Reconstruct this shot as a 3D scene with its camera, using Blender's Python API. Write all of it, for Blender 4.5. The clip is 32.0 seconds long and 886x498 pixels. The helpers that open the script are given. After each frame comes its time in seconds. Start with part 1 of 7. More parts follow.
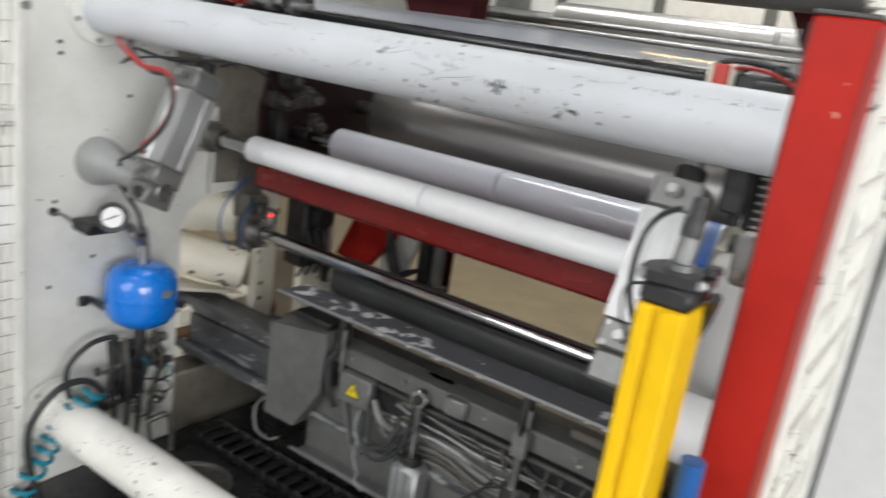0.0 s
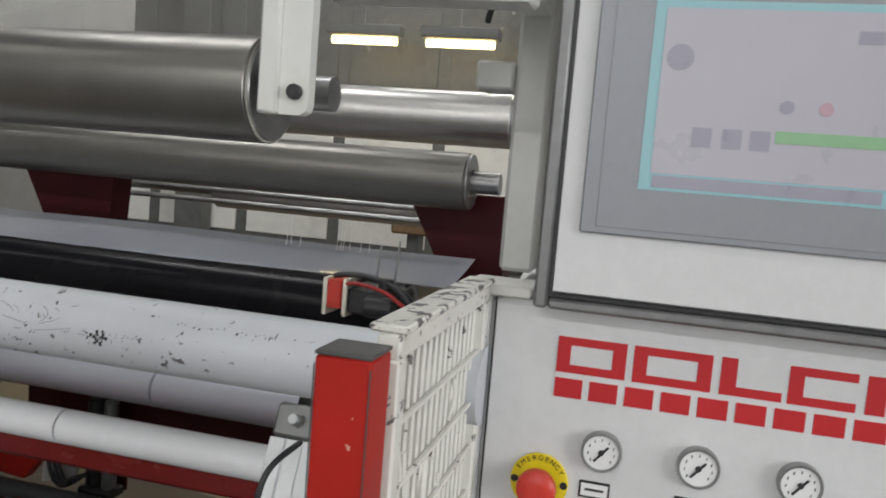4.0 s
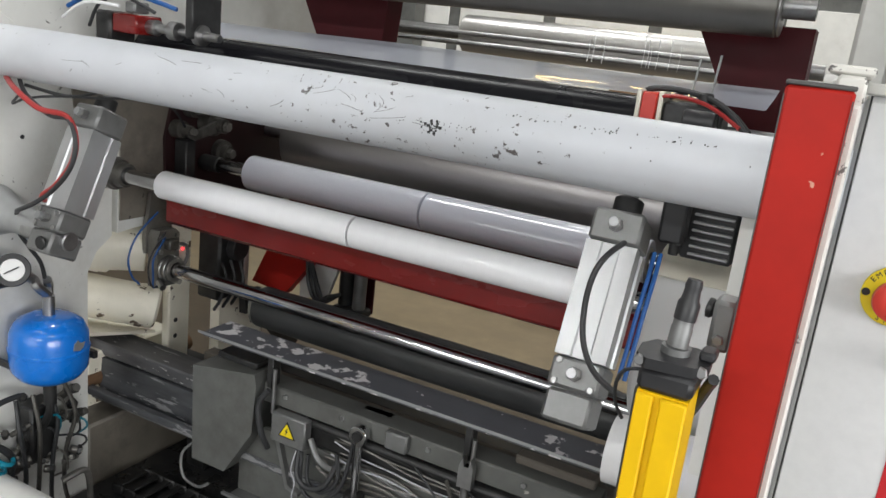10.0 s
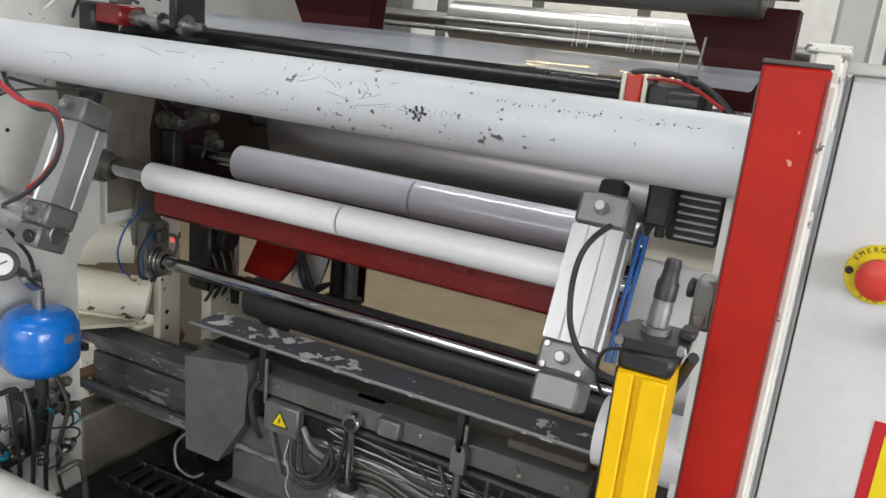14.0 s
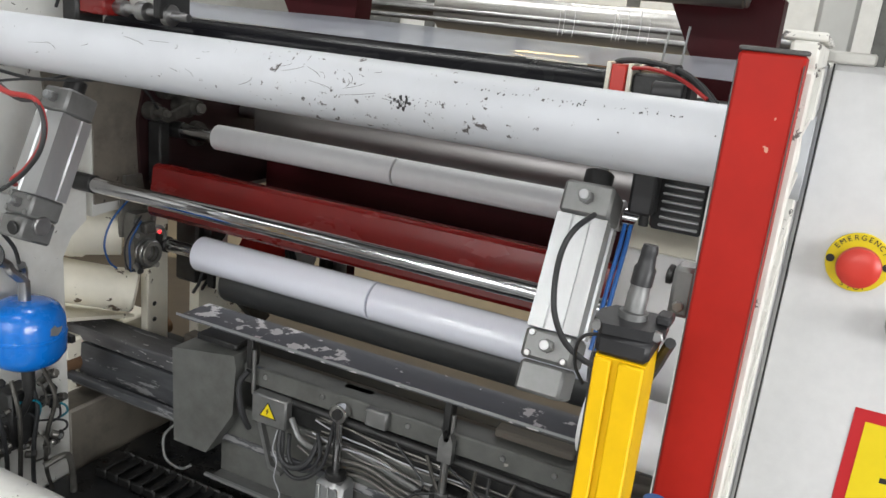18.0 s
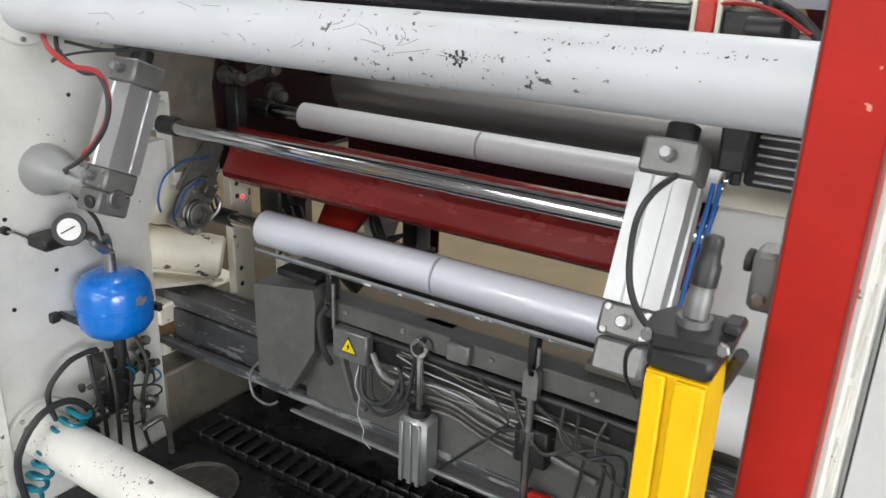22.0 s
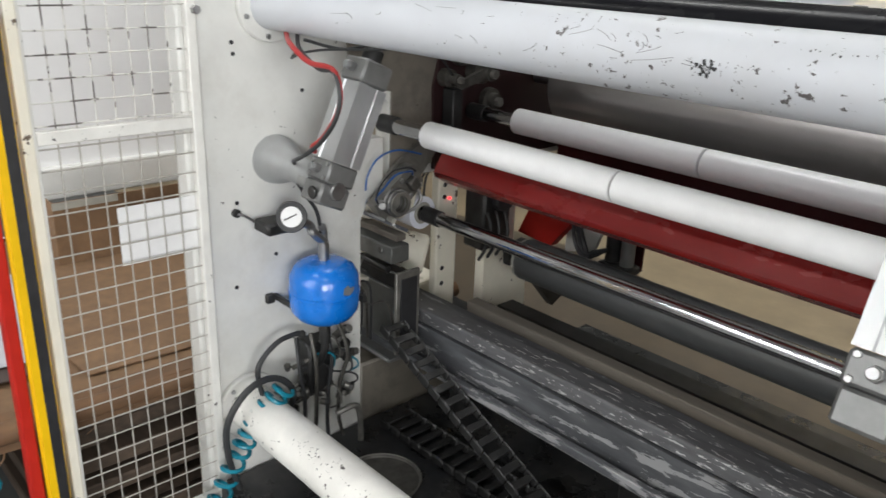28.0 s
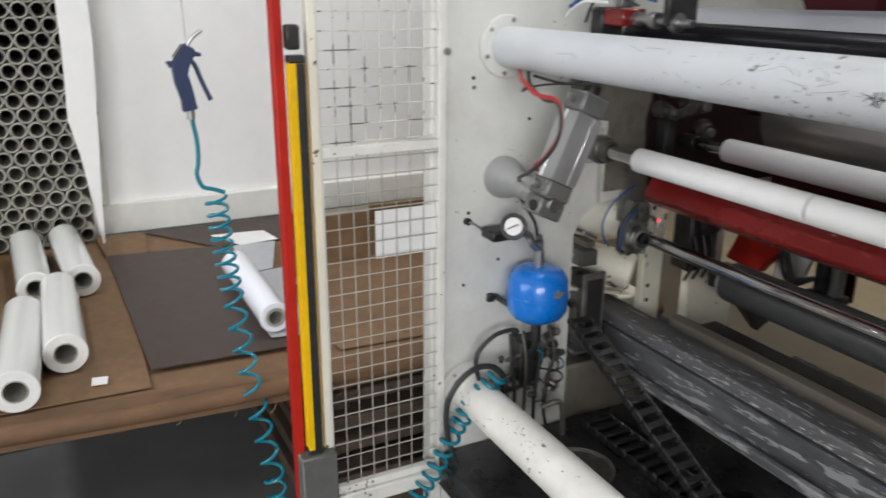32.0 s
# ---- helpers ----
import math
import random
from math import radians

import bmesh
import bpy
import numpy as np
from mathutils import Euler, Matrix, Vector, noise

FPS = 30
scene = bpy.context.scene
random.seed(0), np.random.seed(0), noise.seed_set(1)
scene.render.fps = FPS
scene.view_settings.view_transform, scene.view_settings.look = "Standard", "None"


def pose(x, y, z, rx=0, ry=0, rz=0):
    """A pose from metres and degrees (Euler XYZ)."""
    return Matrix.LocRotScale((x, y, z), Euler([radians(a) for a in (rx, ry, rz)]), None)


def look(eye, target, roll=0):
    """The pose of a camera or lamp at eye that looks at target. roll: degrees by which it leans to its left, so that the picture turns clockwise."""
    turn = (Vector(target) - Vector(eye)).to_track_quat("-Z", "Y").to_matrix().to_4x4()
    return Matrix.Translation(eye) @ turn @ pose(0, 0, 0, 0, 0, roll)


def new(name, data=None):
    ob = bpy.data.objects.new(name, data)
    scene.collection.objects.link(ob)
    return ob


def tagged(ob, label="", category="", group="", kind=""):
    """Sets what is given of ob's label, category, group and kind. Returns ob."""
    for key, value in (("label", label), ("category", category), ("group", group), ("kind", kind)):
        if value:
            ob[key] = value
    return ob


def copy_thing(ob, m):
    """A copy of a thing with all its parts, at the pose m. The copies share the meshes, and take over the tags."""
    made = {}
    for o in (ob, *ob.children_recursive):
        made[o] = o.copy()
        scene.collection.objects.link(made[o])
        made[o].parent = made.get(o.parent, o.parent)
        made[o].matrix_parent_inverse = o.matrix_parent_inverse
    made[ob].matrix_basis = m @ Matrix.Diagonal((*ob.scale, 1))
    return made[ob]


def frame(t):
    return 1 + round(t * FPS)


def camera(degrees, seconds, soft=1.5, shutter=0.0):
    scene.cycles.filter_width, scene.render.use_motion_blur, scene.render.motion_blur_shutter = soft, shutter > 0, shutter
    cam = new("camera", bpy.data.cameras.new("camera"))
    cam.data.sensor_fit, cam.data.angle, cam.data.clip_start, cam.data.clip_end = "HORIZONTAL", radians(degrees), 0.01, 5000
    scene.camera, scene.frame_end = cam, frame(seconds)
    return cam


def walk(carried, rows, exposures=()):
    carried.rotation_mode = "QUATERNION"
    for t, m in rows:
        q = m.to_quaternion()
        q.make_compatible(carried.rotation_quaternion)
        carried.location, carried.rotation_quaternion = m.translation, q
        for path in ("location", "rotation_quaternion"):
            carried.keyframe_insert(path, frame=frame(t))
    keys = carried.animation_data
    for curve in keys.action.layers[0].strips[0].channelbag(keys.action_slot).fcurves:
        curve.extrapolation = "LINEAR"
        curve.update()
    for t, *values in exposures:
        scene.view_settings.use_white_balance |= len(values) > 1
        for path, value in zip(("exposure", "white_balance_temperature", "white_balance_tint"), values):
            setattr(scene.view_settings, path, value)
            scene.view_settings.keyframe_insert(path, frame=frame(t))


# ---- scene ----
cam = camera(58.4, 32.0, 1.5, 0.4)
PATH = [
    (0, (-0.021, -0.845, 1.335), (-1.078, 0.768, 0.804), 8.5),
    (0.2, (0.001, -0.822, 1.347), (-0.924, 0.874, 0.828), 7.9),
    (0.4, (0.015, -0.804, 1.38), (-0.777, 0.95, 0.834), 7.4),
    (0.7, (0.044, -0.789, 1.417), (-0.568, 1.044, 0.900), 6.1),
    (1, (0.07, -0.77, 1.466), (-0.409, 1.123, 1.034), 4.9),
    (1.3, (0.102, -0.754, 1.514), (-0.303, 1.183, 1.227), 2.9),
    (1.5, (0.1, -0.748, 1.523), (-0.225, 1.215, 1.318), 2.4),
    (2, (0.123, -0.732, 1.544), (-0.068, 1.255, 1.413), 0.6),
    (2.5, (0.138, -0.726, 1.549), (-0.012, 1.264, 1.418), -0.1),
    (3, (0.132, -0.732, 1.54), (-0.079, 1.252, 1.391), 0.7),
    (3.5, (0.102, -0.753, 1.513), (-0.311, 1.198, 1.356), 3.2),
    (3.6, (0.091, -0.763, 1.504), (-0.337, 1.186, 1.358), 3.7),
    (4, (0.064, -0.77, 1.496), (-0.431, 1.158, 1.303), 4.7),
    (4.4, (0.037, -0.772, 1.487), (-0.504, 1.136, 1.224), 5.4),
    (4.5, (0.028, -0.771, 1.487), (-0.535, 1.127, 1.207), 5.7),
    (6.5, (-0.064, -0.843, 1.397), (-0.899, 0.913, 0.93), 7.1),
    (7, (-0.063, -0.84, 1.391), (-0.897, 0.916, 0.924), 7.4),
    (7.5, (-0.068, -0.845, 1.384), (-0.901, 0.912, 0.92), 7.6),
    (8, (-0.068, -0.846, 1.384), (-0.902, 0.91, 0.912), 7.8),
    (8.5, (-0.069, -0.844, 1.389), (-0.9, 0.91, 0.908), 7.8),
    (9, (-0.077, -0.845, 1.386), (-0.904, 0.912, 0.909), 7.4),
    (9.5, (-0.085, -0.839, 1.378), (-0.919, 0.914, 0.895), 7.1),
    (10, (-0.089, -0.838, 1.378), (-0.937, 0.9, 0.869), 6.7),
    (10.5, (-0.089, -0.837, 1.378), (-0.936, 0.899, 0.858), 6.7),
    (11, (-0.088, -0.838, 1.377), (-0.929, 0.899, 0.854), 6.5),
    (11.5, (-0.088, -0.837, 1.378), (-0.928, 0.899, 0.845), 6.3),
    (12, (-0.087, -0.835, 1.379), (-0.923, 0.901, 0.843), 6.2),
    (12.5, (-0.087, -0.835, 1.378), (-0.918, 0.901, 0.838), 6.3),
    (13, (-0.088, -0.84, 1.379), (-0.911, 0.903, 0.844), 6.3),
    (13.5, (-0.084, -0.835, 1.377), (-0.912, 0.904, 0.839), 6.1),
    (14, (-0.081, -0.837, 1.377), (-0.908, 0.903, 0.841), 5.9),
    (14.5, (-0.083, -0.835, 1.379), (-0.905, 0.905, 0.837), 5.9),
    (16.5, (-0.079, -0.839, 1.376), (-0.889, 0.906, 0.831), 6.2),
    (17, (-0.073, -0.835, 1.377), (-0.887, 0.909, 0.832), 6.1),
    (17.5, (-0.071, -0.836, 1.375), (-0.879, 0.911, 0.833), 6.0),
    (18, (-0.073, -0.835, 1.375), (-0.877, 0.911, 0.822), 5.9),
    (18.5, (-0.067, -0.824, 1.376), (-0.876, 0.915, 0.808), 5.8),
    (19, (-0.051, -0.819, 1.371), (-0.882, 0.907, 0.797), 5.4),
    (19.5, (-0.05, -0.82, 1.377), (-0.969, 0.852, 0.776), 4.4),
    (20, (-0.047, -0.835, 1.391), (-1.021, 0.777, 0.718), 2.3),
    (20.5, (-0.017, -0.872, 1.386), (-1.001, 0.73, 0.698), 1.3),
    (21, (0.008, -0.873, 1.383), (-0.981, 0.73, 0.693), 0.7),
    (21.5, (-0.031, -0.813, 1.385), (-1.003, 0.789, 0.681), 1.0),
    (22, (-0.07, -0.745, 1.381), (-1.074, 0.839, 0.684), 2.0),
    (22.5, (-0.08, -0.716, 1.373), (-1.175, 0.808, 0.683), 2.2),
    (23, (-0.086, -0.71, 1.369), (-1.188, 0.811, 0.68), 2.6),
    (23.5, (-0.094, -0.703, 1.366), (-1.202, 0.814, 0.681), 2.5),
    (24, (-0.098, -0.702, 1.362), (-1.211, 0.814, 0.682), 2.7),
    (24.5, (-0.101, -0.698, 1.363), (-1.216, 0.813, 0.676), 2.7),
    (26.5, (-0.103, -0.699, 1.359), (-1.225, 0.809, 0.675), 2.8),
    (27, (-0.102, -0.704, 1.36), (-1.229, 0.798, 0.674), 3.1),
    (27.5, (-0.108, -0.716, 1.368), (-1.363, 0.676, 0.67), 2.7),
    (28, (-0.115, -0.742, 1.372), (-1.481, 0.544, 0.678), 2.3),
    (28.5, (-0.119, -0.746, 1.376), (-1.588, 0.423, 0.686), 1.9),
    (29, (-0.124, -0.762, 1.373), (-1.698, 0.266, 0.691), 2.0),
    (29.5, (-0.131, -0.786, 1.373), (-1.702, 0.25, 0.697), 3.8),
    (30, (-0.134, -0.794, 1.372), (-1.795, 0.089, 0.692), 3.5),
    (30.5, (-0.141, -0.811, 1.371), (-1.852, -0.034, 0.685), 3.5),
    (31, (-0.13, -0.818, 1.375), (-1.865, -0.095, 0.691), 3.6),
    (31.5, (-0.067, -0.825, 1.374), (-1.817, -0.116, 0.715), 2.3),
    (32, (0.07, -0.864, 1.397), (-1.626, -0.01, 0.769), 0.4),
]
EXPOSURES = [(t, stops, 6500, 6) for t, stops in ((0, -0.33), (0.6, -0.5), (1.4, -0.88), (2.0, -0.98), (2.6, -1.12), (3.4, -1.12), (4.2, -1.0), (6.5, -0.45), (13, -0.48), (19, -0.33), (24, -0.2), (28, -0.27), (32, -0.54))]
walk(cam, [(t, look(eye, target, roll)) for t, eye, target, roll in PATH], EXPOSURES)

# ---- light ----
world = bpy.data.worlds.new("world")
scene.world = world
world.use_nodes = True
world.node_tree.nodes["Background"].inputs[0].default_value = (0.75, 0.82, 1.0, 1)
world.node_tree.nodes["Background"].inputs[1].default_value = 0.12


def area_lamp(name, loc, sx, sy, watts, col=(1, 0.98, 0.95), rx=0, ry=0):
    d = bpy.data.lights.new(name, "AREA")
    d.shape, d.size, d.size_y, d.energy, d.color = "RECTANGLE", sx, sy, watts, col
    ob = new(name, d)
    ob.matrix_basis = pose(*loc, rx, ry, 0)
    return ob


# unseen lamps added and tuned by region; (-2.2, 0.9) brightens the cream drive
LAMPS = [(-4.0, -6.9, 210), (-1.0, -6.9, 260), (2.0, -6.9, 240), (-4.0, -1.8, 20), (-1.0, -1.8, 18), (2.0, -1.8, 30), (-2.2, 0.9, 70), (-1.0, 3.2, 60), (2.0, 3.2, 25), (-1.0, 6.4, 40)]
for lx, ly, watts in LAMPS:
    area_lamp("unseen_hall_fill", (lx, ly, 4.55), 1.6, 0.4, watts, (0.98, 0.965, 0.98))
# daylight fill from unseen windows, added in the south and east walls
area_lamp("unseen_window_fill", (-1.6, -8.93, 2.5), 6.4, 2.2, 240, (0.98, 0.965, 0.985), 90)
area_lamp("unseen_window_fill", (6.93, -4.0, 2.4), 2.2, 5.4, 760, (0.98, 0.965, 0.985), 0, 90)

# ---- materials ----
TC = "Object"


def mat(name, col, rough=0.5, metal=0.0, grain=0.08, scale=30.0, bump=0.0, chips=None, chip_at=0.62, chip_scale=25.0,
        stain=0.15, stain_col=(0.12, 0.1, 0.08), stain_scale=4.0, coat=0.0, stretch=(1, 1, 1), emit=0.0, alpha=1.0, vary=0.0, trans=0.0, spec=0.5):
    """A painted, metal or plastic surface: fine grain, broad grime, and chips of another colour."""
    m = bpy.data.materials.new(name)
    m.use_nodes = True
    t = m.node_tree
    n, l = t.nodes, t.links
    b = n["Principled BSDF"]
    co = n.new("ShaderNodeTexCoord")
    mp = n.new("ShaderNodeMapping")
    mp.inputs["Scale"].default_value = stretch
    l.new(co.outputs[TC], mp.inputs[0])

    def noise_of(s, d=4, r=0.6):
        k = n.new("ShaderNodeTexNoise")
        k.inputs["Scale"].default_value, k.inputs["Detail"].default_value, k.inputs["Roughness"].default_value = s, d, r
        l.new(mp.outputs[0], k.inputs["Vector"])
        return k.outputs["Fac"]

    def ramp(src, a, b_, lo=0.0, hi=1.0):
        k = n.new("ShaderNodeMapRange")
        for i, v in enumerate((a, b_, lo, hi)):
            k.inputs[i + 1].default_value = v
        l.new(src, k.inputs[0])
        return k.outputs[0]

    def mix(f, a, c):
        k = n.new("ShaderNodeMix")
        k.data_type = "RGBA"
        for sock, v in ((k.inputs[0], f), (k.inputs[6], a), (k.inputs[7], c)):
            if isinstance(v, (tuple, list)):
                sock.default_value = (*v, 1)
            elif isinstance(v, float):
                sock.default_value = v
            else:
                l.new(v, sock)
        return k.outputs[2]

    g1 = noise_of(scale)
    dark = tuple(c * (1 - 2.2 * grain) for c in col)
    light = tuple(min(1, c * (1 + 1.2 * grain)) for c in col)
    c = mix(ramp(g1, 0.3, 0.7), dark, light)
    if vary:
        oi = n.new("ShaderNodeObjectInfo")
        c = mix(ramp(oi.outputs["Random"], 0, 1, 0, vary), c, tuple(k * 0.45 for k in col))
    if stain:
        c = mix(ramp(noise_of(stain_scale, 6, 0.7), 0.5, 0.8, 0, stain), c, stain_col)
    rr = ramp(g1, 0.2, 0.8, max(0.02, rough - 0.08), min(1, rough + 0.1))
    if chips:
        s1 = n.new("ShaderNodeMath")
        s1.operation = "MULTIPLY_ADD"
        s1.inputs[1].default_value = 0.45
        l.new(noise_of(2.6, 2, 0.5), s1.inputs[0])
        l.new(noise_of(chip_scale, 5, 0.65), s1.inputs[2])
        f = ramp(s1.outputs[0], chip_at + 0.225, chip_at + 0.235)
        c = mix(f, c, chips)
    l.new(c, b.inputs["Base Color"])
    l.new(rr, b.inputs["Roughness"])
    b.inputs["Metallic"].default_value = metal
    b.inputs["Specular IOR Level"].default_value = spec
    b.inputs["Coat Weight"].default_value = coat
    b.inputs["Alpha"].default_value = alpha
    b.inputs["Transmission Weight"].default_value = trans
    if emit:
        l.new(c, b.inputs["Emission Color"])
        b.inputs["Emission Strength"].default_value = emit
    if bump:
        k = n.new("ShaderNodeBump")
        k.inputs["Strength"].default_value, k.inputs["Distance"].default_value = bump, 0.002
        l.new(noise_of(scale * 3), k.inputs["Height"])
        l.new(k.outputs[0], b.inputs["Normal"])
    return m


WHITE = mat("white_frame_paint", (0.72, 0.72, 0.69), 0.45, grain=0.03, scale=14, stain=0.42, stain_col=(0.36, 0.32, 0.25), stain_scale=3.2, chips=(0.09, 0.08, 0.075), chip_at=0.74, chip_scale=70, bump=0.03)
WHITE_OLD = mat("chipped_white_paint", (0.76, 0.75, 0.71), 0.5, grain=0.04, scale=20, stain=0.3, stain_col=(0.3, 0.28, 0.24), chips=(0.10, 0.09, 0.085), chip_at=0.66, chip_scale=70, bump=0.08)
TUBE_WHITE = mat("scuffed_white_enamel", (0.59, 0.61, 0.645), 0.42, grain=0.02, scale=9, stain=0.3, stain_col=(0.46, 0.45, 0.42), chips=(0.10, 0.09, 0.09), chip_at=0.70, chip_scale=80, coat=0.05)
CABINET = mat("light_grey_cabinet_paint", (0.66, 0.66, 0.665), 0.42, grain=0.02, scale=60, stain=0.08, stain_col=(0.5, 0.5, 0.5), bump=0.06)
RED = mat("red_post_paint", (0.41, 0.017, 0.011), 0.5, grain=0.06, scale=22, stain=0.25, stain_col=(0.3, 0.012, 0.01), chips=(0.6, 0.3, 0.22), chip_at=0.74, chip_scale=30, spec=0.22)
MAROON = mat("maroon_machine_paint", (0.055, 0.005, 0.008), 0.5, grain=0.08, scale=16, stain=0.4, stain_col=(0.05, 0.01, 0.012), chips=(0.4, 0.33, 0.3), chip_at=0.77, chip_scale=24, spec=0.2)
DARK_MAROON = mat("near_black_maroon", (0.024, 0.007, 0.008), 0.45, grain=0.15, scale=16, stain=0.5, stain_col=(0.015, 0.012, 0.012))
BEAM_RED = mat("red_turret_paint", (0.18, 0.009, 0.008), 0.24, grain=0.1, scale=12, stain=0.4, stain_col=(0.10, 0.01, 0.01), chips=(0.55, 0.45, 0.4), chip_at=0.75, chip_scale=26, stretch=(0.4, 1, 1), spec=0.5)
YELLOW = mat("yellow_light_curtain", (0.82, 0.50, 0.004), 0.5, grain=0.04, scale=30, stain=0.35, stain_col=(0.5, 0.3, 0.01), spec=0.25)
BLACK = mat("black_plastic", (0.02, 0.02, 0.022), 0.45, grain=0.15, scale=40, stain=0.2, stain_col=(0.08, 0.08, 0.08))
RUBBER = mat("black_rubber", (0.028, 0.029, 0.031), 0.5, grain=0.1, scale=30, stain=0.3, stain_col=(0.09, 0.09, 0.09))
RUBBER_ROLL = mat("satin_black_rubber_roller", (0.008, 0.008, 0.01), 0.25, grain=0.03, scale=3, stain=0.05, stain_col=(0.05, 0.05, 0.05), spec=0.12)
GREYROLL = mat("dark_grey_rubber_roller", (0.06, 0.062, 0.063), 0.42, grain=0.06, scale=18, stain=0.3, stain_col=(0.14, 0.13, 0.12), stretch=(1, 3, 3))
CHROME = mat("polished_chrome", (0.60, 0.60, 0.61), 0.12, 1.0, grain=0.04, scale=14, stain=0.2, stain_col=(0.25, 0.25, 0.25), stretch=(2, 0.1, 0.1))
ROLLER_DULL = mat("dull_steel_roller", (0.22, 0.212, 0.195), 0.36, 0.85, grain=0.03, scale=7, stain=0.15, stain_col=(0.19, 0.18, 0.165), stretch=(3, 0.05, 0.05))
DRUM = mat("brushed_steel_drum", (0.37, 0.352, 0.345), 0.3, 0.9, grain=0.012, scale=2.5, stain=0.06, stain_col=(0.24, 0.23, 0.22), stretch=(1, 0.05, 0.05))
STEEL_ROLL = mat("bright_steel_roller", (0.58, 0.57, 0.55), 0.34, 0.9, grain=0.03, scale=9, stain=0.15, stain_col=(0.34, 0.33, 0.32), stretch=(3, 0.05, 0.05))
STEEL = mat("machined_steel", (0.42, 0.42, 0.42), 0.36, 1.0, grain=0.1, scale=30, stain=0.4, stain_col=(0.12, 0.11, 0.1))
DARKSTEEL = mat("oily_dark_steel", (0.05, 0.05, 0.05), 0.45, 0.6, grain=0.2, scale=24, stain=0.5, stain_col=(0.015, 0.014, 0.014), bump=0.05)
GREASE = mat("greasy_grey_steel", (0.22, 0.212, 0.195), 0.36, 0.5, grain=0.15, scale=30, stain=0.8, stain_col=(0.05, 0.045, 0.04), bump=0.05, stain_scale=14)
GREASE_DARK = mat("black_greasy_steel", (0.11, 0.105, 0.095), 0.4, 0.5, grain=0.2, scale=40, stain=0.6, stain_col=(0.03, 0.027, 0.025), bump=0.1)
ALU = mat("anodised_aluminium", (0.46, 0.47, 0.475), 0.42, 0.75, grain=0.03, scale=50, stain=0.3, stain_col=(0.3, 0.3, 0.3), stretch=(1, 1, 0.2))
ALU_END = mat("cast_aluminium_end_cap", (0.25, 0.252, 0.25), 0.5, 0.7, grain=0.08, scale=40, stain=0.4, stain_col=(0.15, 0.15, 0.15))
GREY = mat("grey_hammer_paint", (0.125, 0.128, 0.12), 0.5, 0.1, grain=0.08, scale=26, stain=0.75, stain_col=(0.05, 0.045, 0.04), chips=(0.42, 0.4, 0.36), chip_at=0.70, chip_scale=20, bump=0.08, stain_scale=8)
SLATE = mat("peeling_slate_paint", (0.10, 0.105, 0.12), 0.45, grain=0.1, scale=20, stain=0.25, stain_col=(0.2, 0.19, 0.18), chips=(0.70, 0.69, 0.70), chip_at=0.565, chip_scale=17)
TRACK = mat("scraped_track_paint", (0.085, 0.088, 0.095), 0.42, grain=0.2, scale=20, stain=0.7, stain_col=(0.02, 0.02, 0.022), chips=(0.26, 0.26, 0.265), chip_at=0.60, chip_scale=30, stretch=(0.35, 2, 2), stain_scale=9.0)
BLUE = mat("blue_enamel_tank", (0.004, 0.17, 0.66), 0.26, grain=0.04, scale=12, stain=0.15, stain_col=(0.02, 0.06, 0.2), coat=0.5)
CREAM = mat("cream_machine_paint", (0.86, 0.82, 0.70), 0.45, grain=0.04, scale=14, stain=0.32, stain_col=(0.3, 0.25, 0.16), chips=(0.12, 0.09, 0.06), chip_at=0.64, chip_scale=22, stain_scale=7.0)
COREW = mat("white_paper_core", (0.88, 0.88, 0.88), 0.7, grain=0.02, scale=20, stain=0.05)
FILM = mat("clear_film_winding", (0.88, 0.90, 1.0), 0.2, 0.0, grain=0.008, scale=6, stain=0.04, stain_col=(0.5, 0.5, 0.56), coat=1.0, stretch=(0.6, 2, 2))
FILM_WHITE = mat("wrapped_white_film", (0.80, 0.81, 0.80), 0.16, 0.0, grain=0.015, scale=7, stain=0.12, stain_col=(0.55, 0.56, 0.55), coat=1.0, stretch=(0.4, 3, 3), bump=0.05)
CARDBOARD = mat("brown_cardboard", (0.20, 0.118, 0.062), 0.8, grain=0.1, scale=26, stain=0.6, stain_col=(0.12, 0.07, 0.038), stain_scale=5, bump=0.15)
CARD_EDGE = mat("greasy_brown_table_edge", (0.17, 0.093, 0.046), 0.75, grain=0.15, scale=22, stain=0.7, stain_col=(0.07, 0.04, 0.022), stain_scale=6, chips=(0.34, 0.23, 0.14), chip_at=0.72, chip_scale=45, bump=0.25, stretch=(1, 0.4, 1))
CARD_DARK = mat("dark_worn_board", (0.056, 0.036, 0.029), 0.55, grain=0.12, scale=20, stain=0.4, stain_col=(0.045, 0.03, 0.026), bump=0.1)
BOARD_DARK = mat("dirty_dark_timber", (0.085, 0.06, 0.042), 0.8, grain=0.2, scale=18, stain=0.6, stain_col=(0.03, 0.024, 0.02), stain_scale=7, stretch=(0.3, 1.5, 3), bump=0.2)
PAPER_GREY = mat("bluish_grey_paper", (0.46, 0.47, 0.50), 0.6, grain=0.03, scale=30, stain=0.2, stain_col=(0.34, 0.33, 0.32))
CORE_GLOSS = mat("film_wrapped_white_core", (0.88, 0.88, 0.90), 0.35, 0.0, grain=0.01, scale=9, stain=0.03, stain_col=(0.6, 0.6, 0.66), coat=0.3, stretch=(4, 0.2, 0.2))
SPECKLED = mat("peeling_pale_ridge_paint", (0.115, 0.115, 0.12), 0.5, grain=0.15, scale=40, stain=0.6, stain_col=(0.12, 0.12, 0.125), stain_scale=6, chips=(0.52, 0.52, 0.51), chip_at=0.585, chip_scale=95, bump=0.2, stretch=(0.3, 1.4, 1.4))
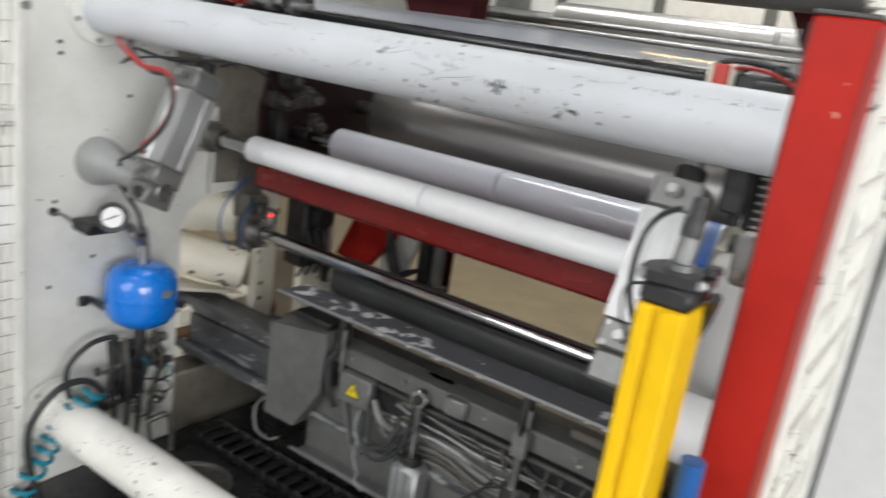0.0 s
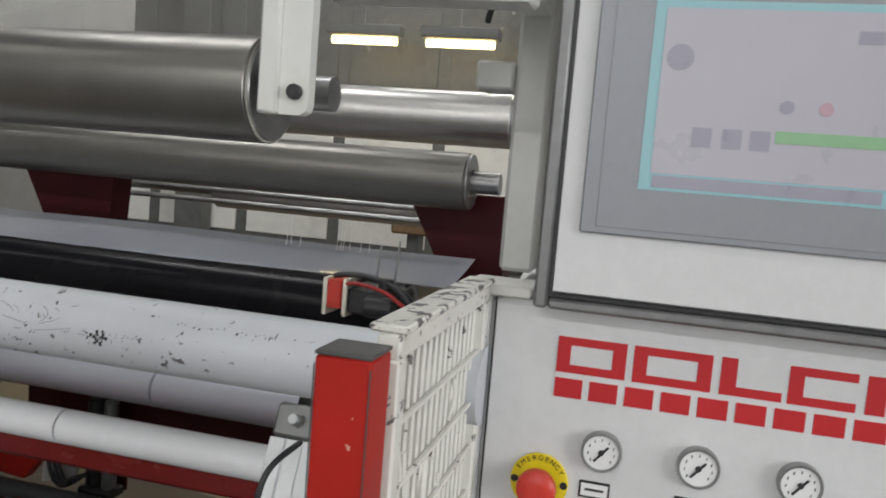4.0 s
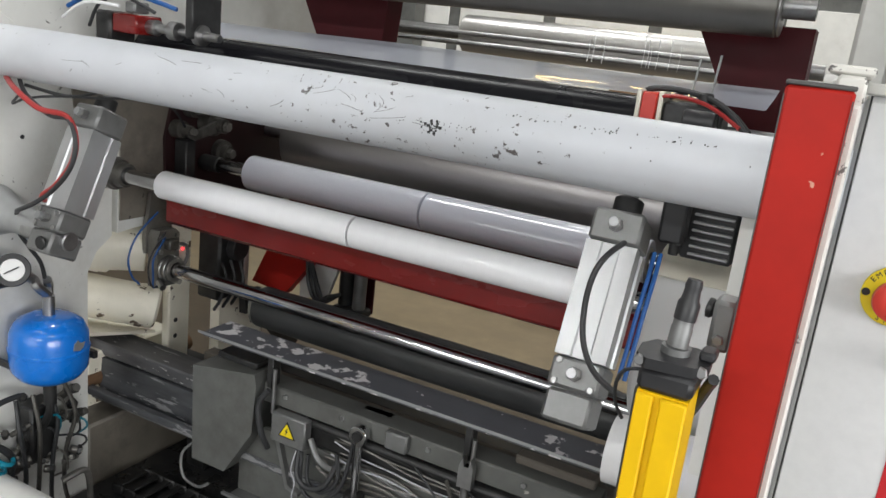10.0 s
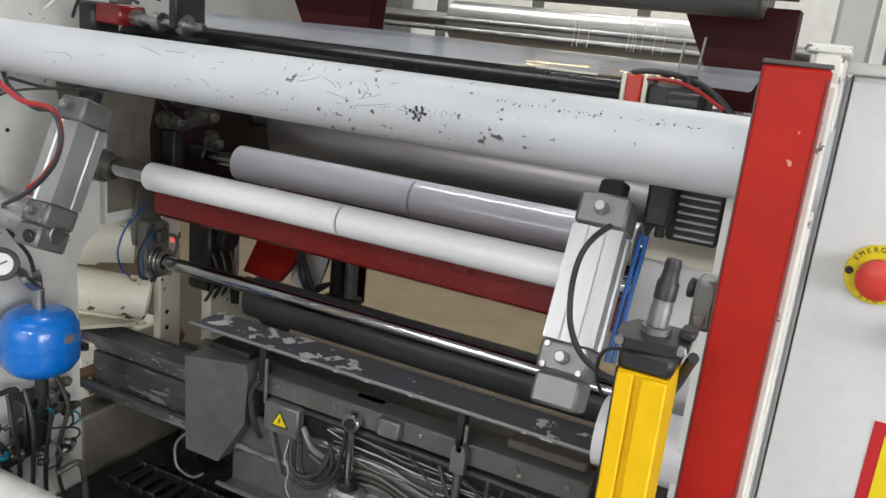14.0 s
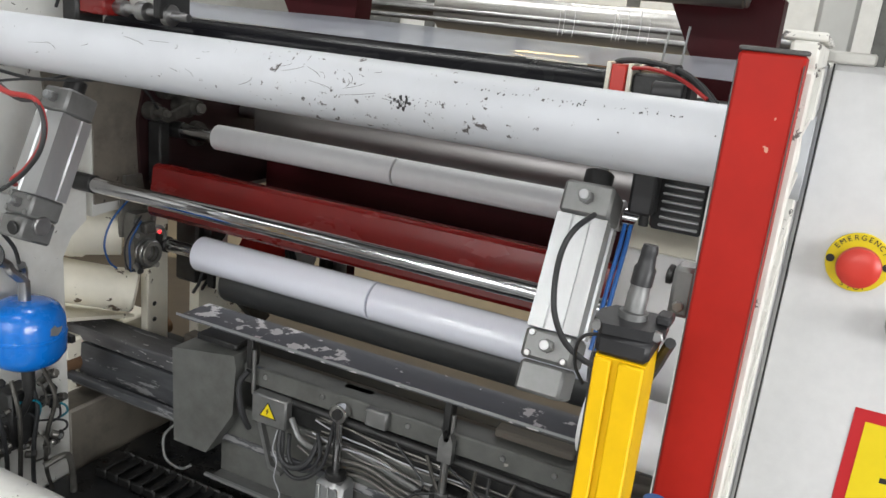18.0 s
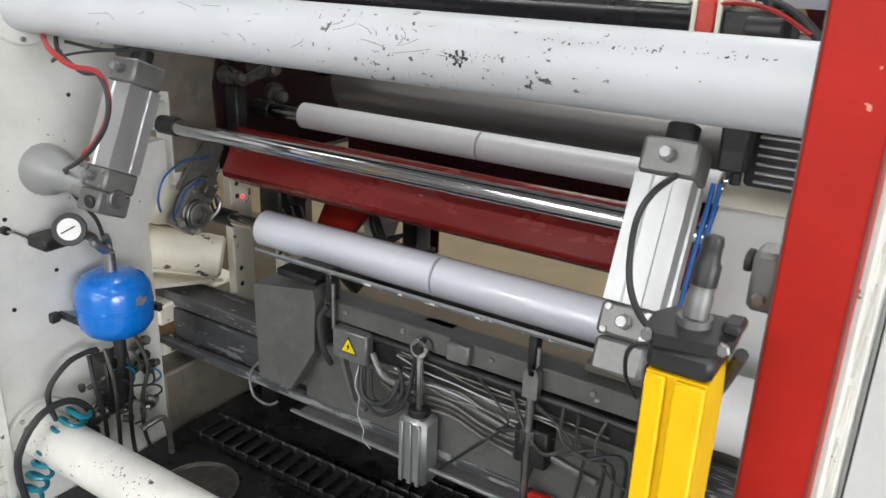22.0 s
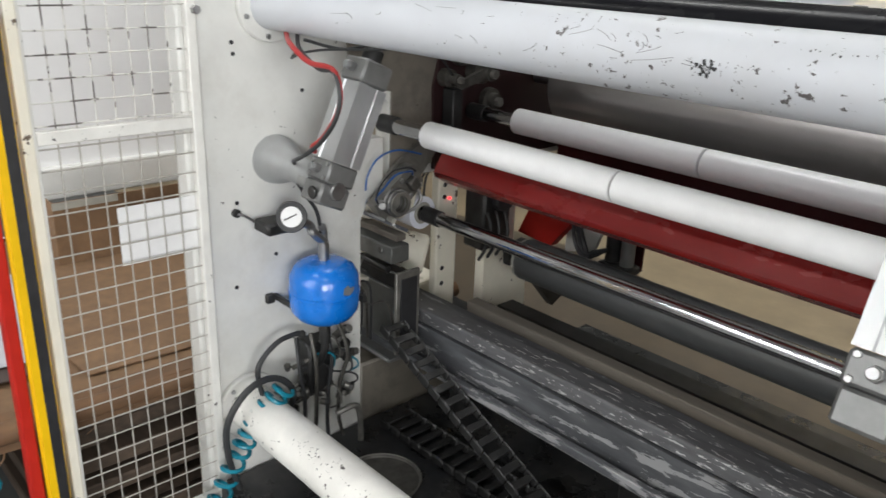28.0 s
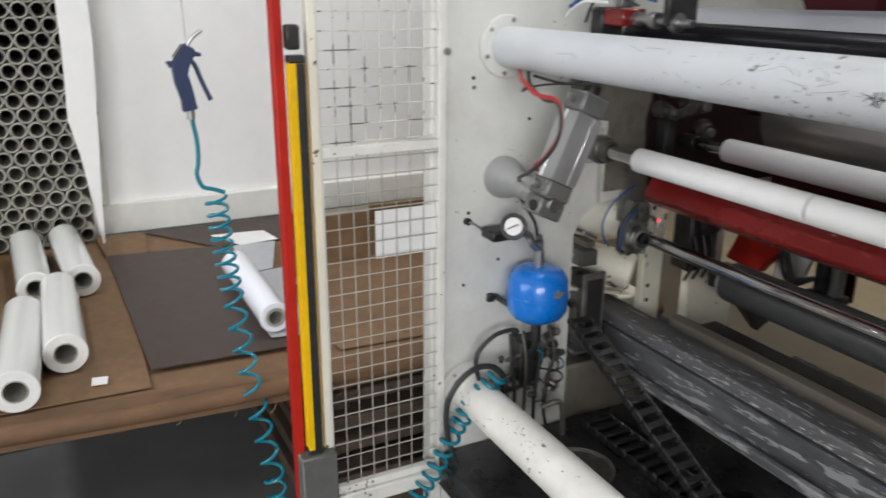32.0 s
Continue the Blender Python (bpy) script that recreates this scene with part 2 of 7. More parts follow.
TIMBER = mat("pale_timber_batten", (0.125, 0.11, 0.092), 0.75, grain=0.12, scale=16, stain=0.5, stain_col=(0.18, 0.13, 0.08), stretch=(0.2, 2, 2), bump=0.1)
# floor tan darkened for the winder's shade, with some oil mottling
FLOOR_SHADE = mat("shaded_oily_floor", (0.12, 0.094, 0.065), 0.38, grain=0.12, scale=6, stain=0.6, stain_col=(0.045, 0.036, 0.028), stain_scale=2.2, bump=0.05)
CORECARD = mat("grey_cardboard_tube", (0.36, 0.352, 0.31), 0.75, grain=0.08, scale=30, stain=0.2)
GREY_PANEL = mat("scuffed_grey_panel_paint", (0.13, 0.135, 0.13), 0.5, grain=0.08, scale=14, stain=0.5, stain_col=(0.06, 0.058, 0.052), chips=(0.3, 0.29, 0.27), chip_at=0.74, chip_scale=20)
PAPER = mat("white_paper", (0.80, 0.80, 0.80), 0.75, grain=0.02, scale=40, stain=0.05)
PANEL_W = mat("white_sheet_panel", (0.80, 0.80, 0.80), 0.4, grain=0.015, scale=10, stain=0.06, stain_col=(0.6, 0.6, 0.58))
FLOOR = mat("worn_concrete_floor", (0.34, 0.27, 0.175), 0.45, grain=0.08, scale=7, stain=0.4, stain_col=(0.16, 0.13, 0.1), stain_scale=1.2, bump=0.04)
FLOOR_GREY = mat("worn_grey_floor_coating", (0.13, 0.133, 0.13), 0.45, grain=0.08, scale=7, stain=0.4, stain_col=(0.10, 0.095, 0.09), stain_scale=1.2, bump=0.04)
FLOOR_DARK = mat("oily_floor_plate", (0.028, 0.029, 0.031), 0.28, 0.2, grain=0.3, scale=14, stain=0.85, stain_col=(0.10, 0.095, 0.088), stain_scale=5.0, bump=0.12)
HALLW = mat("pale_hall_wall", (0.32, 0.32, 0.31), 0.7, grain=0.03, scale=3, stain=0.2)
REDPLASTIC = mat("red_push_button", (0.62, 0.045, 0.03), 0.35, grain=0.03, scale=30, stain=0.1, stain_col=(0.4, 0.03, 0.02))
YELLOWP = mat("yellow_disc", (0.80, 0.62, 0.01), 0.45, grain=0.02, scale=30, stain=0.1, stain_col=(0.5, 0.4, 0.02))
INK = mat("red_ink", (0.50, 0.012, 0.018), 0.5, grain=0.02, scale=30, stain=0)
BLACKINK = mat("black_ink", (0.015, 0.015, 0.015), 0.5, grain=0.02, scale=30, stain=0)
BEZEL = mat("silver_grey_bezel", (0.28, 0.29, 0.315), 0.42, 0.2, grain=0.02, scale=80, stain=0.06, stain_col=(0.25, 0.25, 0.27))
HOSE_RED = mat("red_air_hose", (0.38, 0.025, 0.025), 0.4, grain=0.03, stain=0.2)
HOSE_BLUE = mat("blue_air_hose", (0.01, 0.085, 0.30), 0.4, grain=0.03, stain=0.1)
HOSE_TEAL = mat("teal_spiral_hose", (0.008, 0.19, 0.27), 0.3, grain=0.03, stain=0.1)
NAVY = mat("navy_blow_gun", (0.02, 0.035, 0.10), 0.4, grain=0.05, stain=0.1)

HALLC = mat("grey_hall_ceiling", (0.22, 0.22, 0.22), 0.8, grain=0.05, scale=2, stain=0.2)
WEB = mat("milky_film_web", (0.52, 0.55, 0.63), 0.42, 0.0, grain=0.03, scale=8, stain=0.1, stain_col=(0.7, 0.7, 0.75), coat=0.3, alpha=0.8, stretch=(4, 0.2, 0.2))
WEB_CLEAR = mat("clear_film_web", (0.5, 0.48, 0.44), 0.22, 0.0, grain=0.02, scale=6, stain=0.1, coat=0.0, alpha=0.1, stretch=(4, 0.2, 0.2))

OILY = mat("oil_soaked_white_paint", (0.20, 0.18, 0.15), 0.42, grain=0.08, scale=9, stain=0.95, stain_col=(0.035, 0.03, 0.028), stain_scale=5.0, chips=(0.05, 0.045, 0.04), chip_at=0.74, chip_scale=30)
GUARD_PAINT = mat("badly_chipped_guard_paint", (0.76, 0.75, 0.70), 0.5, grain=0.05, scale=24, stain=0.3, stain_col=(0.42, 0.38, 0.31), chips=(0.15, 0.14, 0.13), chip_at=0.645, chip_scale=62, bump=0.12)
FENCE_WIRE = mat("greyed_fence_wire_paint", (0.42, 0.40, 0.36), 0.5, grain=0.06, scale=30, stain=0.4, chips=(0.16, 0.15, 0.14), chip_at=0.66, chip_scale=40)
GUARD_TOP = mat("flaking_white_bar_paint", (0.76, 0.75, 0.70), 0.5, grain=0.05, scale=24, stain=0.3, stain_col=(0.42, 0.38, 0.31), chips=(0.13, 0.12, 0.115), chip_at=0.59, chip_scale=48, bump=0.2)
WIRE_OLD = mat("worn_wire_paint", (0.7, 0.69, 0.65), 0.5, grain=0.05, scale=20, stain=0.4, chips=(0.10, 0.09, 0.08), chip_at=0.54, chip_scale=22)
EDGE_GREY = mat("worn_grey_edge", (0.075, 0.072, 0.07), 0.5, grain=0.1, scale=40, stain=0.3)

# ---- building tools ----
ORG = {}


def thing(name, label, category, at=(0, 0, 0), group="", kind=""):
    ob = new(name)
    ob.location = at
    ORG[ob.name] = Vector(at)
    ob.empty_display_size = 0.05
    return tagged(ob, label, category, group, kind)


def finish(me, sharp=38):
    me.polygons.foreach_set("use_smooth", [True] * len(me.polygons))
    me.set_sharp_from_angle(angle=radians(sharp))


def part(name, bm, material, parent=None, label="", sharp=38):
    """One mesh object under a thing or a part; the bmesh is in world coordinates."""
    o = ORG[parent.name] if parent else Vector((0, 0, 0))
    if o.length:
        bmesh.ops.translate(bm, verts=bm.verts, vec=-o)
    bmesh.ops.recalc_face_normals(bm, faces=bm.faces)
    me = bpy.data.meshes.new(name)
    bm.to_mesh(me)
    bm.free()
    finish(me, sharp)
    me.materials.append(material)
    ob = new(name, me)
    if parent:
        ob.parent = parent
        ORG[ob.name] = o
    if label:
        ob["label"] = label
    return ob


def solo(name, bm, material, label, category, group="", kind="", sharp=38, at=None):
    """A thing of one mesh, with its origin at its own middle unless given."""
    if at is None:
        vs = [v.co for v in bm.verts]
        at = Vector([(min(v[i] for v in vs) + max(v[i] for v in vs)) / 2 for i in range(3)])
        at.z = min(v.z for v in vs)
    at = Vector(at)
    bmesh.ops.translate(bm, verts=bm.verts, vec=-at)
    ob = part(name, bm, material, None, "", sharp)
    ob.location = at
    ORG[ob.name] = at
    return tagged(ob, label, category, group, kind)


def B():
    return bmesh.new()


def join(bm, verts, faces):
    vs = [bm.verts.new(v) for v in verts]
    for f in faces:
        try:
            bm.faces.new([vs[i] for i in f])
        except ValueError:
            pass
    return bm


def bx(bm, x0, x1, y0, y1, z0, z1, bev=0.002, m=None):
    """A box with chamfered edges; m turns it about its middle."""
    x0, x1, y0, y1, z0, z1 = min(x0, x1), max(x0, x1), min(y0, y1), max(y0, y1), min(z0, z1), max(z0, z1)
    t = bmesh.new()
    c = Vector(((x0 + x1) / 2, (y0 + y1) / 2, (z0 + z1) / 2))
    bmesh.ops.create_cube(t, size=1.0)
    bmesh.ops.scale(t, vec=(x1 - x0, y1 - y0, z1 - z0), verts=t.verts)
    if bev > 0:
        bev = min(bev, 0.45 * min(x1 - x0, y1 - y0, z1 - z0))
        bmesh.ops.bevel(t, geom=t.edges[:], offset=bev, segments=1, affect="EDGES")
    if m is not None:
        bmesh.ops.transform(t, matrix=m, verts=t.verts)
    t.verts.index_update()
    join(bm, [v.co + c for v in t.verts], [[v.index for v in f.verts] for f in t.faces])
    t.free()
    return bm


def basis(d):
    d = Vector(d).normalized()
    u = d.orthogonal().normalized()
    return d, u, d.cross(u)


def cy(bm, p0, p1, r, r2=None, n=24, bev=0.0, cap=True):
    """A cylinder or cone from p0 to p1, with rounded rims."""
    p0, p1 = Vector(p0), Vector(p1)
    r2 = r if r2 is None else r2
    d, u, w = basis(p1 - p0)
    if bev > 0:
        rings = [(p0, r - bev), (p0 + d * bev, r), (p1 - d * bev, r2), (p1, r2 - bev)]
    else:
        rings = [(p0, r), (p1, r2)]
    return spin(bm, rings, u, w, n, cap)


def spin(bm, rings, u, w, n=24, cap=True):
    verts, faces = [], []
    for c, r in rings:
        for i in range(n):
            a = 2 * math.pi * i / n
            verts.append(Vector(c) + (u * math.cos(a) + w * math.sin(a)) * r)
    for k in range(len(rings) - 1):
        for i in range(n):
            j = (i + 1) % n
            faces.append((k * n + i, k * n + j, k * n + n + j, k * n + n + i))
    if cap:
        faces.append(tuple(range(n - 1, -1, -1)))
        faces.append(tuple(range((len(rings) - 1) * n, len(rings) * n)))
    return join(bm, verts, faces)


def lathe(bm, base, axis, profile, n=32, cap=True):
    """Turned shape: profile of (distance along the axis, radius)."""
    d, u, w = basis(axis)
    return spin(bm, [(Vector(base) + d * h, r) for h, r in profile], u, w, n, cap)


def pipe(bm, p0, p1, ro, ri, n=32):
    """An open tube with wall thickness."""
    p0, p1 = Vector(p0), Vector(p1)
    d, u, w = basis(p1 - p0)
    b = 0.0015
    rings = [(p0 + d * b, ro), (p1 - d * b, ro), (p1, ro - b), (p1, ri), (p0, ri), (p0, ro - b), (p0 + d * b, ro)]
    return spin(bm, rings, u, w, n, cap=False)


def hose(bm, pts, r, n=8, steps=6):
    """A round hose through points, smoothed."""
    P = [Vector(p) for p in pts]
    path = []
    for i in range(len(P) - 1):
        a, b, c, d = P[max(0, i - 1)], P[i], P[i + 1], P[min(len(P) - 1, i + 2)]
        for s in range(steps):
            t = s / steps
            path.append(0.5 * ((2 * b) + (c - a) * t + (2 * a - 5 * b + 4 * c - d) * t * t + (3 * b - a - 3 * c + d) * t ** 3))
    path.append(P[-1])
    verts, faces = [], []
    d0 = (path[1] - path[0]).normalized()
    u = d0.orthogonal().normalized()
    for i, p in enumerate(path):
        d = (path[min(i + 1, len(path) - 1)] - path[max(i - 1, 0)]).normalized()
        u = (u - d * u.dot(d)).normalized()
        w = d.cross(u)
        for k in range(n):
            a = 2 * math.pi * k / n
            verts.append(p + (u * math.cos(a) + w * math.sin(a)) * r)
    for i in range(len(path) - 1):
        for k in range(n):
            j = (k + 1) % n
            faces.append((i * n + k, i * n + j, (i + 1) * n + j, (i + 1) * n + k))
    faces.append(tuple(range(n - 1, -1, -1)))
    faces.append(tuple(range((len(path) - 1) * n, len(path) * n)))
    return join(bm, verts, faces)


def prism(bm, outline, x0, x1, axis="x"):
    """A flat outline given thickness along an axis. Outline in (y, z) for x, (x, z) for y, (x, y) for z."""
    def at(a, b, h):
        return {"x": (h, a, b), "y": (a, h, b), "z": (a, b, h)}[axis]
    n = len(outline)
    verts = [at(a, b, x0) for a, b in outline] + [at(a, b, x1) for a, b in outline]
    faces = [tuple(range(n - 1, -1, -1)), tuple(range(n, 2 * n))] + [(i, (i + 1) % n, n + (i + 1) % n, n + i) for i in range(n)]
    return join(bm, verts, faces)


def bolt(bm, p, axis, r=0.006, h=0.004):
    return cy(bm, p, Vector(p) + Vector(axis).normalized() * h, r, n=6, bev=0.0008)

# ---- the hall ----
solo("floor", bx(B(), -9, 7, -9, 9, -0.1, 0.0, 0), FLOOR, "worn tan concrete factory floor", "floor", kind="structure", at=(0, 0, 0))
solo("ceiling", bx(B(), -9, 7, -9, 9, 4.8, 4.9, 0), HALLC, "dark grey factory ceiling with light fittings", "ceiling", kind="structure", at=(0, 0, 4.8))
solo("wall_north", bx(B(), -9, 7, 9, 9.2, 0, 4.8, 0), HALLW, "pale factory wall behind the machine", "wall", kind="structure")
# window opening out of view, added to hold the south fill lamp
ws = thing("wall_south", "pale factory wall with an added, unseen window opening", "wall", (-1, -9.1, 0), kind="structure")
for x0, x1, z0, z1 in ((-9, -4.9, 0, 4.8), (1.7, 7, 0, 4.8), (-4.9, 1.7, 0, 1.3), (-4.9, 1.7, 3.7, 4.8)):
    part("wall_section", bx(B(), x0, x1, -9.2, -9, z0, z1, 0), HALLW, ws)
for x0 in (-4.9, -3.27, -1.63, 0.0, 1.64):
    part("window_bar", bx(B(), x0, x0 + 0.06, -9.16, -9.06, 1.3, 3.7, 0.004), CABINET, ws)
solo("floor_coating", bx(B(), -8.9, 6.9, -8.9, 0.9, 0.001, 0.005, 0), FLOOR_GREY, "worn grey coating on the factory floor", "floor", kind="structure", at=(0, 0, 0))
# patch that paints the shade under the winder onto the floor, oil included
solo("floor_stain", prism(B(), [(-3.6, 0.9), (0.6, 0.9), (0.45, 1.7), (-0.2, 2.05), (-1.4, 2.2), (-2.4, 2.35), (-3.4, 2.2)], 0.001, 0.005, "z"), FLOOR_SHADE, "dark floor patch of painted shade and oil under the winder", "floor", kind="structure", at=(0, 0, 0))
# window opening out of view, added to hold the east fill lamp
we = thing("wall_east", "pale factory wall with an added, unseen window opening", "wall", (7.1, 0, 0), kind="structure")
for y0, y1, z0, z1 in ((-9, -6.8, 0, 4.8), (-1.2, 9, 0, 4.8), (-6.8, -1.2, 0, 1.2), (-6.8, -1.2, 3.6, 4.8)):
    part("wall_section", bx(B(), 7, 7.2, y0, y1, z0, z1, 0), HALLW, we)
for y0 in (-6.8, -5.4, -4.03, -2.66, -1.26):
    part("window_bar", bx(B(), 7.06, 7.16, y0, y0 + 0.06, 1.2, 3.6, 0.004), CABINET, we)
solo("wall_west", bx(B(), -9.2, -9, -9, 9, 0, 4.8, 0), HALLW, "pale factory wall", "wall", kind="structure")
TUBE_LIGHT = mat("glowing_tube", (1.0, 0.97, 0.9), 0.4, grain=0, stain=0, emit=14)
lamp0 = None
# batten fixtures out of view, added where the fill lamps hang
for lx, ly, watts in LAMPS:
    if lamp0 is None:
        lamp0 = thing("ceiling_light", "added white batten light under the ceiling, out of view", "ceiling light", (lx, ly, 4.62), "hall lights")
        part("housing", bx(B(), lx - 0.75, lx + 0.75, ly - 0.1, ly + 0.1, 4.66, 4.8, 0.01), CABINET, lamp0)
        for k in (-0.05, 0.05):
            part("tube", cy(B(), (lx - 0.72, ly + k, 4.635), (lx + 0.72, ly + k, 4.635), 0.018, n=12), TUBE_LIGHT, lamp0)
    else:
        copy_thing(lamp0, pose(lx, ly, 4.62))

# black oily platform under the turret
plat = thing("floor_plate", "black oily steel floor plate with slots", "floor plate", (-0.8, 0.5, 0.0), kind="structure")
b = bx(B(), -1.418, -0.19, -0.13, 1.1, 0.25, 0.33, 0.004)
part("plate", b, FLOOR_DARK, plat)
b = bx(B(), -1.30, -0.19, 0.10, 0.125, 0.33, 0.338, 0.003)
part("edge_strip", b, DARKSTEEL, plat)

# ---- winder frame ----
XL, XR = -1.422, -0.175          # inner faces of the side plates
frame_ = thing("winder_frame", "white painted steel winder frame with scuffed cross tubes", "machine frame", (-0.8, 0.4, 0.0))
# left side plate with the discharge opening
outline = [(-0.112, 0.0), (0.24, 0.0), (0.24, 0.83), (0.262, 0.872), (0.30, 0.90), (0.30, 1.004), (0.25, 1.004), (0.244, 1.02), (0.244, 1.075), (0.255, 1.085), (0.305, 1.085), (0.315, 1.075), (0.315, 0.903), (0.36, 0.908), (0.64, 0.908), (0.66, 0.88), (0.66, 0.0), (0.74, 0.0), (0.74, 0.84), (0.80, 0.90), (1.25, 0.90), (1.25, 1.95), (0.55, 1.95), (0.45, 1.42), (-0.112, 1.42)]
b = prism(B(), outline, XL - 0.045, XL)
part("side_plate", b, WHITE, frame_, "white side plate with an opening")
part("sill", bx(B(), XL - 0.25, XL - 0.002, 0.242, 0.658, 0.0, 0.475, 0.006), OILY, frame_, "oil-stained lower sill")
part("front_edge", bx(B(), XL - 0.045, XL - 0.002, -0.142, -0.112, 0.0, 1.42, 0.004), WHITE, frame_)
# right side plate, mostly behind the guard
b = prism(B(), [(0.06, 0.0), (1.25, 0.0), (1.25, 1.40), (0.6, 1.25), (0.06, 1.25)], XR, XR + 0.045)
part("side_plate", b, WHITE, frame_, "white side plate")
# cross tubes
TY, TZ, TR = 0.032, 1.278, 0.0425
part("cross_tube", cy(B(), (XL + 0.012, TY, TZ), (XR + 0.09, TY, TZ), TR, n=48), TUBE_WHITE, frame_, "scuffed white enamelled cross tube")
fl = part("flange", cy(B(), (XL, TY, TZ), (XL + 0.014, TY, TZ), 0.066, n=40, bev=0.003), WHITE, frame_)
for a in range(6):
    q = radians(60 * a + 20)
    part("bolt", bolt(B(), (XL + 0.014, TY + 0.055 * math.cos(q), TZ + 0.055 * math.sin(q)), (1, 0, 0), 0.005, 0.004), STEEL, fl)
part("cross_tube", cy(B(), (XL + 0.012, -0.05, 0.488), (XR + 0.09, -0.05, 0.488), 0.047, n=40), WHITE_OLD, frame_, "chipped white lower cross tube")
fl = part("flange", cy(B(), (XL, -0.05, 0.488), (XL + 0.014, -0.05, 0.488), 0.07, n=40, bev=0.003), WHITE, frame_)
for a in range(6):
    q = radians(60 * a + 10)
    part("bolt", bolt(B(), (XL + 0.014, -0.05 + 0.059 * math.cos(q), 0.488 + 0.059 * math.sin(q)), (1, 0, 0), 0.005, 0.004), STEEL, fl)
# small holes in the plate
for y, z in [(-0.044, 1.215), (-0.042, 1.195), (0.03, 0.80), (-0.05, 0.92), (0.02, 0.70), (0.10, 1.12), (0.19, 0.93), (-0.06, 0.75)]:
    part("plate_hole", cy(B(), (XL - 0.001, y, z), (XL + 0.0015, y, z), 0.004, n=12), BLACK, frame_)

# maroon rear frame of the machine
rear = thing("rear_frame", "dark maroon rear machine frame", "machine frame", (-0.8, 1.0, 0.0))
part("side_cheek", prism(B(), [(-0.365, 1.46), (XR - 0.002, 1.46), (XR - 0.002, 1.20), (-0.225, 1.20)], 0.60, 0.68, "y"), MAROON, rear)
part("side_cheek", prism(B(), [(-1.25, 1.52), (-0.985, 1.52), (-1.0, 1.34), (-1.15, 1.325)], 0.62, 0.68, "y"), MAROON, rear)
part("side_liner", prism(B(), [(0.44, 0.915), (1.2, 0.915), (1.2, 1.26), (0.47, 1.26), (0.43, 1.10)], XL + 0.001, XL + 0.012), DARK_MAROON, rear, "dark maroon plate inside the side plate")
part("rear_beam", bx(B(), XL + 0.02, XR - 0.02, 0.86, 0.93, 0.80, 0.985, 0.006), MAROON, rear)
part("foot_bracket", prism(B(), [(-1.42, 0.70), (-1.36, 0.83), (-1.235, 0.83), (-1.235, 0.787), (-1.31, 0.69)], 0.755, 0.785, "y"), RED, rear, "red bracket at the foot of the rear frame")
part("bracket_plate", prism(B(), [(-1.288, 0.80), (-1.174, 0.80), (-1.176, 0.772), (-1.20, 0.70), (-1.288, 0.675)], 0.79, 0.802, "y"), WHITE, rear, "white folded bracket")
part("actuator", cy(B(), (-1.148, 0.80, 0.69), (-1.148, 0.80, 0.90), 0.02, n=20, bev=0.004), DARKSTEEL, rear)
part("actuator_barrel", cy(B(), (-1.108, 0.80, 0.68), (-1.108, 0.80, 0.90), 0.017, n=20, bev=0.004), ALU_END, rear)
part("actuator_base", bx(B(), -1.175, -1.085, 0.77, 0.83, 0.665, 0.69, 0.006), DARKSTEEL, rear)
for k in range(3):
    part("cable", hose(B(), [(-1.25, 0.76, 0.83), (-1.22 + 0.02 * k, 0.735, 0.74 - 0.012 * k), (-1.18 + 0.01 * k, 0.73, 0.705 + 0.01 * k), (-1.14, 0.76, 0.73)], 0.005), RUBBER, rear)
part("hanger", bx(B(), -1.20, -1.10, 0.855, 0.862, 0.66, 0.82, 0.003), MAROON, rear)
part("upright", bx(B(), -0.112, -0.069, 0.20, 0.28, 1.38, 2.3, 0.005), WHITE, rear, "white upright with chipped paint")
part("upright", bx(B(), XL - 0.045, XL, 0.55, 1.25, 1.95, 2.3, 0.005), WHITE, rear)

# ---- rollers of the machine ----


def roller(name, label, y, z, r, x0, x1, material, shaft=0.018, end=STEEL, sx0=None, sx1=None):
    t = thing(name, label, "roller", ((x0 + x1) / 2, y, z), "winder rollers")
    part("roller_shell", cy(B(), (x0, y, z), (x1, y, z), r, n=48, bev=0.003), material, t)
    part("shaft", cy(B(), (sx0 if sx0 is not None else XL, y, z), (sx1 if sx1 is not None else XR, y, z), shaft, n=20), end, t)
    part("end_ring", pipe(B(), (x1 - 0.001, y, z), (x1 + 0.004, y, z), r * 0.97, r * 0.45), STEEL, t)
    return t


roller("contact_drum", "brushed steel contact drum in the winder", 0.775, 1.105, 0.105, XL + 0.13, XR - 0.10, DRUM)
roller("black_roller", "glossy black rubber roller above the cross tube", 0.30, 1.290, 0.043, XL + 0.10, XR - 0.08, RUBBER_ROLL)
front_roller = roller("guide_roller", "grey steel guide roller with a pale end ring", 0.0, 1.566, 0.055, -1.30, -0.335, ROLLER_DULL, sx1=-0.262)
part("end_sleeve", pipe(B(), (-0.43, 0.0, 1.566), (-0.336, 0.0, 1.566), 0.0556, 0.05, 48), ROLLER_DULL, front_roller)
part("pale_ring", pipe(B(), (-0.335, 0.0, 1.566), (-0.3325, 0.0, 1.566), 0.0558, 0.034, 48), CORECARD, front_roller, "pale ring on the roller end")
roller("guide_roller", "dull steel guide roller", 0.50, 1.483, 0.047, XL + 0.12, XR - 0.05, ROLLER_DULL)
roller("guide_roller", "dull steel guide roller", 0.75, 1.602, 0.053, XL + 0.12, XR - 0.03, STEEL_ROLL)
roller("guide_roller", "polished steel guide roller at the back", 1.18, 1.40, 0.05, -1.08, XR - 0.05, STEEL_ROLL)

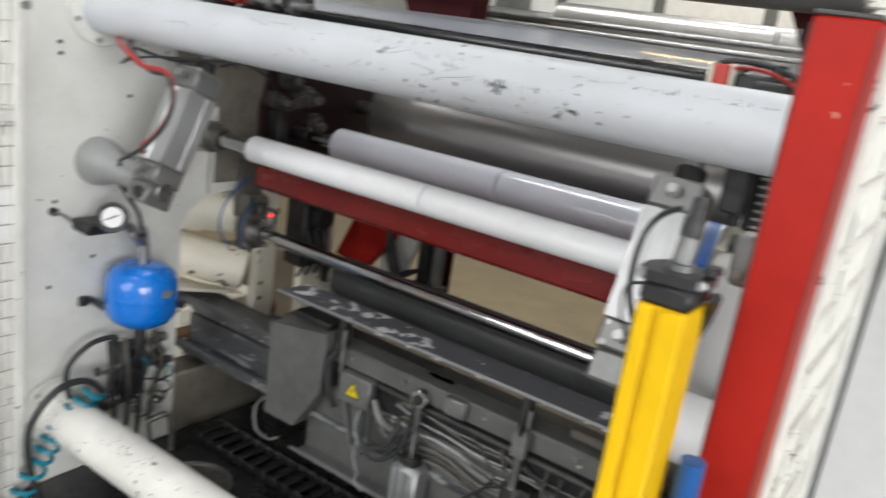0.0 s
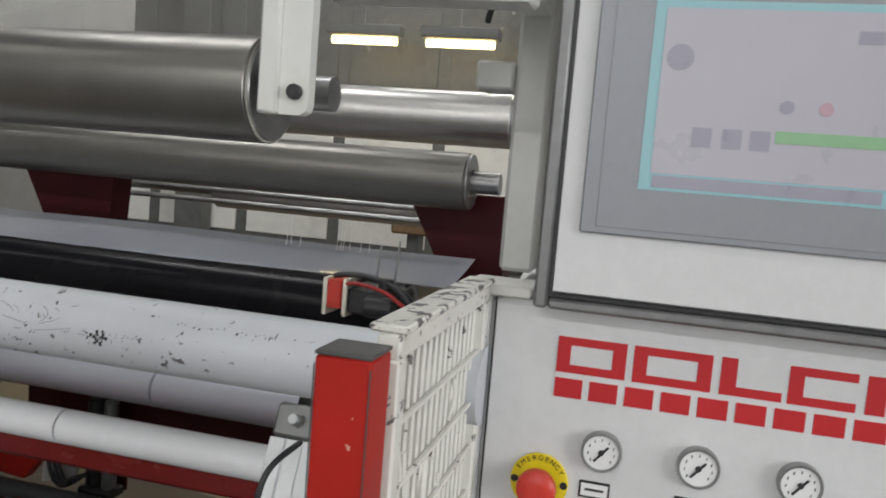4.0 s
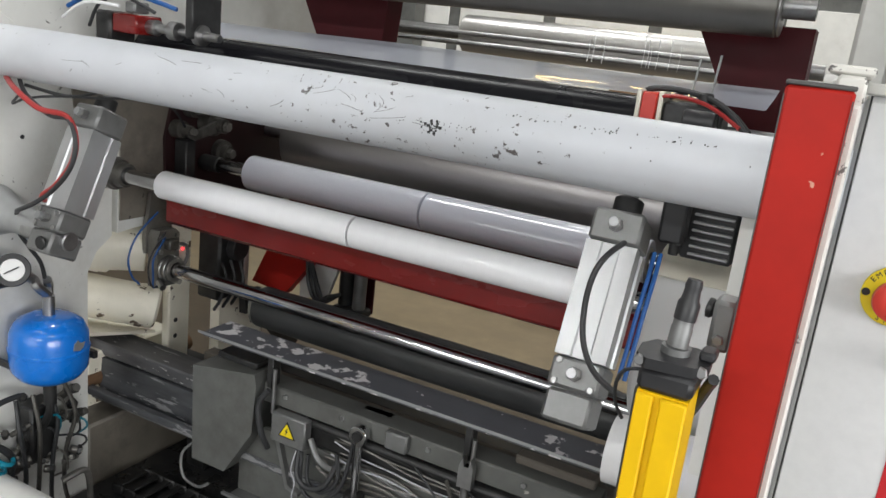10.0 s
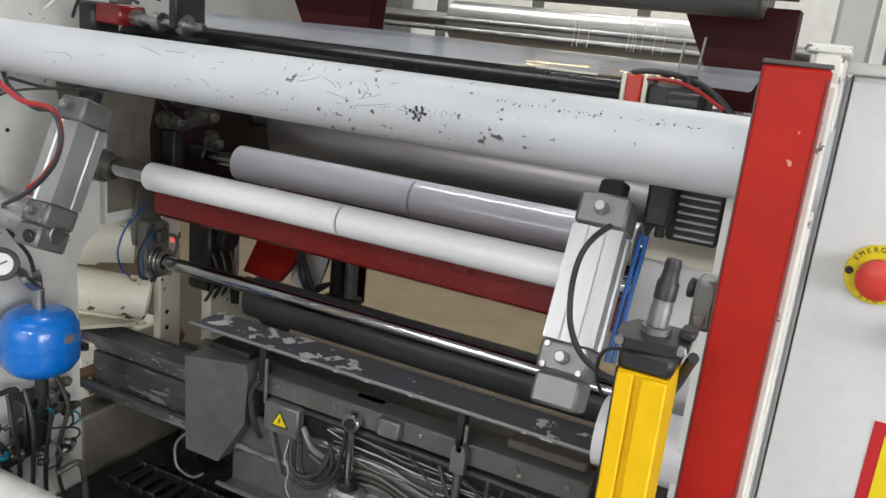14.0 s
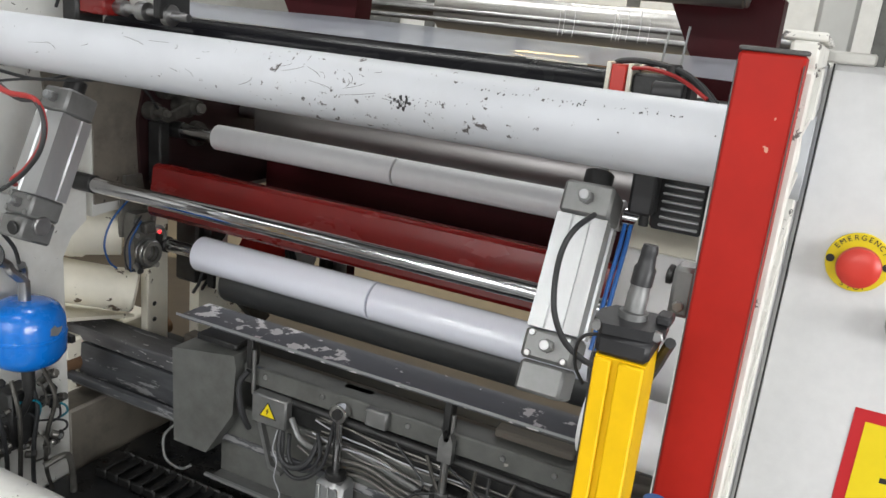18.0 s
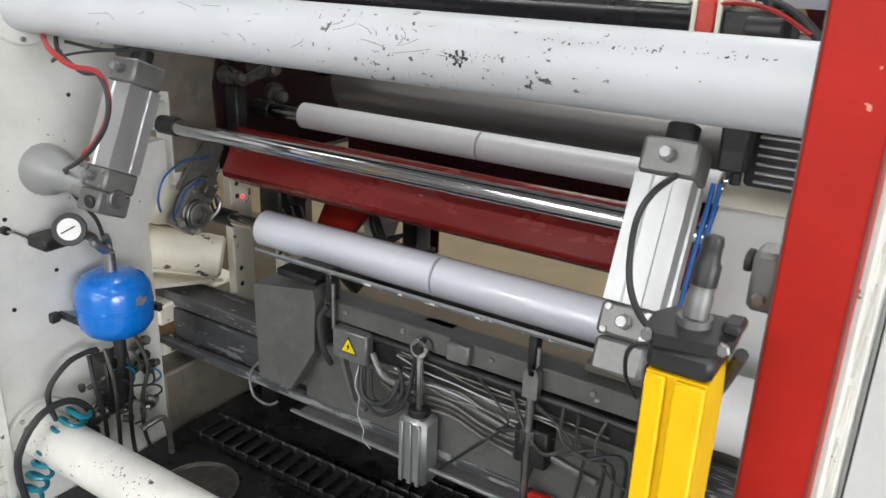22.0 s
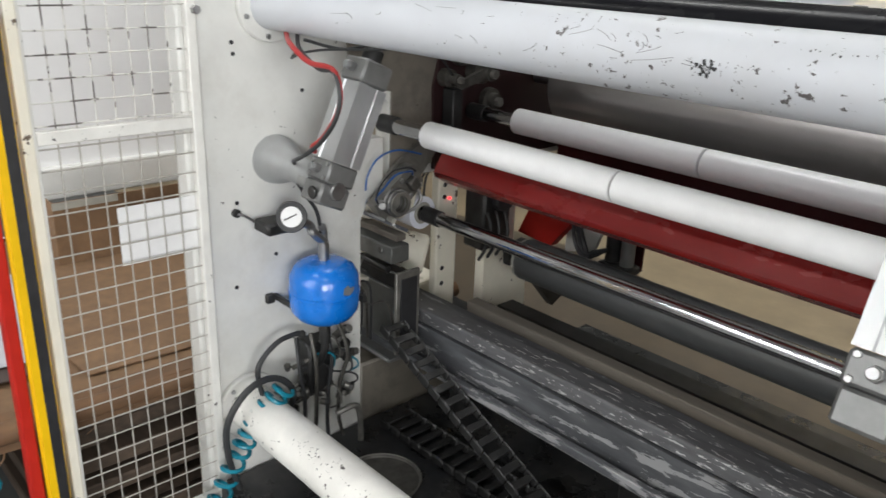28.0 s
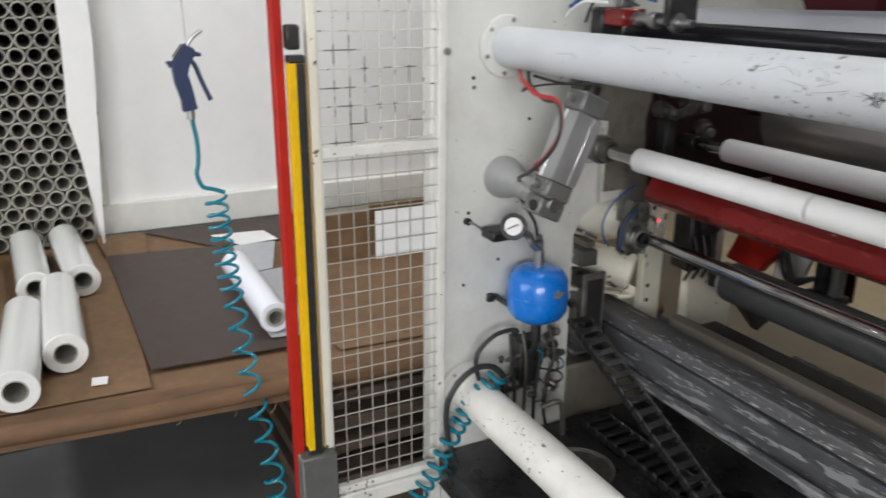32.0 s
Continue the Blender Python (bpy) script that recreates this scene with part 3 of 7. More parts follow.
# milky film web over the black roller, and the clear web above
def sheet(name, label, pts, x0, x1, material, sag=0.0):
    b_ = B()
    verts, faces = [], []
    n = 14
    for i, (y, z) in enumerate(pts):
        for k in range(n + 1):
            f = k / n
            verts.append((x0 + (x1 - x0) * f, y, z + 0.0015 * math.sin(9 * f + i)))
    for i in range(len(pts) - 1):
        for k in range(n):
            faces.append((i * (n + 1) + k, i * (n + 1) + k + 1, (i + 1) * (n + 1) + k + 1, (i + 1) * (n + 1) + k))
    join(b_, verts, faces)
    return solo(name, b_, material, label, "film web")


sheet("film_web", "milky plastic film running off the black roller", [(0.298, 1.334), (0.31, 1.335), (0.34, 1.337), (0.41, 1.348), (0.475, 1.360)], XL + 0.12, -0.20, WEB)
sheet("film_web", "clear plastic film between the guide rollers", [(-0.052, 1.585), (0.2, 1.63), (0.5, 1.70), (0.9, 1.86)], -1.25, -0.33, WEB_CLEAR)
sheet("film_web", "clear plastic film behind the guide rollers", [(0.80, 1.62), (0.82, 1.75), (0.85, 1.95)], -1.25, -0.25, WEB_CLEAR)

# what stands behind the machine
bgm = thing("white_machine", "white cabinet of the next machine with panels", "machine", (-1.5, 4.0, 0.0))
part("body", bx(B(), -4.6, 1.6, 4.0, 4.8, 0.9, 2.6, 0.02), GREY, bgm)
for i in range(9):
    part("panel", bx(B(), -4.5 + 0.66 * i, -3.92 + 0.66 * i, 3.985, 3.998, 1.0, 1.75, 0.004), WHITE, bgm)
    part("upper_panel", bx(B(), -4.5 + 0.66 * i, -3.92 + 0.66 * i, 3.985, 3.998, 1.82, 2.5, 0.004), GREY, bgm)
for x in (-4.4, -1.5, 1.4):
    part("leg", bx(B(), x - 0.06, x + 0.06, 4.1, 4.22, 0.0, 0.9, 0.004), GREY, bgm)
col = thing("steel_column", "grey painted steel column behind the machine", "column", (-2.87, 3.9, 0.0))
part("post", bx(B(), -2.97, -2.77, 3.84, 3.97, 0.0, 4.8, 0.006), GREY, col)
part("base_plate", bx(B(), -3.05, -2.69, 3.78, 3.97, 0.0, 0.02, 0.002), GREY, col)
bar = thing("tie_bar", "thin steel tie bars across the rear of the winder", "tie bar", (-0.8, 1.1, 1.38))
for y, z in ((1.05, 1.375), (1.12, 1.40)):
    part("bar", cy(B(), (XL, y, z), (XR, y, z), 0.007, n=12), STEEL, bar)
part("bench", bx(B(), -1.15, -0.3, 2.9, 3.3, 1.18, 1.30, 0.01), CARDBOARD, bgm)
for x in (-1.08, -0.37):
    part("bench_leg", bx(B(), x - 0.03, x + 0.03, 3.05, 3.15, 0.0, 1.18, 0.004), GREY, bgm)
WARM = mat("warm_tube", (1.0, 0.72, 0.30), 0.4, grain=0, stain=0, emit=22)
for x in (-1.63, -1.06):
    lt = thing("hanging_light", "glowing warm strip light behind the film", "strip light", (x, 3.6, 2.2))
    part("housing", bx(B(), x - 0.22, x + 0.23, 3.55, 3.65, 2.235, 2.30, 0.01), GREY, lt)
    part("tube", cy(B(), (x - 0.19, 3.6, 2.21), (x + 0.20, 3.6, 2.21), 0.022, n=12), WARM, lt)
    part("chain", cy(B(), (x, 3.6, 2.3), (x, 3.6, 4.8), 0.004, n=6), STEEL, lt)

# paint chips and scratches on the cross tube
random.seed(11)


def tube_patch(bm, x, ang, size, y=0.032, z=1.278, r=0.0427):
    """A small ragged flake that follows the tube."""
    vs = []
    k = random.randint(5, 8)
    for i in range(k):
        a = 2 * math.pi * i / k
        s = size * random.uniform(0.5, 1.25)
        t = ang + s * math.sin(a) / r
        vs.append((x + s * math.cos(a) * 0.8, y - r * math.cos(t), z + r * math.sin(t)))
    join(bm, vs, [tuple(range(k))])


b = B()
for i in range(26):
    tube_patch(b, -0.525 + random.gauss(0, 0.008), 0.0 + random.gauss(0, 0.10), random.uniform(0.0008, 0.003))
for i in range(48):
    tube_patch(b, random.uniform(-0.44, -0.20), random.gauss(0.66, 0.035), random.uniform(0.0005, 0.0015))
for i in range(14):
    tube_patch(b, random.uniform(-0.52, -0.45), random.gauss(0.12, 0.03), random.uniform(0.0005, 0.0014))
for i in range(34):
    tube_patch(b, random.uniform(-1.38, -0.12), random.uniform(-0.7, 1.0), random.uniform(0.0004, 0.0013))
tagged(part("chip_speckle", b, BLACK, frame_, "dark chips in the white enamel"), kind="stuff")
b = B()
for i in range(26):
    x0_, a0 = random.uniform(-1.2, -0.5), random.uniform(-0.2, 0.9)
    dx, da = random.uniform(-0.03, 0.05), random.uniform(-0.3, 0.3)
    pts = [(x0_ + dx * s + 0.004 * math.sin(3 * s), 0.032 - 0.0426 * math.cos(a0 + da * s), 1.278 + 0.0426 * math.sin(a0 + da * s)) for s in (0, 0.25, 0.5, 0.75, 1)]
    hose(b, pts, 0.00028, n=4, steps=2)
tagged(part("scratch_pattern", b, DARKSTEEL, frame_, "fine dark scratches"), kind="stuff")
b = B()
for i in range(46):
    tube_patch(b, random.uniform(-1.2, -0.98), random.gauss(0.9, 0.16), random.uniform(0.0006, 0.0022), -0.05, 0.488, 0.0472)
tagged(part("chip_speckle", b, BLACK, frame_, "dark chips in the white enamel"), kind="stuff")

# round tray and film scraps on the floor plate
tray = thing("round_tray", "round oily steel tray with a worn rim", "tray", (-1.20, 0.13, 0.33))
part("dish", lathe(B(), (-1.20, 0.13, 0.331), (0, 0, 1), [(0, 0.07), (0.004, 0.08), (0.013, 0.083), (0.008, 0.078), (0.006, 0.03), (0.006, 0.004)], 36), GREASE_DARK, tray)
part("rim", pipe(B(), (-1.20, 0.13, 0.3445), (-1.20, 0.13, 0.3465), 0.0845, 0.0815, 36), GREASE, tray, "worn steel rim")
for i, (x, y) in enumerate(((-0.96, 0.17), (-0.88, 0.22))):
    q = [(x + 0.012 * k + 0.012 * math.sin(2.3 * i + 1.9 * k), y + 0.014 * math.cos(1.3 * i + 1.1 * k), 0.332 + 0.012 * abs(math.sin(i + 1.7 * k))) for k in range(6)]
    solo("film_scrap", hose(B(), q, 0.0014 + 0.0004 * (i % 3), n=5), PAPER, "thin curled strand of clear film waste", "film scrap", "film scraps")

# ---- pneumatic cylinders by the cross tube ----


def air_cylinder(x, lean=24.0):
    """Square profile cylinder that leans with its foot towards the operator; built about its lower pin."""
    t = thing("pneumatic_cylinder", "silver aluminium pneumatic cylinder with grey end caps", "pneumatic cylinder", (x, 0.032, 1.012), "turret cylinders")
    m = Matrix.Translation((x, 0.032, 1.012)) @ pose(0, 0, 0, -lean, 0, 0)

    def put(bm):
        bmesh.ops.transform(bm, matrix=m, verts=bm.verts)
        return bm

    w = 0.031
    part("foot_cap", put(bx(B(), -w, w, -w, w, -0.021, 0.016, 0.004)), ALU_END, t)
    part("clevis", put(bx(B(), -w * 0.9, w * 0.9, -w, w, -0.06, -0.022, 0.004)), ALU_END, t)
    body = B()
    o = [(-w, -w), (-0.012, -w), (-0.010, -w + 0.003), (0.010, -w + 0.003), (0.012, -w), (w, -w), (w, -0.012), (w - 0.003, -0.010), (w - 0.003, 0.010), (w, 0.012),
         (w, w), (-w, w), (-w, 0.012), (-w + 0.003, 0.010), (-w + 0.003, -0.010), (-w, -0.012)]
    prism(body, o, 0.017, 0.158, "z")
    part("profile_barrel", put(body), ALU, t)
    part("head_cap", put(bx(B(), -w, w, -w, w, 0.159, 0.20, 0.004)), ALU_END, t)
    part("gland", put(cy(B(), (0, 0, 0.20), (0, 0, 0.222), 0.018, n=24, bev=0.002)), DARKSTEEL, t)
    part("piston_rod", put(cy(B(), (0, 0, 0.222), (0, 0, 0.30), 0.0095, n=20)), STEEL, t)
    for zz in (0.18, -0.002):
        f = part("port_fitting", put(cy(B(), (0.0, -w - 0.012, zz), (0.0, -w, zz), 0.0085, n=6, bev=0.001)), STEEL, t)
        part("collar", put(cy(B(), (0.0, -w - 0.02, zz), (0.0, -w - 0.012, zz), 0.0065, n=16, bev=0.001)), ALU, f)
    for sx in (-1, 1):
        for sz in (-0.015, 0.010):
            part("tie_bolt", put(bolt(B(), (sx * 0.022, -w, 0.0 + sz), (0, -1, 0), 0.0045, 0.003)), STEEL, t)
    return t


cylR = air_cylinder(-0.312)
copy_thing(cylR, pose(-1.225, 0.032, 1.012))

# hoses of the cylinders
solo("air_hose", hose(B(), [(-0.290, 0.035, 1.180), (-0.293, -0.02, 1.175), (-0.300, -0.035, 1.155), (-0.303, -0.038, 1.122), (-0.297, -0.045, 1.085), (-0.282, -0.045, 1.055), (-0.262, -0.035, 1.035), (-0.25, -0.01, 1.02)], 0.0034), RUBBER, "black air hose bowed across the cylinder", "hose")
for dx in (0.0, 0.007):
    solo("air_hose", hose(B(), [(-0.264 + dx, 0.085, 1.165), (-0.263 + dx, 0.07, 1.14), (-0.264 + dx, 0.05, 1.10), (-0.265 + dx, 0.035, 1.06), (-0.266 + dx, 0.02, 1.025)], 0.0027), HOSE_BLUE, "blue air tube beside the cylinder", "hose", "blue air tubes")
solo("air_hose", hose(B(), [(-1.36, 0.03, 1.235), (-1.25, -0.03, 1.228), (-1.19, -0.035, 1.207), (-1.128, -0.035, 1.204), (-1.106, -0.036, 1.175), (-1.112, -0.038, 1.137), (-1.145, -0.04, 1.097), (-1.18, -0.038, 1.074), (-1.20, -0.02, 1.06)], 0.0044), HOSE_RED, "red air hose looped over the cylinder", "hose")
solo("air_hose", hose(B(), [(-1.37, 0.06, 1.235), (-1.24, -0.02, 1.222), (-1.17, -0.032, 1.200), (-1.122, -0.036, 1.200), (-1.104, -0.038, 1.170), (-1.110, -0.042, 1.13), (-1.145, -0.045, 1.09), (-1.19, -0.045, 1.06), (-1.25, -0.03, 1.035), (-1.315, 0.012, 1.012), (-1.33, 0.019, 0.984), (-1.33, 0.044, 0.942), (-1.33, 0.067, 0.906), (-1.332, 0.078, 0.86)], 0.0037), RUBBER, "black air hose down to the blue tank", "hose")
solo("cable_loom", hose(B(), [(-1.41, 0.09, 1.20), (-1.36, 0.04, 1.19), (-1.31, 0.03, 1.205), (-1.26, 0.05, 1.215), (-1.18, 0.08, 1.222), (-1.08, 0.12, 1.235)], 0.0022), RUBBER, "thin black cable under the cross tube", "cable")

# ---- horn, gauge, tank and valves on the left plate ----
pivot = thing("cylinder_pivot", "grey steel cone that carries the cylinder foot", "bracket", (XL, 0.02, 0.985))
part("cone", lathe(B(), (XL, 0.034, 0.995), (1, -0.02, -0.03), [(0, 0.047), (0.012, 0.047), (0.035, 0.041), (0.06, 0.031), (0.08, 0.026), (0.145, 0.024), (0.17, 0.024)], 32), ALU, pivot)
part("pin", cy(B(), (-1.30, 0.02, 0.985), (-1.19, 0.02, 0.985), 0.016, n=20, bev=0.002), STEEL, pivot)
part("end_disc", cy(B(), (-1.215, -0.020, 0.985), (-1.215, -0.014, 0.985), 0.012, n=20, bev=0.002), DARKSTEEL, pivot)

tank = thing("expansion_tank", "glossy blue steel expansion tank", "tank", (-1.335, 0.085, 0.66))
part("shell", lathe(B(), (-1.335, 0.085, 0.672), (0, 0, 1), [(0.000, 0.018), (0.002, 0.040), (0.013, 0.058), (0.029, 0.0685), (0.048, 0.070), (0.0628, 0.070), (0.064, 0.0713), (0.0688, 0.0713), (0.07, 0.070), (0.100, 0.0685), (0.118, 0.058), (0.128, 0.040), (0.1305, 0.018)], 48), BLUE, tank)
part("neck", cy(B(), (-1.335, 0.085, 0.80), (-1.335, 0.085, 0.84), 0.011, n=16, bev=0.001), STEEL, tank)
part("foot_nipple", cy(B(), (-1.335, 0.085, 0.62), (-1.335, 0.085, 0.675), 0.012, n=16), DARKSTEEL, tank)
part("strap", bx(B(), XL, -1.36, 0.02, 0.028, 0.704, 0.716, 0.001), DARKSTEEL, tank)
part("bracket", bx(B(), XL, XL + 0.012, 0.0, 0.018, 0.700, 0.720, 0.002), DARKSTEEL, tank)
part("bracket", bx(B(), XL, -1.30, 0.155, 0.165, 0.70, 0.715, 0.001), DARKSTEEL, tank)
b = prism(B(), [(-0.012, -0.009), (0.004, -0.011), (0.012, -0.004), (0.013, 0.006), (0.003, 0.004), (-0.004, 0.010), (-0.013, 0.003)], 0.0, 0.001, "y")
bmesh.ops.transform(b, matrix=pose(-1.335, 0.085, 0.757, 0, 0, 98) @ pose(0, -0.0708, 0, 0, 10, 0), verts=b.verts)
part("sticker", b, ALU, tank, "torn silver sticker")

gauge = thing("pressure_gauge", "white faced round pressure gauge in a black case", "pressure gauge", (-1.33, 0.015, 0.905))
gd = Vector((0.75, -0.58, 0.32)).normalized()
gc = Vector((-1.33, 0.012, 0.905))
part("case", lathe(B(), gc - gd * 0.02, gd, [(0, 0.018), (0.004, 0.026), (0.02, 0.0285), (0.025, 0.0295), (0.031, 0.028), (0.0315, 0.0205), (0.0297, 0.0198)], 32), BLACK, gauge)
part("dial", cy(B(), gc + gd * 0.0097, gc + gd * 0.0102, 0.0195, n=32), PAPER, gauge)
d, u, w = basis(gd)
up = (Vector((0, 0, 1)) - gd * gd.z).normalized()
rt = up.cross(gd)
b = hose(B(), [gc + gd * 0.0115 - rt * 0.013 - up * 0.0065, gc + gd * 0.0115 + rt * 0.010 + up * 0.005], 0.0012, n=6, steps=2)
part("needle", b, BLACK, gauge)
part("stem", hose(B(), [gc - gd * 0.02, gc - gd * 0.03 + Vector((0.01, 0.03, -0.02)), Vector((-1.335, 0.06, 0.865)), Vector((-1.335, 0.085, 0.84))], 0.009), STEEL, gauge)
part("regulator", bx(B(), -1.40, -1.345, -0.03, 0.03, 0.868, 0.892, 0.005), DARKSTEEL, gauge)
part("pipe_elbow", hose(B(), [(-1.335, 0.085, 0.835), (-1.335, 0.085, 0.86), (-1.325, 0.075, 0.875)], 0.008), STEEL, gauge)

key = thing("wall_key", "small steel key stuck in the side plate", "key", (XL, -0.055, 0.902))
part("boss", cy(B(), (XL, -0.055, 0.902), (XL + 0.012, -0.055, 0.902), 0.008, n=14, bev=0.001), DARKSTEEL, key)
part("lever", hose(B(), [(XL + 0.012, -0.055, 0.902), (XL + 0.016, -0.04, 0.895), (XL + 0.016, -0.01, 0.872), (XL + 0.015, -0.002, 0.874)], 0.0025, n=6), STEEL, key)

valves = thing("valve_block", "oily black valve block with pipe fittings", "valve block", (XL, 0.10, 0.45))
random.seed(4)
part("block", bx(B(), XL, XL + 0.05, 0.07, 0.13, 0.48, 0.60, 0.005), DARKSTEEL, valves)
for i in range(30):
    y, z = 0.02 + 0.16 * random.random(), 0.44 + 0.18 * random.random()
    L = 0.015 + 0.03 * random.random()
    a = Vector((XL + 0.015 + 0.035 * random.random(), y, z))
    dd = Vector((random.random(), random.uniform(-1, 1), random.uniform(-0.5, 0.7))).normalized()
    r = 0.005 + 0.004 * random.random()
    f = part("fitting", cy(B(), a, a + dd * L, r, n=10, bev=0.0015), GREASE_DARK if i % 4 else GREASE, valves)
    part("union_nut", cy(B(), a + dd * L * 0.55, a + dd * (L * 0.55 + 0.008), r * 1.35, n=6, bev=0.001), DARKSTEEL, f)
for i in range(7):
    # thin oily tubes looped between the fittings
    y, z = 0.02 + 0.15 * random.random(), 0.46 + 0.14 * random.random()
    part("thin_tube", hose(B(), [(XL + 0.03, y, z), (XL + 0.06 + 0.02 * random.random(), y + 0.03, z + 0.03 * random.random()), (XL + 0.055, y + 0.055, z - 0.03), (XL + 0.02, y + 0.05, z - 0.06)], 0.0024, n=6, steps=4), (RUBBER, GREASE, HOSE_TEAL)[i % 3], valves)
part("elbow_pipe", hose(B(), [(XL + 0.06, 0.13, 0.42), (XL + 0.07, 0.17, 0.43), (XL + 0.07, 0.185, 0.41), (XL + 0.07, 0.19, 0.36), (XL + 0.07, 0.19, 0.332)], 0.007), GREASE, valves)
for k in range(4):
    part("small_hose", hose(B(), [(XL + 0.05, 0.04 + 0.035 * k, 0.63), (XL + 0.075, 0.03 + 0.04 * k, 0.57), (XL + 0.06, 0.05 + 0.03 * k, 0.49), (XL + 0.04, 0.06 + 0.03 * k, 0.40), (XL + 0.03, 0.05 + 0.04 * k, 0.335)], 0.0045, n=6), (RUBBER, GREASE_DARK)[k % 2], valves)
part("drop_pipe", hose(B(), [(-1.335, 0.085, 0.63), (-1.338, 0.085, 0.60), (-1.36, 0.085, 0.56)], 0.008), DARKSTEEL, valves)
solo("rubber_hose", hose(B(), [(-1.36, 0.04, 0.645), (-1.36, -0.01, 0.64), (-1.36, -0.055, 0.60), (-1.36, -0.05, 0.54), (-1.355, -0.03, 0.50), (-1.35, 0.0, 0.48)], 0.0055), RUBBER, "black rubber hose beside the blue tank", "hose")
solo("rubber_hose", hose(B(), [(-1.35, 0.0, 0.47), (-1.34, 0.01, 0.53), (-1.34, -0.03, 0.575), (-1.34, -0.09, 0.57), (-1.345, -0.135, 0.51), (-1.35, -0.135, 0.43), (-1.36, -0.11, 0.34)], 0.0068), RUBBER, "thick black hose looped over the lower tube", "hose")


def coil(bm, pts, r_coil, turns, r=0.004, n=8):
    """A spiral hose round a line through points."""
    P = [Vector(p) for p in pts]
    out = []
    total = turns * 12
    for k in range(total + 1):
        s = k / total * (len(P) - 1)
        i = min(int(s), len(P) - 2)
        f = s - i
        c = P[i].lerp(P[i + 1], f)
        d, u, w = basis(P[i + 1] - P[i])
        u = (Vector((0.3, 1, 0.2)) - d * Vector((0.3, 1, 0.2)).dot(d)).normalized()
        w = d.cross(u)
        a = 2 * math.pi * k / 12
        out.append(c + (u * math.cos(a) + w * math.sin(a)) * r_coil)
    return hose(bm, out, r, n=6, steps=1)


solo("spiral_hose", coil(B(), [(-1.32, -0.02, 0.56), (-1.345, -0.07, 0.50), (-1.36, -0.11, 0.42), (-1.38, -0.16, 0.30), (-1.39, -0.22, 0.22)], 0.02, 15, 0.0045), HOSE_TEAL, "tangled teal spiral air hose by the lower tube", "spiral hose")

# ---- cream drive seen through the opening ----
drive = thing("turret_drive", "cream painted turret drive housing beyond the side plate", "drive housing", (-1.6, 0.45, 0.5))
part("lower_drum", cy(B(), (-1.64, 0.245, 0.755), (-1.445, 0.452, 0.692), 0.05, n=36, bev=0.006), CREAM, drive)
part("drum_band", cy(B(), (-1.475, 0.420, 0.7017), (-1.465, 0.431, 0.6985), 0.0512, n=36), CREAM, drive)
part("upper_drum", lathe(B(), (-1.57, 0.29, 0.862), (0.72, 0.69, -0.10), [(0, 0.05), (0.01, 0.062), (0.10, 0.062), (0.108, 0.056), (0.15, 0.052), (0.18, 0.05)], 36), CREAM, drive)
part("drum_flange", lathe(B(), (-1.52, 0.338, 0.855), (0.72, 0.69, -0.10), [(0, 0.0625), (0.012, 0.0635), (0.014, 0.0625)], 36), CREAM, drive)
part("base_bracket", bx(B(), -1.70, -1.50, 0.30, 0.56, 0.46, 0.60, 0.006), CREAM, drive)
part("sloping_guard", prism(B(), [(0.27, 0.665), (0.275, 0.672), (0.47, 0.625), (0.47, 0.617)], -1.66, -1.47), CREAM, drive, "cream sheet guard under the drum")
for k in range(2):
    part("cable_loop", hose(B(), [(-1.42, 0.46, 0.93 - 0.01 * k), (-1.43, 0.425 + 0.012 * k, 0.90), (-1.43, 0.415 + 0.014 * k, 0.85), (-1.43, 0.43 + 0.012 * k, 0.81), (-1.42, 0.47, 0.80)], 0.0028, n=6), RUBBER, drive)
part("oil_smear", lathe(B(), (-1.487, 0.318, 0.872), (0.7, -0.6, 0.25), [(0, 0.014), (0.003, 0.016), (0.006, 0.010), (0.012, 0.008)], 11), GREASE_DARK, drive, "black oil smear round the drive screw")
part("back_post", bx(B(), -1.445, -1.42, 0.465, 0.53, 0.476, 0.904, 0.003), CREAM, drive, "cream upright with bolt holes")
for z in (0.62, 0.66, 0.84, 0.87):
    part("bolt_hole", cy(B(), (-1.421, 0.485, z), (-1.4195, 0.485, z), 0.006, n=12), BLACK, drive)
part("indicator_lamp", cy(B(), (-1.421, 0.50, 0.835), (-1.416, 0.50, 0.835), 0.0035, n=14, bev=0.001), mat("red_indicator", (1.0, 0.03, 0.04), 0.3, grain=0, stain=0, emit=4), drive, "glowing red indicator")
part("actuator_block", bx(B(), -1.435, -1.365, 0.565, 0.66, 0.70, 0.885, 0.006), DARKSTEEL, drive, "oily black actuator block")
part("actuator_cap", cy(B(), (-1.365, 0.615, 0.83), (-1.34, 0.615, 0.83), 0.03, n=20, bev=0.003), BLACK, drive)
for k in range(3):
    part("cable", hose(B(), [(-1.36, 0.57 + 0.03 * k, 0.80), (-1.335, 0.56 + 0.03 * k, 0.77 - 0.01 * k), (-1.34, 0.55 + 0.03 * k, 0.72), (-1.37, 0.56 + 0.03 * k, 0.68)], 0.004, n=6), RUBBER, drive)
part("gusset", prism(B(), [(0.58, 0.47), (0.74, 0.47), (0.74, 0.60), (0.66, 0.70), (0.58, 0.72)], -1.40, -1.37), CREAM, drive)

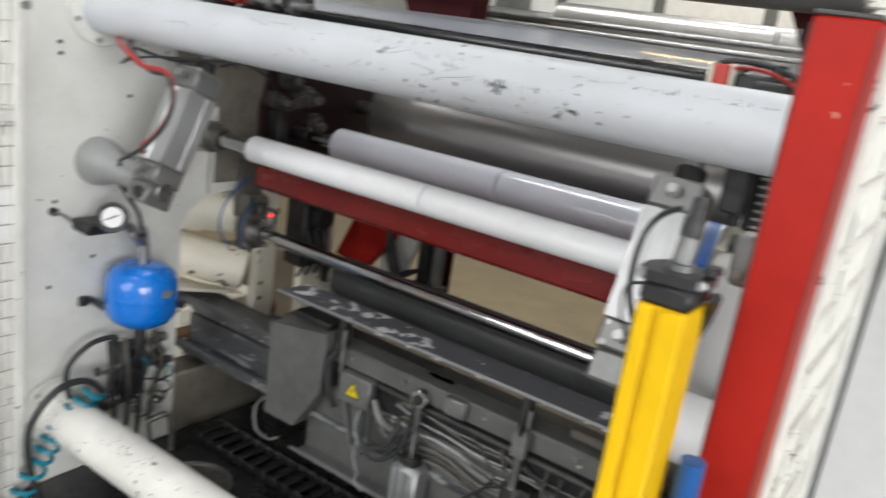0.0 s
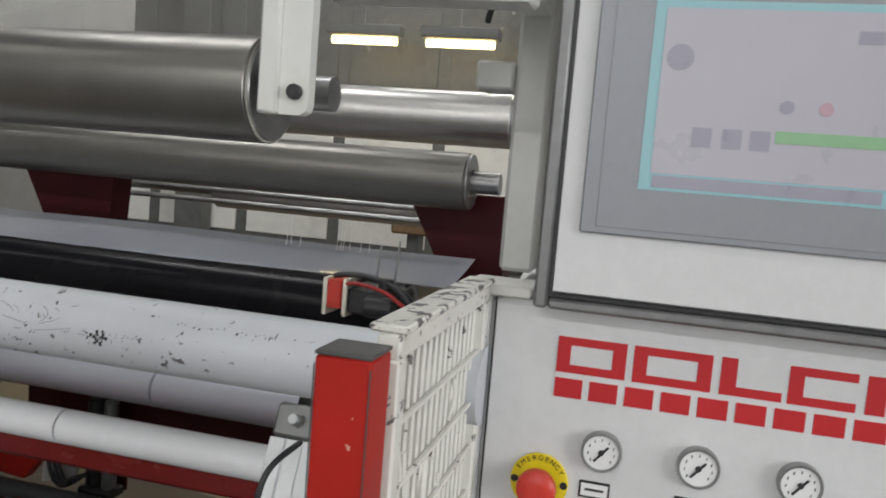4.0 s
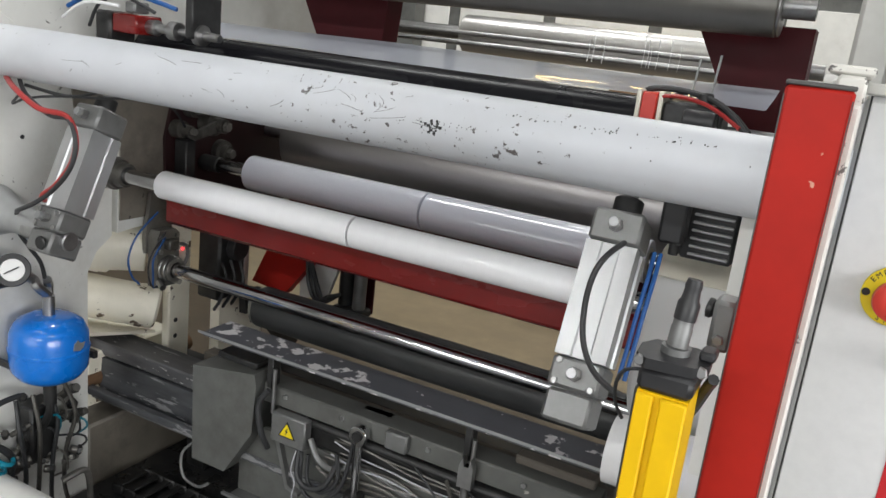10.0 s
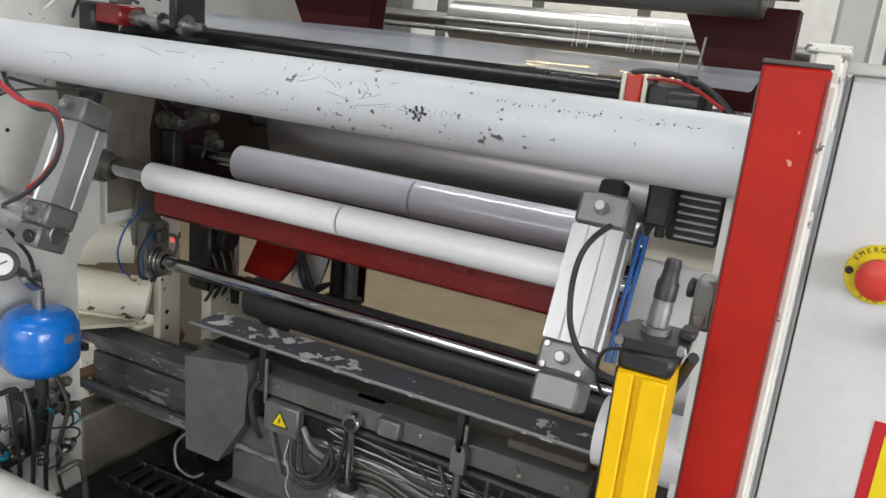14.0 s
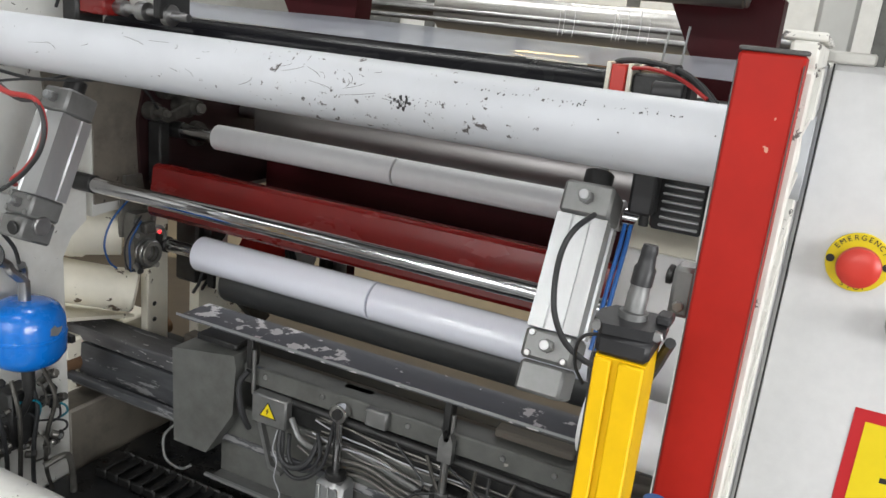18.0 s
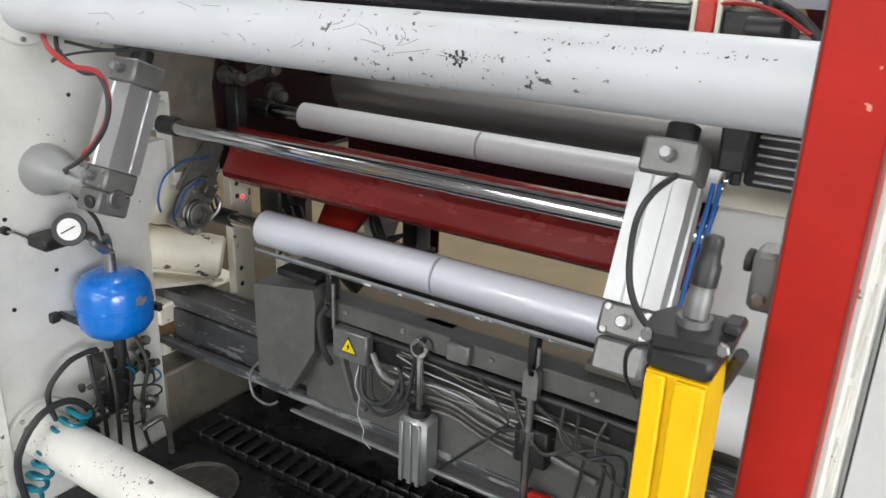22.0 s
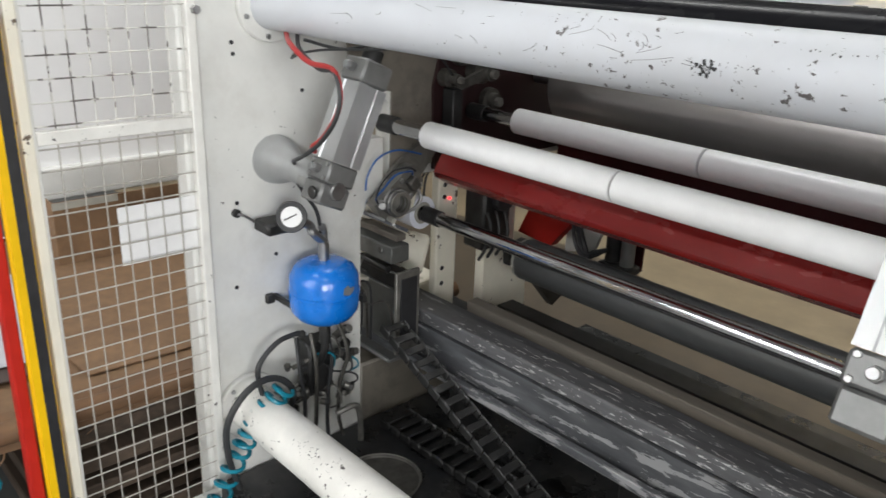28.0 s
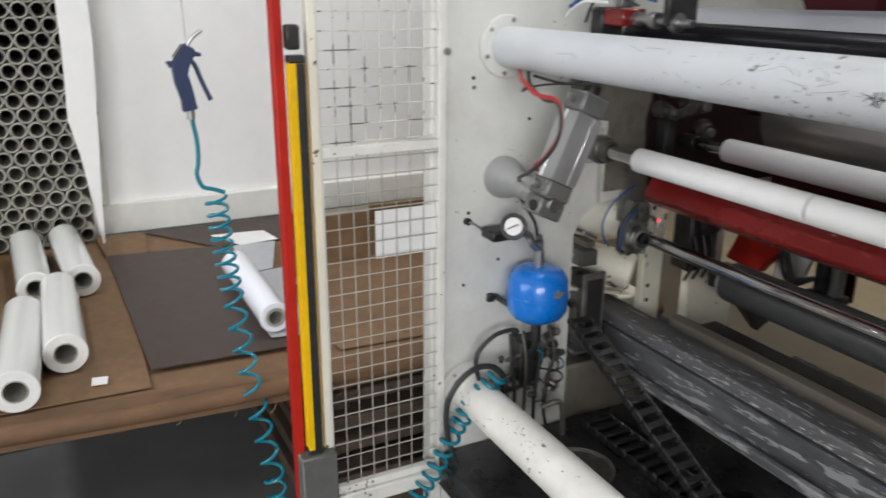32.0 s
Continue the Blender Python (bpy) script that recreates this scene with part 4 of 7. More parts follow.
# ---- discharge track ----
track = thing("discharge_track", "grey steel discharge track with worn channels", "track", (-1.3, 0.45, 0.45))
part("top_ridge", bx(B(), -2.3, -0.22, 0.345, 0.405, 0.588, 0.622, 0.004), SPECKLED, track, "pale peeling ridge")
part("timber_batten", bx(B(), -1.30, -0.22, 0.455, 0.49, 0.57, 0.625, 0.003), TIMBER, track, "pale timber batten")
part("lower_channel", bx(B(), -2.3, -0.22, 0.296, 0.3135, 0.512, 0.53, 0.002), TRACK, track)
part("top_ridge", bx(B(), -2.3, -0.22, 0.41, 0.45, 0.575, 0.606, 0.004), TRACK, track)
part("channel", prism(B(), [(0.342, 0.585), (0.352, 0.585), (0.352, 0.50), (0.318, 0.50), (0.318, 0.508), (0.336, 0.51)], -2.3, -0.22), TRACK, track)
part("edge_strip", bx(B(), -2.3, -0.22, 0.314, 0.318, 0.496, 0.51, 0.001), ALU_END, track)
part("bottom_plate", bx(B(), -2.3, -0.22, 0.353, 0.58, 0.50, 0.545, 0.004), DARKSTEEL, track)
part("web_plate", bx(B(), -2.3, -0.22, 0.37, 0.40, 0.545, 0.588, 0.002), DARKSTEEL, track)
part("rear_beam", bx(B(), -1.34, -0.22, 0.60, 0.66, 0.50, 0.56, 0.004), DARKSTEEL, track)
for x in (-1.3, -0.8, -0.3):
    part("support_leg", bx(B(), x - 0.03, x + 0.03, 0.44, 0.54, 0.33, 0.50, 0.004), DARKSTEEL, track)
cc = thing("cable_chain", "black plastic cable chain lying on the floor plate", "cable chain", (-1.0, 0.30, 0.33), "cable chains")
lk = B()
for yy in (-0.044, 0.036):
    bx(lk, -0.017, 0.017, yy, yy + 0.008, 0.0, 0.022, 0.003)
bx(lk, -0.008, 0.008, -0.036, 0.036, 0.014, 0.020, 0.001)
lme = bpy.data.meshes.new("link")
lk.to_mesh(lme)
lk.free()
finish(lme)
lme.materials.append(DARKSTEEL)
for i in range(24):
    o = new("link", lme)
    o.location = (-0.35 + 0.036 * i, 0.0, 0.002)
    o.parent = cc
drag = thing("cable_chain", "black plastic cable chain hanging from the discharge cart", "cable chain", (-0.9, 0.385, 0.335), "cable chains")
for i in range(15):
    o = new("link", lme)
    o.location = (0.018 + 0.036 * i, 0.0, 0.0)
    o.scale = (1.0, 0.7, 1.0)
    o.parent = drag

# ---- things right of the turret ----
motor = thing("side_drum", "cream and white side drum beside the turret", "drum", (-0.22, 0.2, 1.0))
part("drum", cy(B(), (-0.285, 0.30, 1.00), (-0.18, 0.30, 1.00), 0.135, n=48, bev=0.006), PANEL_W, motor)
for k, a in enumerate((52, 64, 76, 88)):
    q = radians(a + 5)
    part("cream_band", bx(B(), -0.286, -0.179, 0.30 - 0.1365 * math.cos(q) - 0.015, 0.30 - 0.1365 * math.cos(q) + 0.015, 1.00 + 0.1365 * math.sin(q) - 0.001, 1.00 + 0.1365 * math.sin(q) + 0.001, 0, pose(0, 0, 0, 90 - a - 5)), CREAM, motor, "cream upper band")
part("lower_shield", cy(B(), (-0.275, 0.10, 0.90), (-0.16, 0.10, 0.90), 0.045, n=28), CABINET, motor)
grille = thing("cable_tray", "black cable tray with bright slots", "cable tray", (-0.21, 0.2, 1.15))
part("tray", bx(B(), -0.25, -0.185, 0.155, 0.19, 1.150, 1.24, 0.004), BLACK, grille)
for i in range(8):
    part("slot", bx(B(), -0.238, -0.19, 0.150, 0.155, 1.156 + 0.010 * i, 1.1595 + 0.010 * i, 0.001), ALU, grille)
block = thing("tube_bracket", "black bracket under the cross tube", "bracket", (-0.26, 0.1, 1.17))
part("body", bx(B(), -0.268, -0.238, 0.10, 0.13, 1.175, 1.24, 0.004), BLACK, block)
part("pin", cy(B(), (-0.248, 0.11, 1.162), (-0.248, 0.11, 1.176), 0.006, n=14), DARKSTEEL, block)

# clamp with a red block on top, where the web leaves the black roller
clamp = thing("web_clamp", "small black web sensor with a red block and wires", "sensor", (-0.30, 0.22, 1.30))
part("plate", bx(B(), -0.345, -0.339, 0.20, 0.245, 1.295, 1.345, 0.001), CREAM, clamp)
part("red_block", bx(B(), -0.338, -0.318, 0.198, 0.24, 1.305, 1.343, 0.002), REDPLASTIC, clamp)
part("plate", bx(B(), -0.317, -0.311, 0.20, 0.245, 1.295, 1.345, 0.001), CREAM, clamp)
part("body", bx(B(), -0.31, -0.235, 0.20, 0.26, 1.30, 1.335, 0.004), DARKSTEEL, clamp)
part("motor", cy(B(), (-0.28, 0.19, 1.315), (-0.24, 0.19, 1.315), 0.014, n=20, bev=0.002), BLACK, clamp)
part("motor", cy(B(), (-0.262, 0.215, 1.30), (-0.262, 0.215, 1.35), 0.010, n=16, bev=0.002), DARKSTEEL, clamp)
part("wire", hose(B(), [(-0.32, 0.205, 1.338), (-0.29, 0.195, 1.342), (-0.25, 0.185, 1.335), (-0.21, 0.17, 1.315)], 0.0028, n=6), HOSE_RED, clamp)
part("cable", hose(B(), [(-0.345, 0.23, 1.33), (-0.335, 0.225, 1.346), (-0.29, 0.22, 1.349), (-0.24, 0.20, 1.338), (-0.20, 0.17, 1.308)], 0.004), RUBBER, clamp)
part("cable", hose(B(), [(-0.31, 0.235, 1.338), (-0.28, 0.225, 1.348), (-0.23, 0.21, 1.332), (-0.20, 0.19, 1.31)], 0.003), RUBBER, clamp)
for x, y, h in [(-0.285, 0.24, 0.05), (-0.262, 0.25, 0.058)]:
    part("thread", cy(B(), (x, y, 1.34), (x + 0.004, y, 1.34 + h), 0.0016, n=6), ALU, clamp)
# the same kind of bracket at the far end of the black roller
cl2 = thing("roller_bracket", "oily roller bracket with blue and red air tubes", "bracket", (-1.25, 0.22, 1.30))
part("body", bx(B(), -1.33, -1.29, 0.18, 0.24, 1.30, 1.36, 0.005), DARKSTEEL, cl2)
part("red_block", bx(B(), -1.285, -1.225, 0.18, 0.24, 1.325, 1.358, 0.003), BEAM_RED, cl2)
part("coupling", lathe(B(), (-1.225, 0.21, 1.34), (1, 0.03, -0.03), [(0, 0.012), (0.02, 0.014), (0.022, 0.008), (0.05, 0.008), (0.052, 0.016), (0.07, 0.016), (0.072, 0.006), (0.11, 0.006), (0.112, 0.018), (0.125, 0.018), (0.127, 0.008), (0.16, 0.007)], 18), STEEL, cl2)
part("strap", bx(B(), -1.122, -1.105, 0.19, 0.26, 1.33, 1.40, 0.002), DARKSTEEL, cl2)
part("fitting", bx(B(), -1.26, -1.235, 0.185, 0.22, 1.36, 1.38, 0.003), ALU_END, cl2)
part("cable", hose(B(), [(-1.33, 0.17, 1.33), (-1.29, 0.16, 1.372), (-1.24, 0.17, 1.385), (-1.19, 0.19, 1.365)], 0.003, n=6), RUBBER, cl2)
part("air_tube", hose(B(), [(-1.36, 0.15, 1.36), (-1.28, 0.15, 1.39), (-1.20, 0.16, 1.39), (-1.13, 0.18, 1.375)], 0.004), HOSE_BLUE, cl2)
part("air_tube", hose(B(), [(-1.36, 0.14, 1.34), (-1.29, 0.13, 1.37), (-1.22, 0.14, 1.37)], 0.003), PAPER, cl2)

# arm that carries the upper guide roller
arm = thing("hanger_bracket", "white painted hanger plates with a hex bolt", "bracket", (-0.29, -0.02, 1.55))
part("arm_plate", bx(B(), -0.318, -0.297, -0.062, -0.04, 1.539, 1.90, 0.003), WHITE, arm)
part("arm_plate", prism(B(), [(-0.2968, 1.90), (-0.2968, 1.539), (-0.274, 1.539), (-0.268, 1.543), (-0.266, 1.55), (-0.266, 1.90)], -0.055, -0.04, "y"), WHITE, arm)
for x, z in ((-0.279, 1.561), (-0.271, 1.69)):
    part("bolt", cy(B(), (x, -0.055, z), (x, -0.063, z), 0.0075, n=18, bev=0.001), DARKSTEEL, arm)
    part("socket", cy(B(), (x, -0.063, z), (x, -0.0634, z), 0.0035, n=6), BLACK, arm)
part("hub", cy(B(), (-0.335, 0.0, 1.566), (-0.313, 0.0, 1.566), 0.02, n=20), BLACK, arm)
cover = thing("upper_cover", "white sheet metal cover over the rollers", "cover", (-0.2, 0.0, 1.68))
part("sheet", bx(B(), -0.265, -0.06, -0.05, 0.0, 1.672, 1.80, 0.006), WHITE, cover)
part("lower_flange", bx(B(), -0.265, -0.058, -0.046, 0.0, 1.655, 1.6715, 0.004), WHITE, cover)
part("corner_bracket", bx(B(), -0.112, -0.07, 0.12, 0.198, 1.69, 1.80, 0.004), WHITE, cover)
part("cable_tuft", hose(B(), [(-0.14, 0.2, 1.76), (-0.135, 0.19, 1.72), (-0.145, 0.185, 1.695), (-0.15, 0.19, 1.68)], 0.004, n=6), RUBBER, cover)
part("rail", cy(B(), (-1.3, 0.10, 1.70), (-0.10, 0.10, 1.70), 0.012, n=16), WHITE, cover)
part("block", bx(B(), -0.160, -0.113, 0.195, 0.26, 1.602, 1.636, 0.003), WHITE, cover)

CYT, CZT = 0.41, 0.967
# swinging tailstock that steadies the lower spindle
tail = thing("tailstock", "oily steel tailstock arm with a clamp on the side plate", "clamp", (-1.40, CYT, CZT))
part("swing_arm", prism(B(), [(0.388, 0.985), (0.432, 0.985), (0.448, 0.90), (0.446, 0.85), (0.374, 0.85), (0.372, 0.89)], -1.412, -1.402), GREASE, tail)
part("clamp_body", prism(B(), [(0.380, 0.775), (0.436, 0.775), (0.442, 0.79), (0.442, 0.895), (0.43, 0.905), (0.386, 0.905), (0.378, 0.89)], -1.401, -1.372), GREASE, tail)
for k, (x, ro) in enumerate(((-1.372, 0.031), (-1.3655, 0.028), (-1.359, 0.031), (-1.3525, 0.0275))):
    part("clamp_ring", pipe(B(), (x, 0.41, 0.817), (x + 0.006, 0.41, 0.817), ro, 0.0185), (STEEL, GREASE)[k % 2], tail)
for y, z in ((0.387, 0.858), (0.433, 0.858), (0.387, 0.89), (0.433, 0.89)):
    part("bolt", bolt(B(), (-1.372, y, z), (1, 0, 0), 0.006, 0.005), STEEL, tail)
part("valve", bx(B(), -1.3718, -1.352, 0.395, 0.424, 0.862, 0.886, 0.003), GREASE_DARK, tail)
part("pipe_nipple", hose(B(), [(-1.36, 0.424, 0.874), (-1.355, 0.445, 0.868), (-1.355, 0.452, 0.845), (-1.36, 0.445, 0.82)], 0.004, n=8), STEEL, tail)
part("brass_fitting", cy(B(), (-1.372, 0.385, 0.79), (-1.352, 0.378, 0.782), 0.008, n=8), STEEL, tail)
part("fitting", cy(B(), (-1.372, 0.43, 0.785), (-1.355, 0.43, 0.785), 0.007, n=8), CORECARD, tail)
for k in (0, 0.012):
    part("air_tube", hose(B(), [(-1.372, 0.40, 0.90 - k), (-1.36, 0.37 + k, 0.885), (-1.36, 0.345 + k, 0.85), (-1.36, 0.345 + k, 0.81), (-1.362, 0.36, 0.785), (-1.37, 0.385, 0.785)], 0.0022, n=6), (RUBBER, HOSE_BLUE)[k > 0], tail)
part("air_tube", hose(B(), [(-1.392, 0.349, 0.788), (-1.392, 0.328, 0.81), (-1.392, 0.318, 0.852), (-1.392, 0.341, 0.9), (-1.392, 0.397, 0.943)], 0.0022, n=6), HOSE_BLUE, tail, "thin blue air tube bowed round the arm")
# oily bearing blocks by the contact drum
bear = thing("bearing_block", "oily steel bearing blocks on the side plate", "bearing", (XL, 0.5, 1.05))
part("plate", prism(B(), [(0.318, 0.93), (0.44, 0.93), (0.445, 1.12), (0.46, 1.23), (0.20, 1.23), (0.215, 1.12), (0.318, 1.10)], XL, XL + 0.004), OILY, bear, "oil-stained plate")
for y, z, r, L in [(0.457, 1.122, 0.016, 0.05), (0.50, 1.17, 0.02, 0.04), (0.55, 1.13, 0.022, 0.06), (0.60, 1.06, 0.024, 0.03)]:
    q = part("bearing", lathe(B(), (XL + 0.013, y, z), (1, 0, 0), [(0, r * 1.25), (L * 0.5, r * 1.2), (L * 0.55, r * 0.8), (L, r * 0.75)], 24), GREASE_DARK, bear)
    part("nut", cy(B(), (XL + 0.013 + L, y, z), (XL + L + 0.025, y, z), r * 0.5, n=6, bev=0.001), GREASE, q)
part("link_arm", prism(B(), [(0.445, 1.11), (0.47, 1.10), (0.56, 1.12), (0.55, 1.145)], XL + 0.05, XL + 0.06), GREASE_DARK, bear)
part("bracket", bx(B(), XL + 0.013, XL + 0.05, 0.455, 0.485, 0.96, 1.10, 0.003), DARKSTEEL, bear)
part("cable", hose(B(), [(XL + 0.02, 0.30, 1.19), (XL + 0.05, 0.34, 1.20), (XL + 0.06, 0.40, 1.175), (XL + 0.05, 0.45, 1.13)], 0.003, n=6), RUBBER, bear)
part("cable", hose(B(), [(XL + 0.01, 0.10, 1.215), (XL + 0.06, 0.16, 1.20), (XL + 0.07, 0.25, 1.215), (XL + 0.04, 0.33, 1.19)], 0.003, n=6), RUBBER, bear)
# dark sheet added beyond the opening, standing in for the shade there
part("backing_plate", bx(B(), -2.10, -2.08, 0.32, 1.3, 0.93, 1.35, 0.004), DARKSTEEL, bear, "dark sheet added as shade beyond the opening")
# two-lane trough that holds the fresh cores beyond the side plate
lo = thing("core_loader", "white sheet steel trough for fresh cores beyond the side plate", "trough", (-1.78, 0.3, 0.0))
part("trough", prism(B(), [(0.235, 1.045), (0.24, 1.045), (0.252, 1.012), (0.37, 1.012), (0.382, 1.045), (0.387, 1.045), (0.374, 1.006), (0.248, 1.006)], -2.02, -1.50), WHITE, lo)
for x in (-1.97, -1.55):
    part("leg", bx(B(), x - 0.015, x + 0.015, 0.295, 0.32, 0.0, 1.005, 0.002), WHITE, lo)
# chuck that holds the front spindle
chuck = thing("spindle_chuck", "grey steel chuck gripping the end of the spindle", "chuck", (-1.39, 0.28, 1.042))
part("jaw_body", lathe(B(), (-1.43, 0.28, 1.042), (1, 0, 0), [(0, 0.020), (0.012, 0.030), (0.055, 0.030), (0.058, 0.026), (0.075, 0.024), (0.077, 0.017)], 28), GREASE_DARK, chuck)
part("lock_ring", pipe(B(), (-1.395, 0.28, 1.042), (-1.383, 0.28, 1.042), 0.034, 0.03), GREASE, chuck)
# bright film strands by the sensor
random.seed(21)
for i in range(9):
    x = (-0.452, -0.445, -0.43, -0.372, -0.366, -0.362, -0.352, -0.335, -0.322)[i]
    h = 0.03 + 0.02 * random.random()
    solo("film_strand", hose(B(), [(x, 0.305, 1.37), (x + 0.001, 0.306, 1.37 + h / 2), (x, 0.307, 1.37 + h)], 0.0004 + 0.0003 * random.random(), n=5, steps=2), COREW, "thin white strand of plastic film by the sensor", "film strand", "film strands")

# ---- control cabinet ----
cab = thing("control_cabinet", "light grey control cabinet with gauges and red lettering", "control cabinet", (0.14, 0.2, 0.0))
CF = 0.035
part("body", bx(B(), -0.085, 0.362, CF, 0.40, 0.0, 1.372, 0.006), CABINET, cab)
part("edge_flange", bx(B(), -0.118, -0.0852, CF + 0.002, 0.12, 0.0, 1.372, 0.003), CABINET, cab)
part("seam", bx(B(), -0.0815, -0.0797, CF - 0.0006, CF, 0.0, 1.372, 0), BLACKINK, cab)
part("top_strip", bx(B(), -0.118, -0.045, 0.036, 0.11, 1.3725, 1.384, 0.002), WHITE_OLD, cab, "chipped white top strip")

# red lettering, kept as plain blocks


def letters(boxes, parent, name):
    for pts in boxes:
        part(name, prism(B(), pts, CF - 0.0012, CF, "y"), INK, parent)


def word(x0, x1, z0, z1, n, gap, slant=0.0):
    out = []
    w = (x1 - x0 - gap * (n - 1)) / n
    for i in range(n):
        a = x0 + i * (w + gap)
        out.append([(a, z0), (a + w, z0), (a + w + slant, z1), (a + slant, z1)])
    return out


def ring_letter(x0, x1, z0, z1, t):
    """Block with an open middle, built from four bars."""
    return [[(x0, z0), (x1, z0), (x1, z0 + t), (x0, z0 + t)], [(x0, z1 - t), (x1, z1 - t), (x1, z1), (x0, z1)],
            [(x0, z0 + t), (x0 + t * 1.6, z0 + t), (x0 + t * 1.6, z1 - t), (x0, z1 - t)], [(x1 - t * 1.6, z0 + t), (x1, z0 + t), (x1, z1 - t), (x1 - t * 1.6, z1 - t)]]


logo = part("logo_panel", bx(B(), -0.014, 0.30, CF - 0.0005, CF + 0.001, 1.27, 1.345, 0), CABINET, cab)
zz0, zz1 = 1.303, 1.340
xs = [(-0.013, 0.056), (0.063, 0.138), (0.146, 0.203), (0.208, 0.268), (0.276, 0.297)]
shapes = ring_letter(*xs[0], zz0, zz1, 0.0085) + ring_letter(*xs[1], zz0, zz1, 0.0085)
shapes += [[(xs[2][0], zz0), (xs[2][1], zz0), (xs[2][1], zz0 + 0.009), (xs[2][0], zz0 + 0.009)], [(xs[2][0], zz0 + 0.009), (xs[2][0] + 0.015, zz0 + 0.009), (xs[2][0] + 0.015, zz1), (xs[2][0], zz1)]]
shapes += ring_letter(*xs[3], zz0, zz1, 0.0085)[:3]
shapes += [[(xs[4][0], zz0), (xs[4][1] - 0.004, zz0), (xs[4][1] - 0.004, zz1), (xs[4][0], zz1)]]
letters(shapes, logo, "logo_bar")
letters(word(-0.013, 0.297, 1.277, 1.297, 9, 0.007), logo, "logo_bar")

# three dial gauges with plates and knobs under them


def dial(x, z, r):
    g = part("dial_gauge", lathe(B(), (x, CF, z), (0, -1, 0), [(0, r), (0.008, r), (0.011, r * 0.98), (0.011, r * 0.87), (0.0082, r * 0.86)], 32), STEEL, cab, "round steel dial gauge")
    part("face", cy(B(), (x, CF - 0.0085, z), (x, CF - 0.0091, z), r * 0.86, n=32), PAPER, g)
    part("needle", bx(B(), x - 0.0011, x + 0.0011, CF - 0.0105, CF - 0.0095, z - 0.012, z + 0.009, 0, pose(0, 0, 0, 0, 40, 0)), BLACK, g)
    part("hub", cy(B(), (x, CF - 0.0095, z), (x, CF - 0.011, z), 0.003, n=12), BLACK, g)
    for k in range(9):
        a = radians(-130 + k * 32.5)
        part("tick", bx(B(), x - 0.0005 + 0.013 * math.sin(a), x + 0.0005 + 0.013 * math.sin(a), CF - 0.0094, CF - 0.0091, z + 0.013 * math.cos(a) - 0.0015, z + 0.013 * math.cos(a) + 0.0015, 0), BLACKINK, g)
    return g


for x in (0.041, 0.135, 0.228):
    dial(x, 1.228, 0.0205)
    lp = part("label_plate", bx(B(), x - 0.019, x + 0.012, CF - 0.0012, CF, 1.176, 1.194, 0.0003), BLACKINK, cab)
    part("label_face", bx(B(), x - 0.017, x + 0.010, CF - 0.0018, CF - 0.0012, 1.1785, 1.1915, 0), PAPER, lp)
    part("printed_line", bx(B(), x - 0.013, x + 0.006, CF - 0.0021, CF - 0.0018, 1.184, 1.1865, 0), BLACKINK, lp)
    kz = 1.130
    kn = part("pressure_knob", lathe(B(), (x - 0.004, CF, kz), (0, -1, 0), [(0, 0.018), (0.006, 0.018), (0.008, 0.0165), (0.026, 0.0155), (0.030, 0.013)], 24), BLACK, cab)
    part("ring_nut", lathe(B(), (x - 0.004, CF, kz), (0, -1, 0), [(0, 0.0195), (0.004, 0.0195)], 24), STEEL, kn)



def text_mesh(s, size, material, parent, m, name="lettering"):
    c = bpy.data.curves.new("t", "FONT")
    c.body, c.size, c.align_x, c.align_y, c.extrude = s, size, "CENTER", "CENTER", 0.0003
    o = bpy.data.objects.new("t", c)
    scene.collection.objects.link(o)
    me = bpy.data.meshes.new_from_object(o.evaluated_get(bpy.context.evaluated_depsgraph_get()))
    bpy.data.objects.remove(o)
    bm = bmesh.new()
    bm.from_mesh(me)
    bmesh.ops.transform(bm, matrix=m, verts=bm.verts)
    return part(name, bm, material, parent)


def estop(x, y, z, name, parent):
    """Yellow collar with EMERGENCY / STOP round it and a red mushroom button; faces -y."""
    e = part(name, cy(B(), (x, y, z), (x, y - 0.004, z), 0.030, n=40, bev=0.001), YELLOWP, parent, "emergency stop button on a yellow disc")
    part("neck", cy(B(), (x, y - 0.004, z), (x, y - 0.020, z), 0.013, n=24), BLACK, e)
    part("mushroom", lathe(B(), (x, y - 0.016, z), (0, -1, 0), [(0, 0.016), (0.002, 0.0195), (0.008, 0.0205), (0.014, 0.0195), (0.017, 0.016), (0.0185, 0.008)], 36), REDPLASTIC, e)
    for s in ("EMERGENCY", "STOP"):
        for k, ch in enumerate(s):
            if s == "EMERGENCY":
                th = radians(148 - 14.5 * k)
                rot = math.degrees(th) - 90
            else:
                th = radians(247.5 + 15 * k)
                rot = math.degrees(th) + 90
            text_mesh(ch, 0.0075, BLACKINK, e, Matrix.Translation((x + 0.0255 * math.cos(th), y - 0.0043, z + 0.0255 * math.sin(th))) @ pose(0, 0, 0, 90, 0, 0) @ pose(0, 0, 0, 0, 0, rot), "letter")
    for sx in (-1, 1):
        part("arrow_mark", cy(B(), (x + sx * 0.0255, y - 0.0041, z), (x + sx * 0.0255, y - 0.0045, z), 0.004, n=16), BLACKINK, e)
    return e


estop(-0.019, CF, 1.185, "emergency_stop", cab)
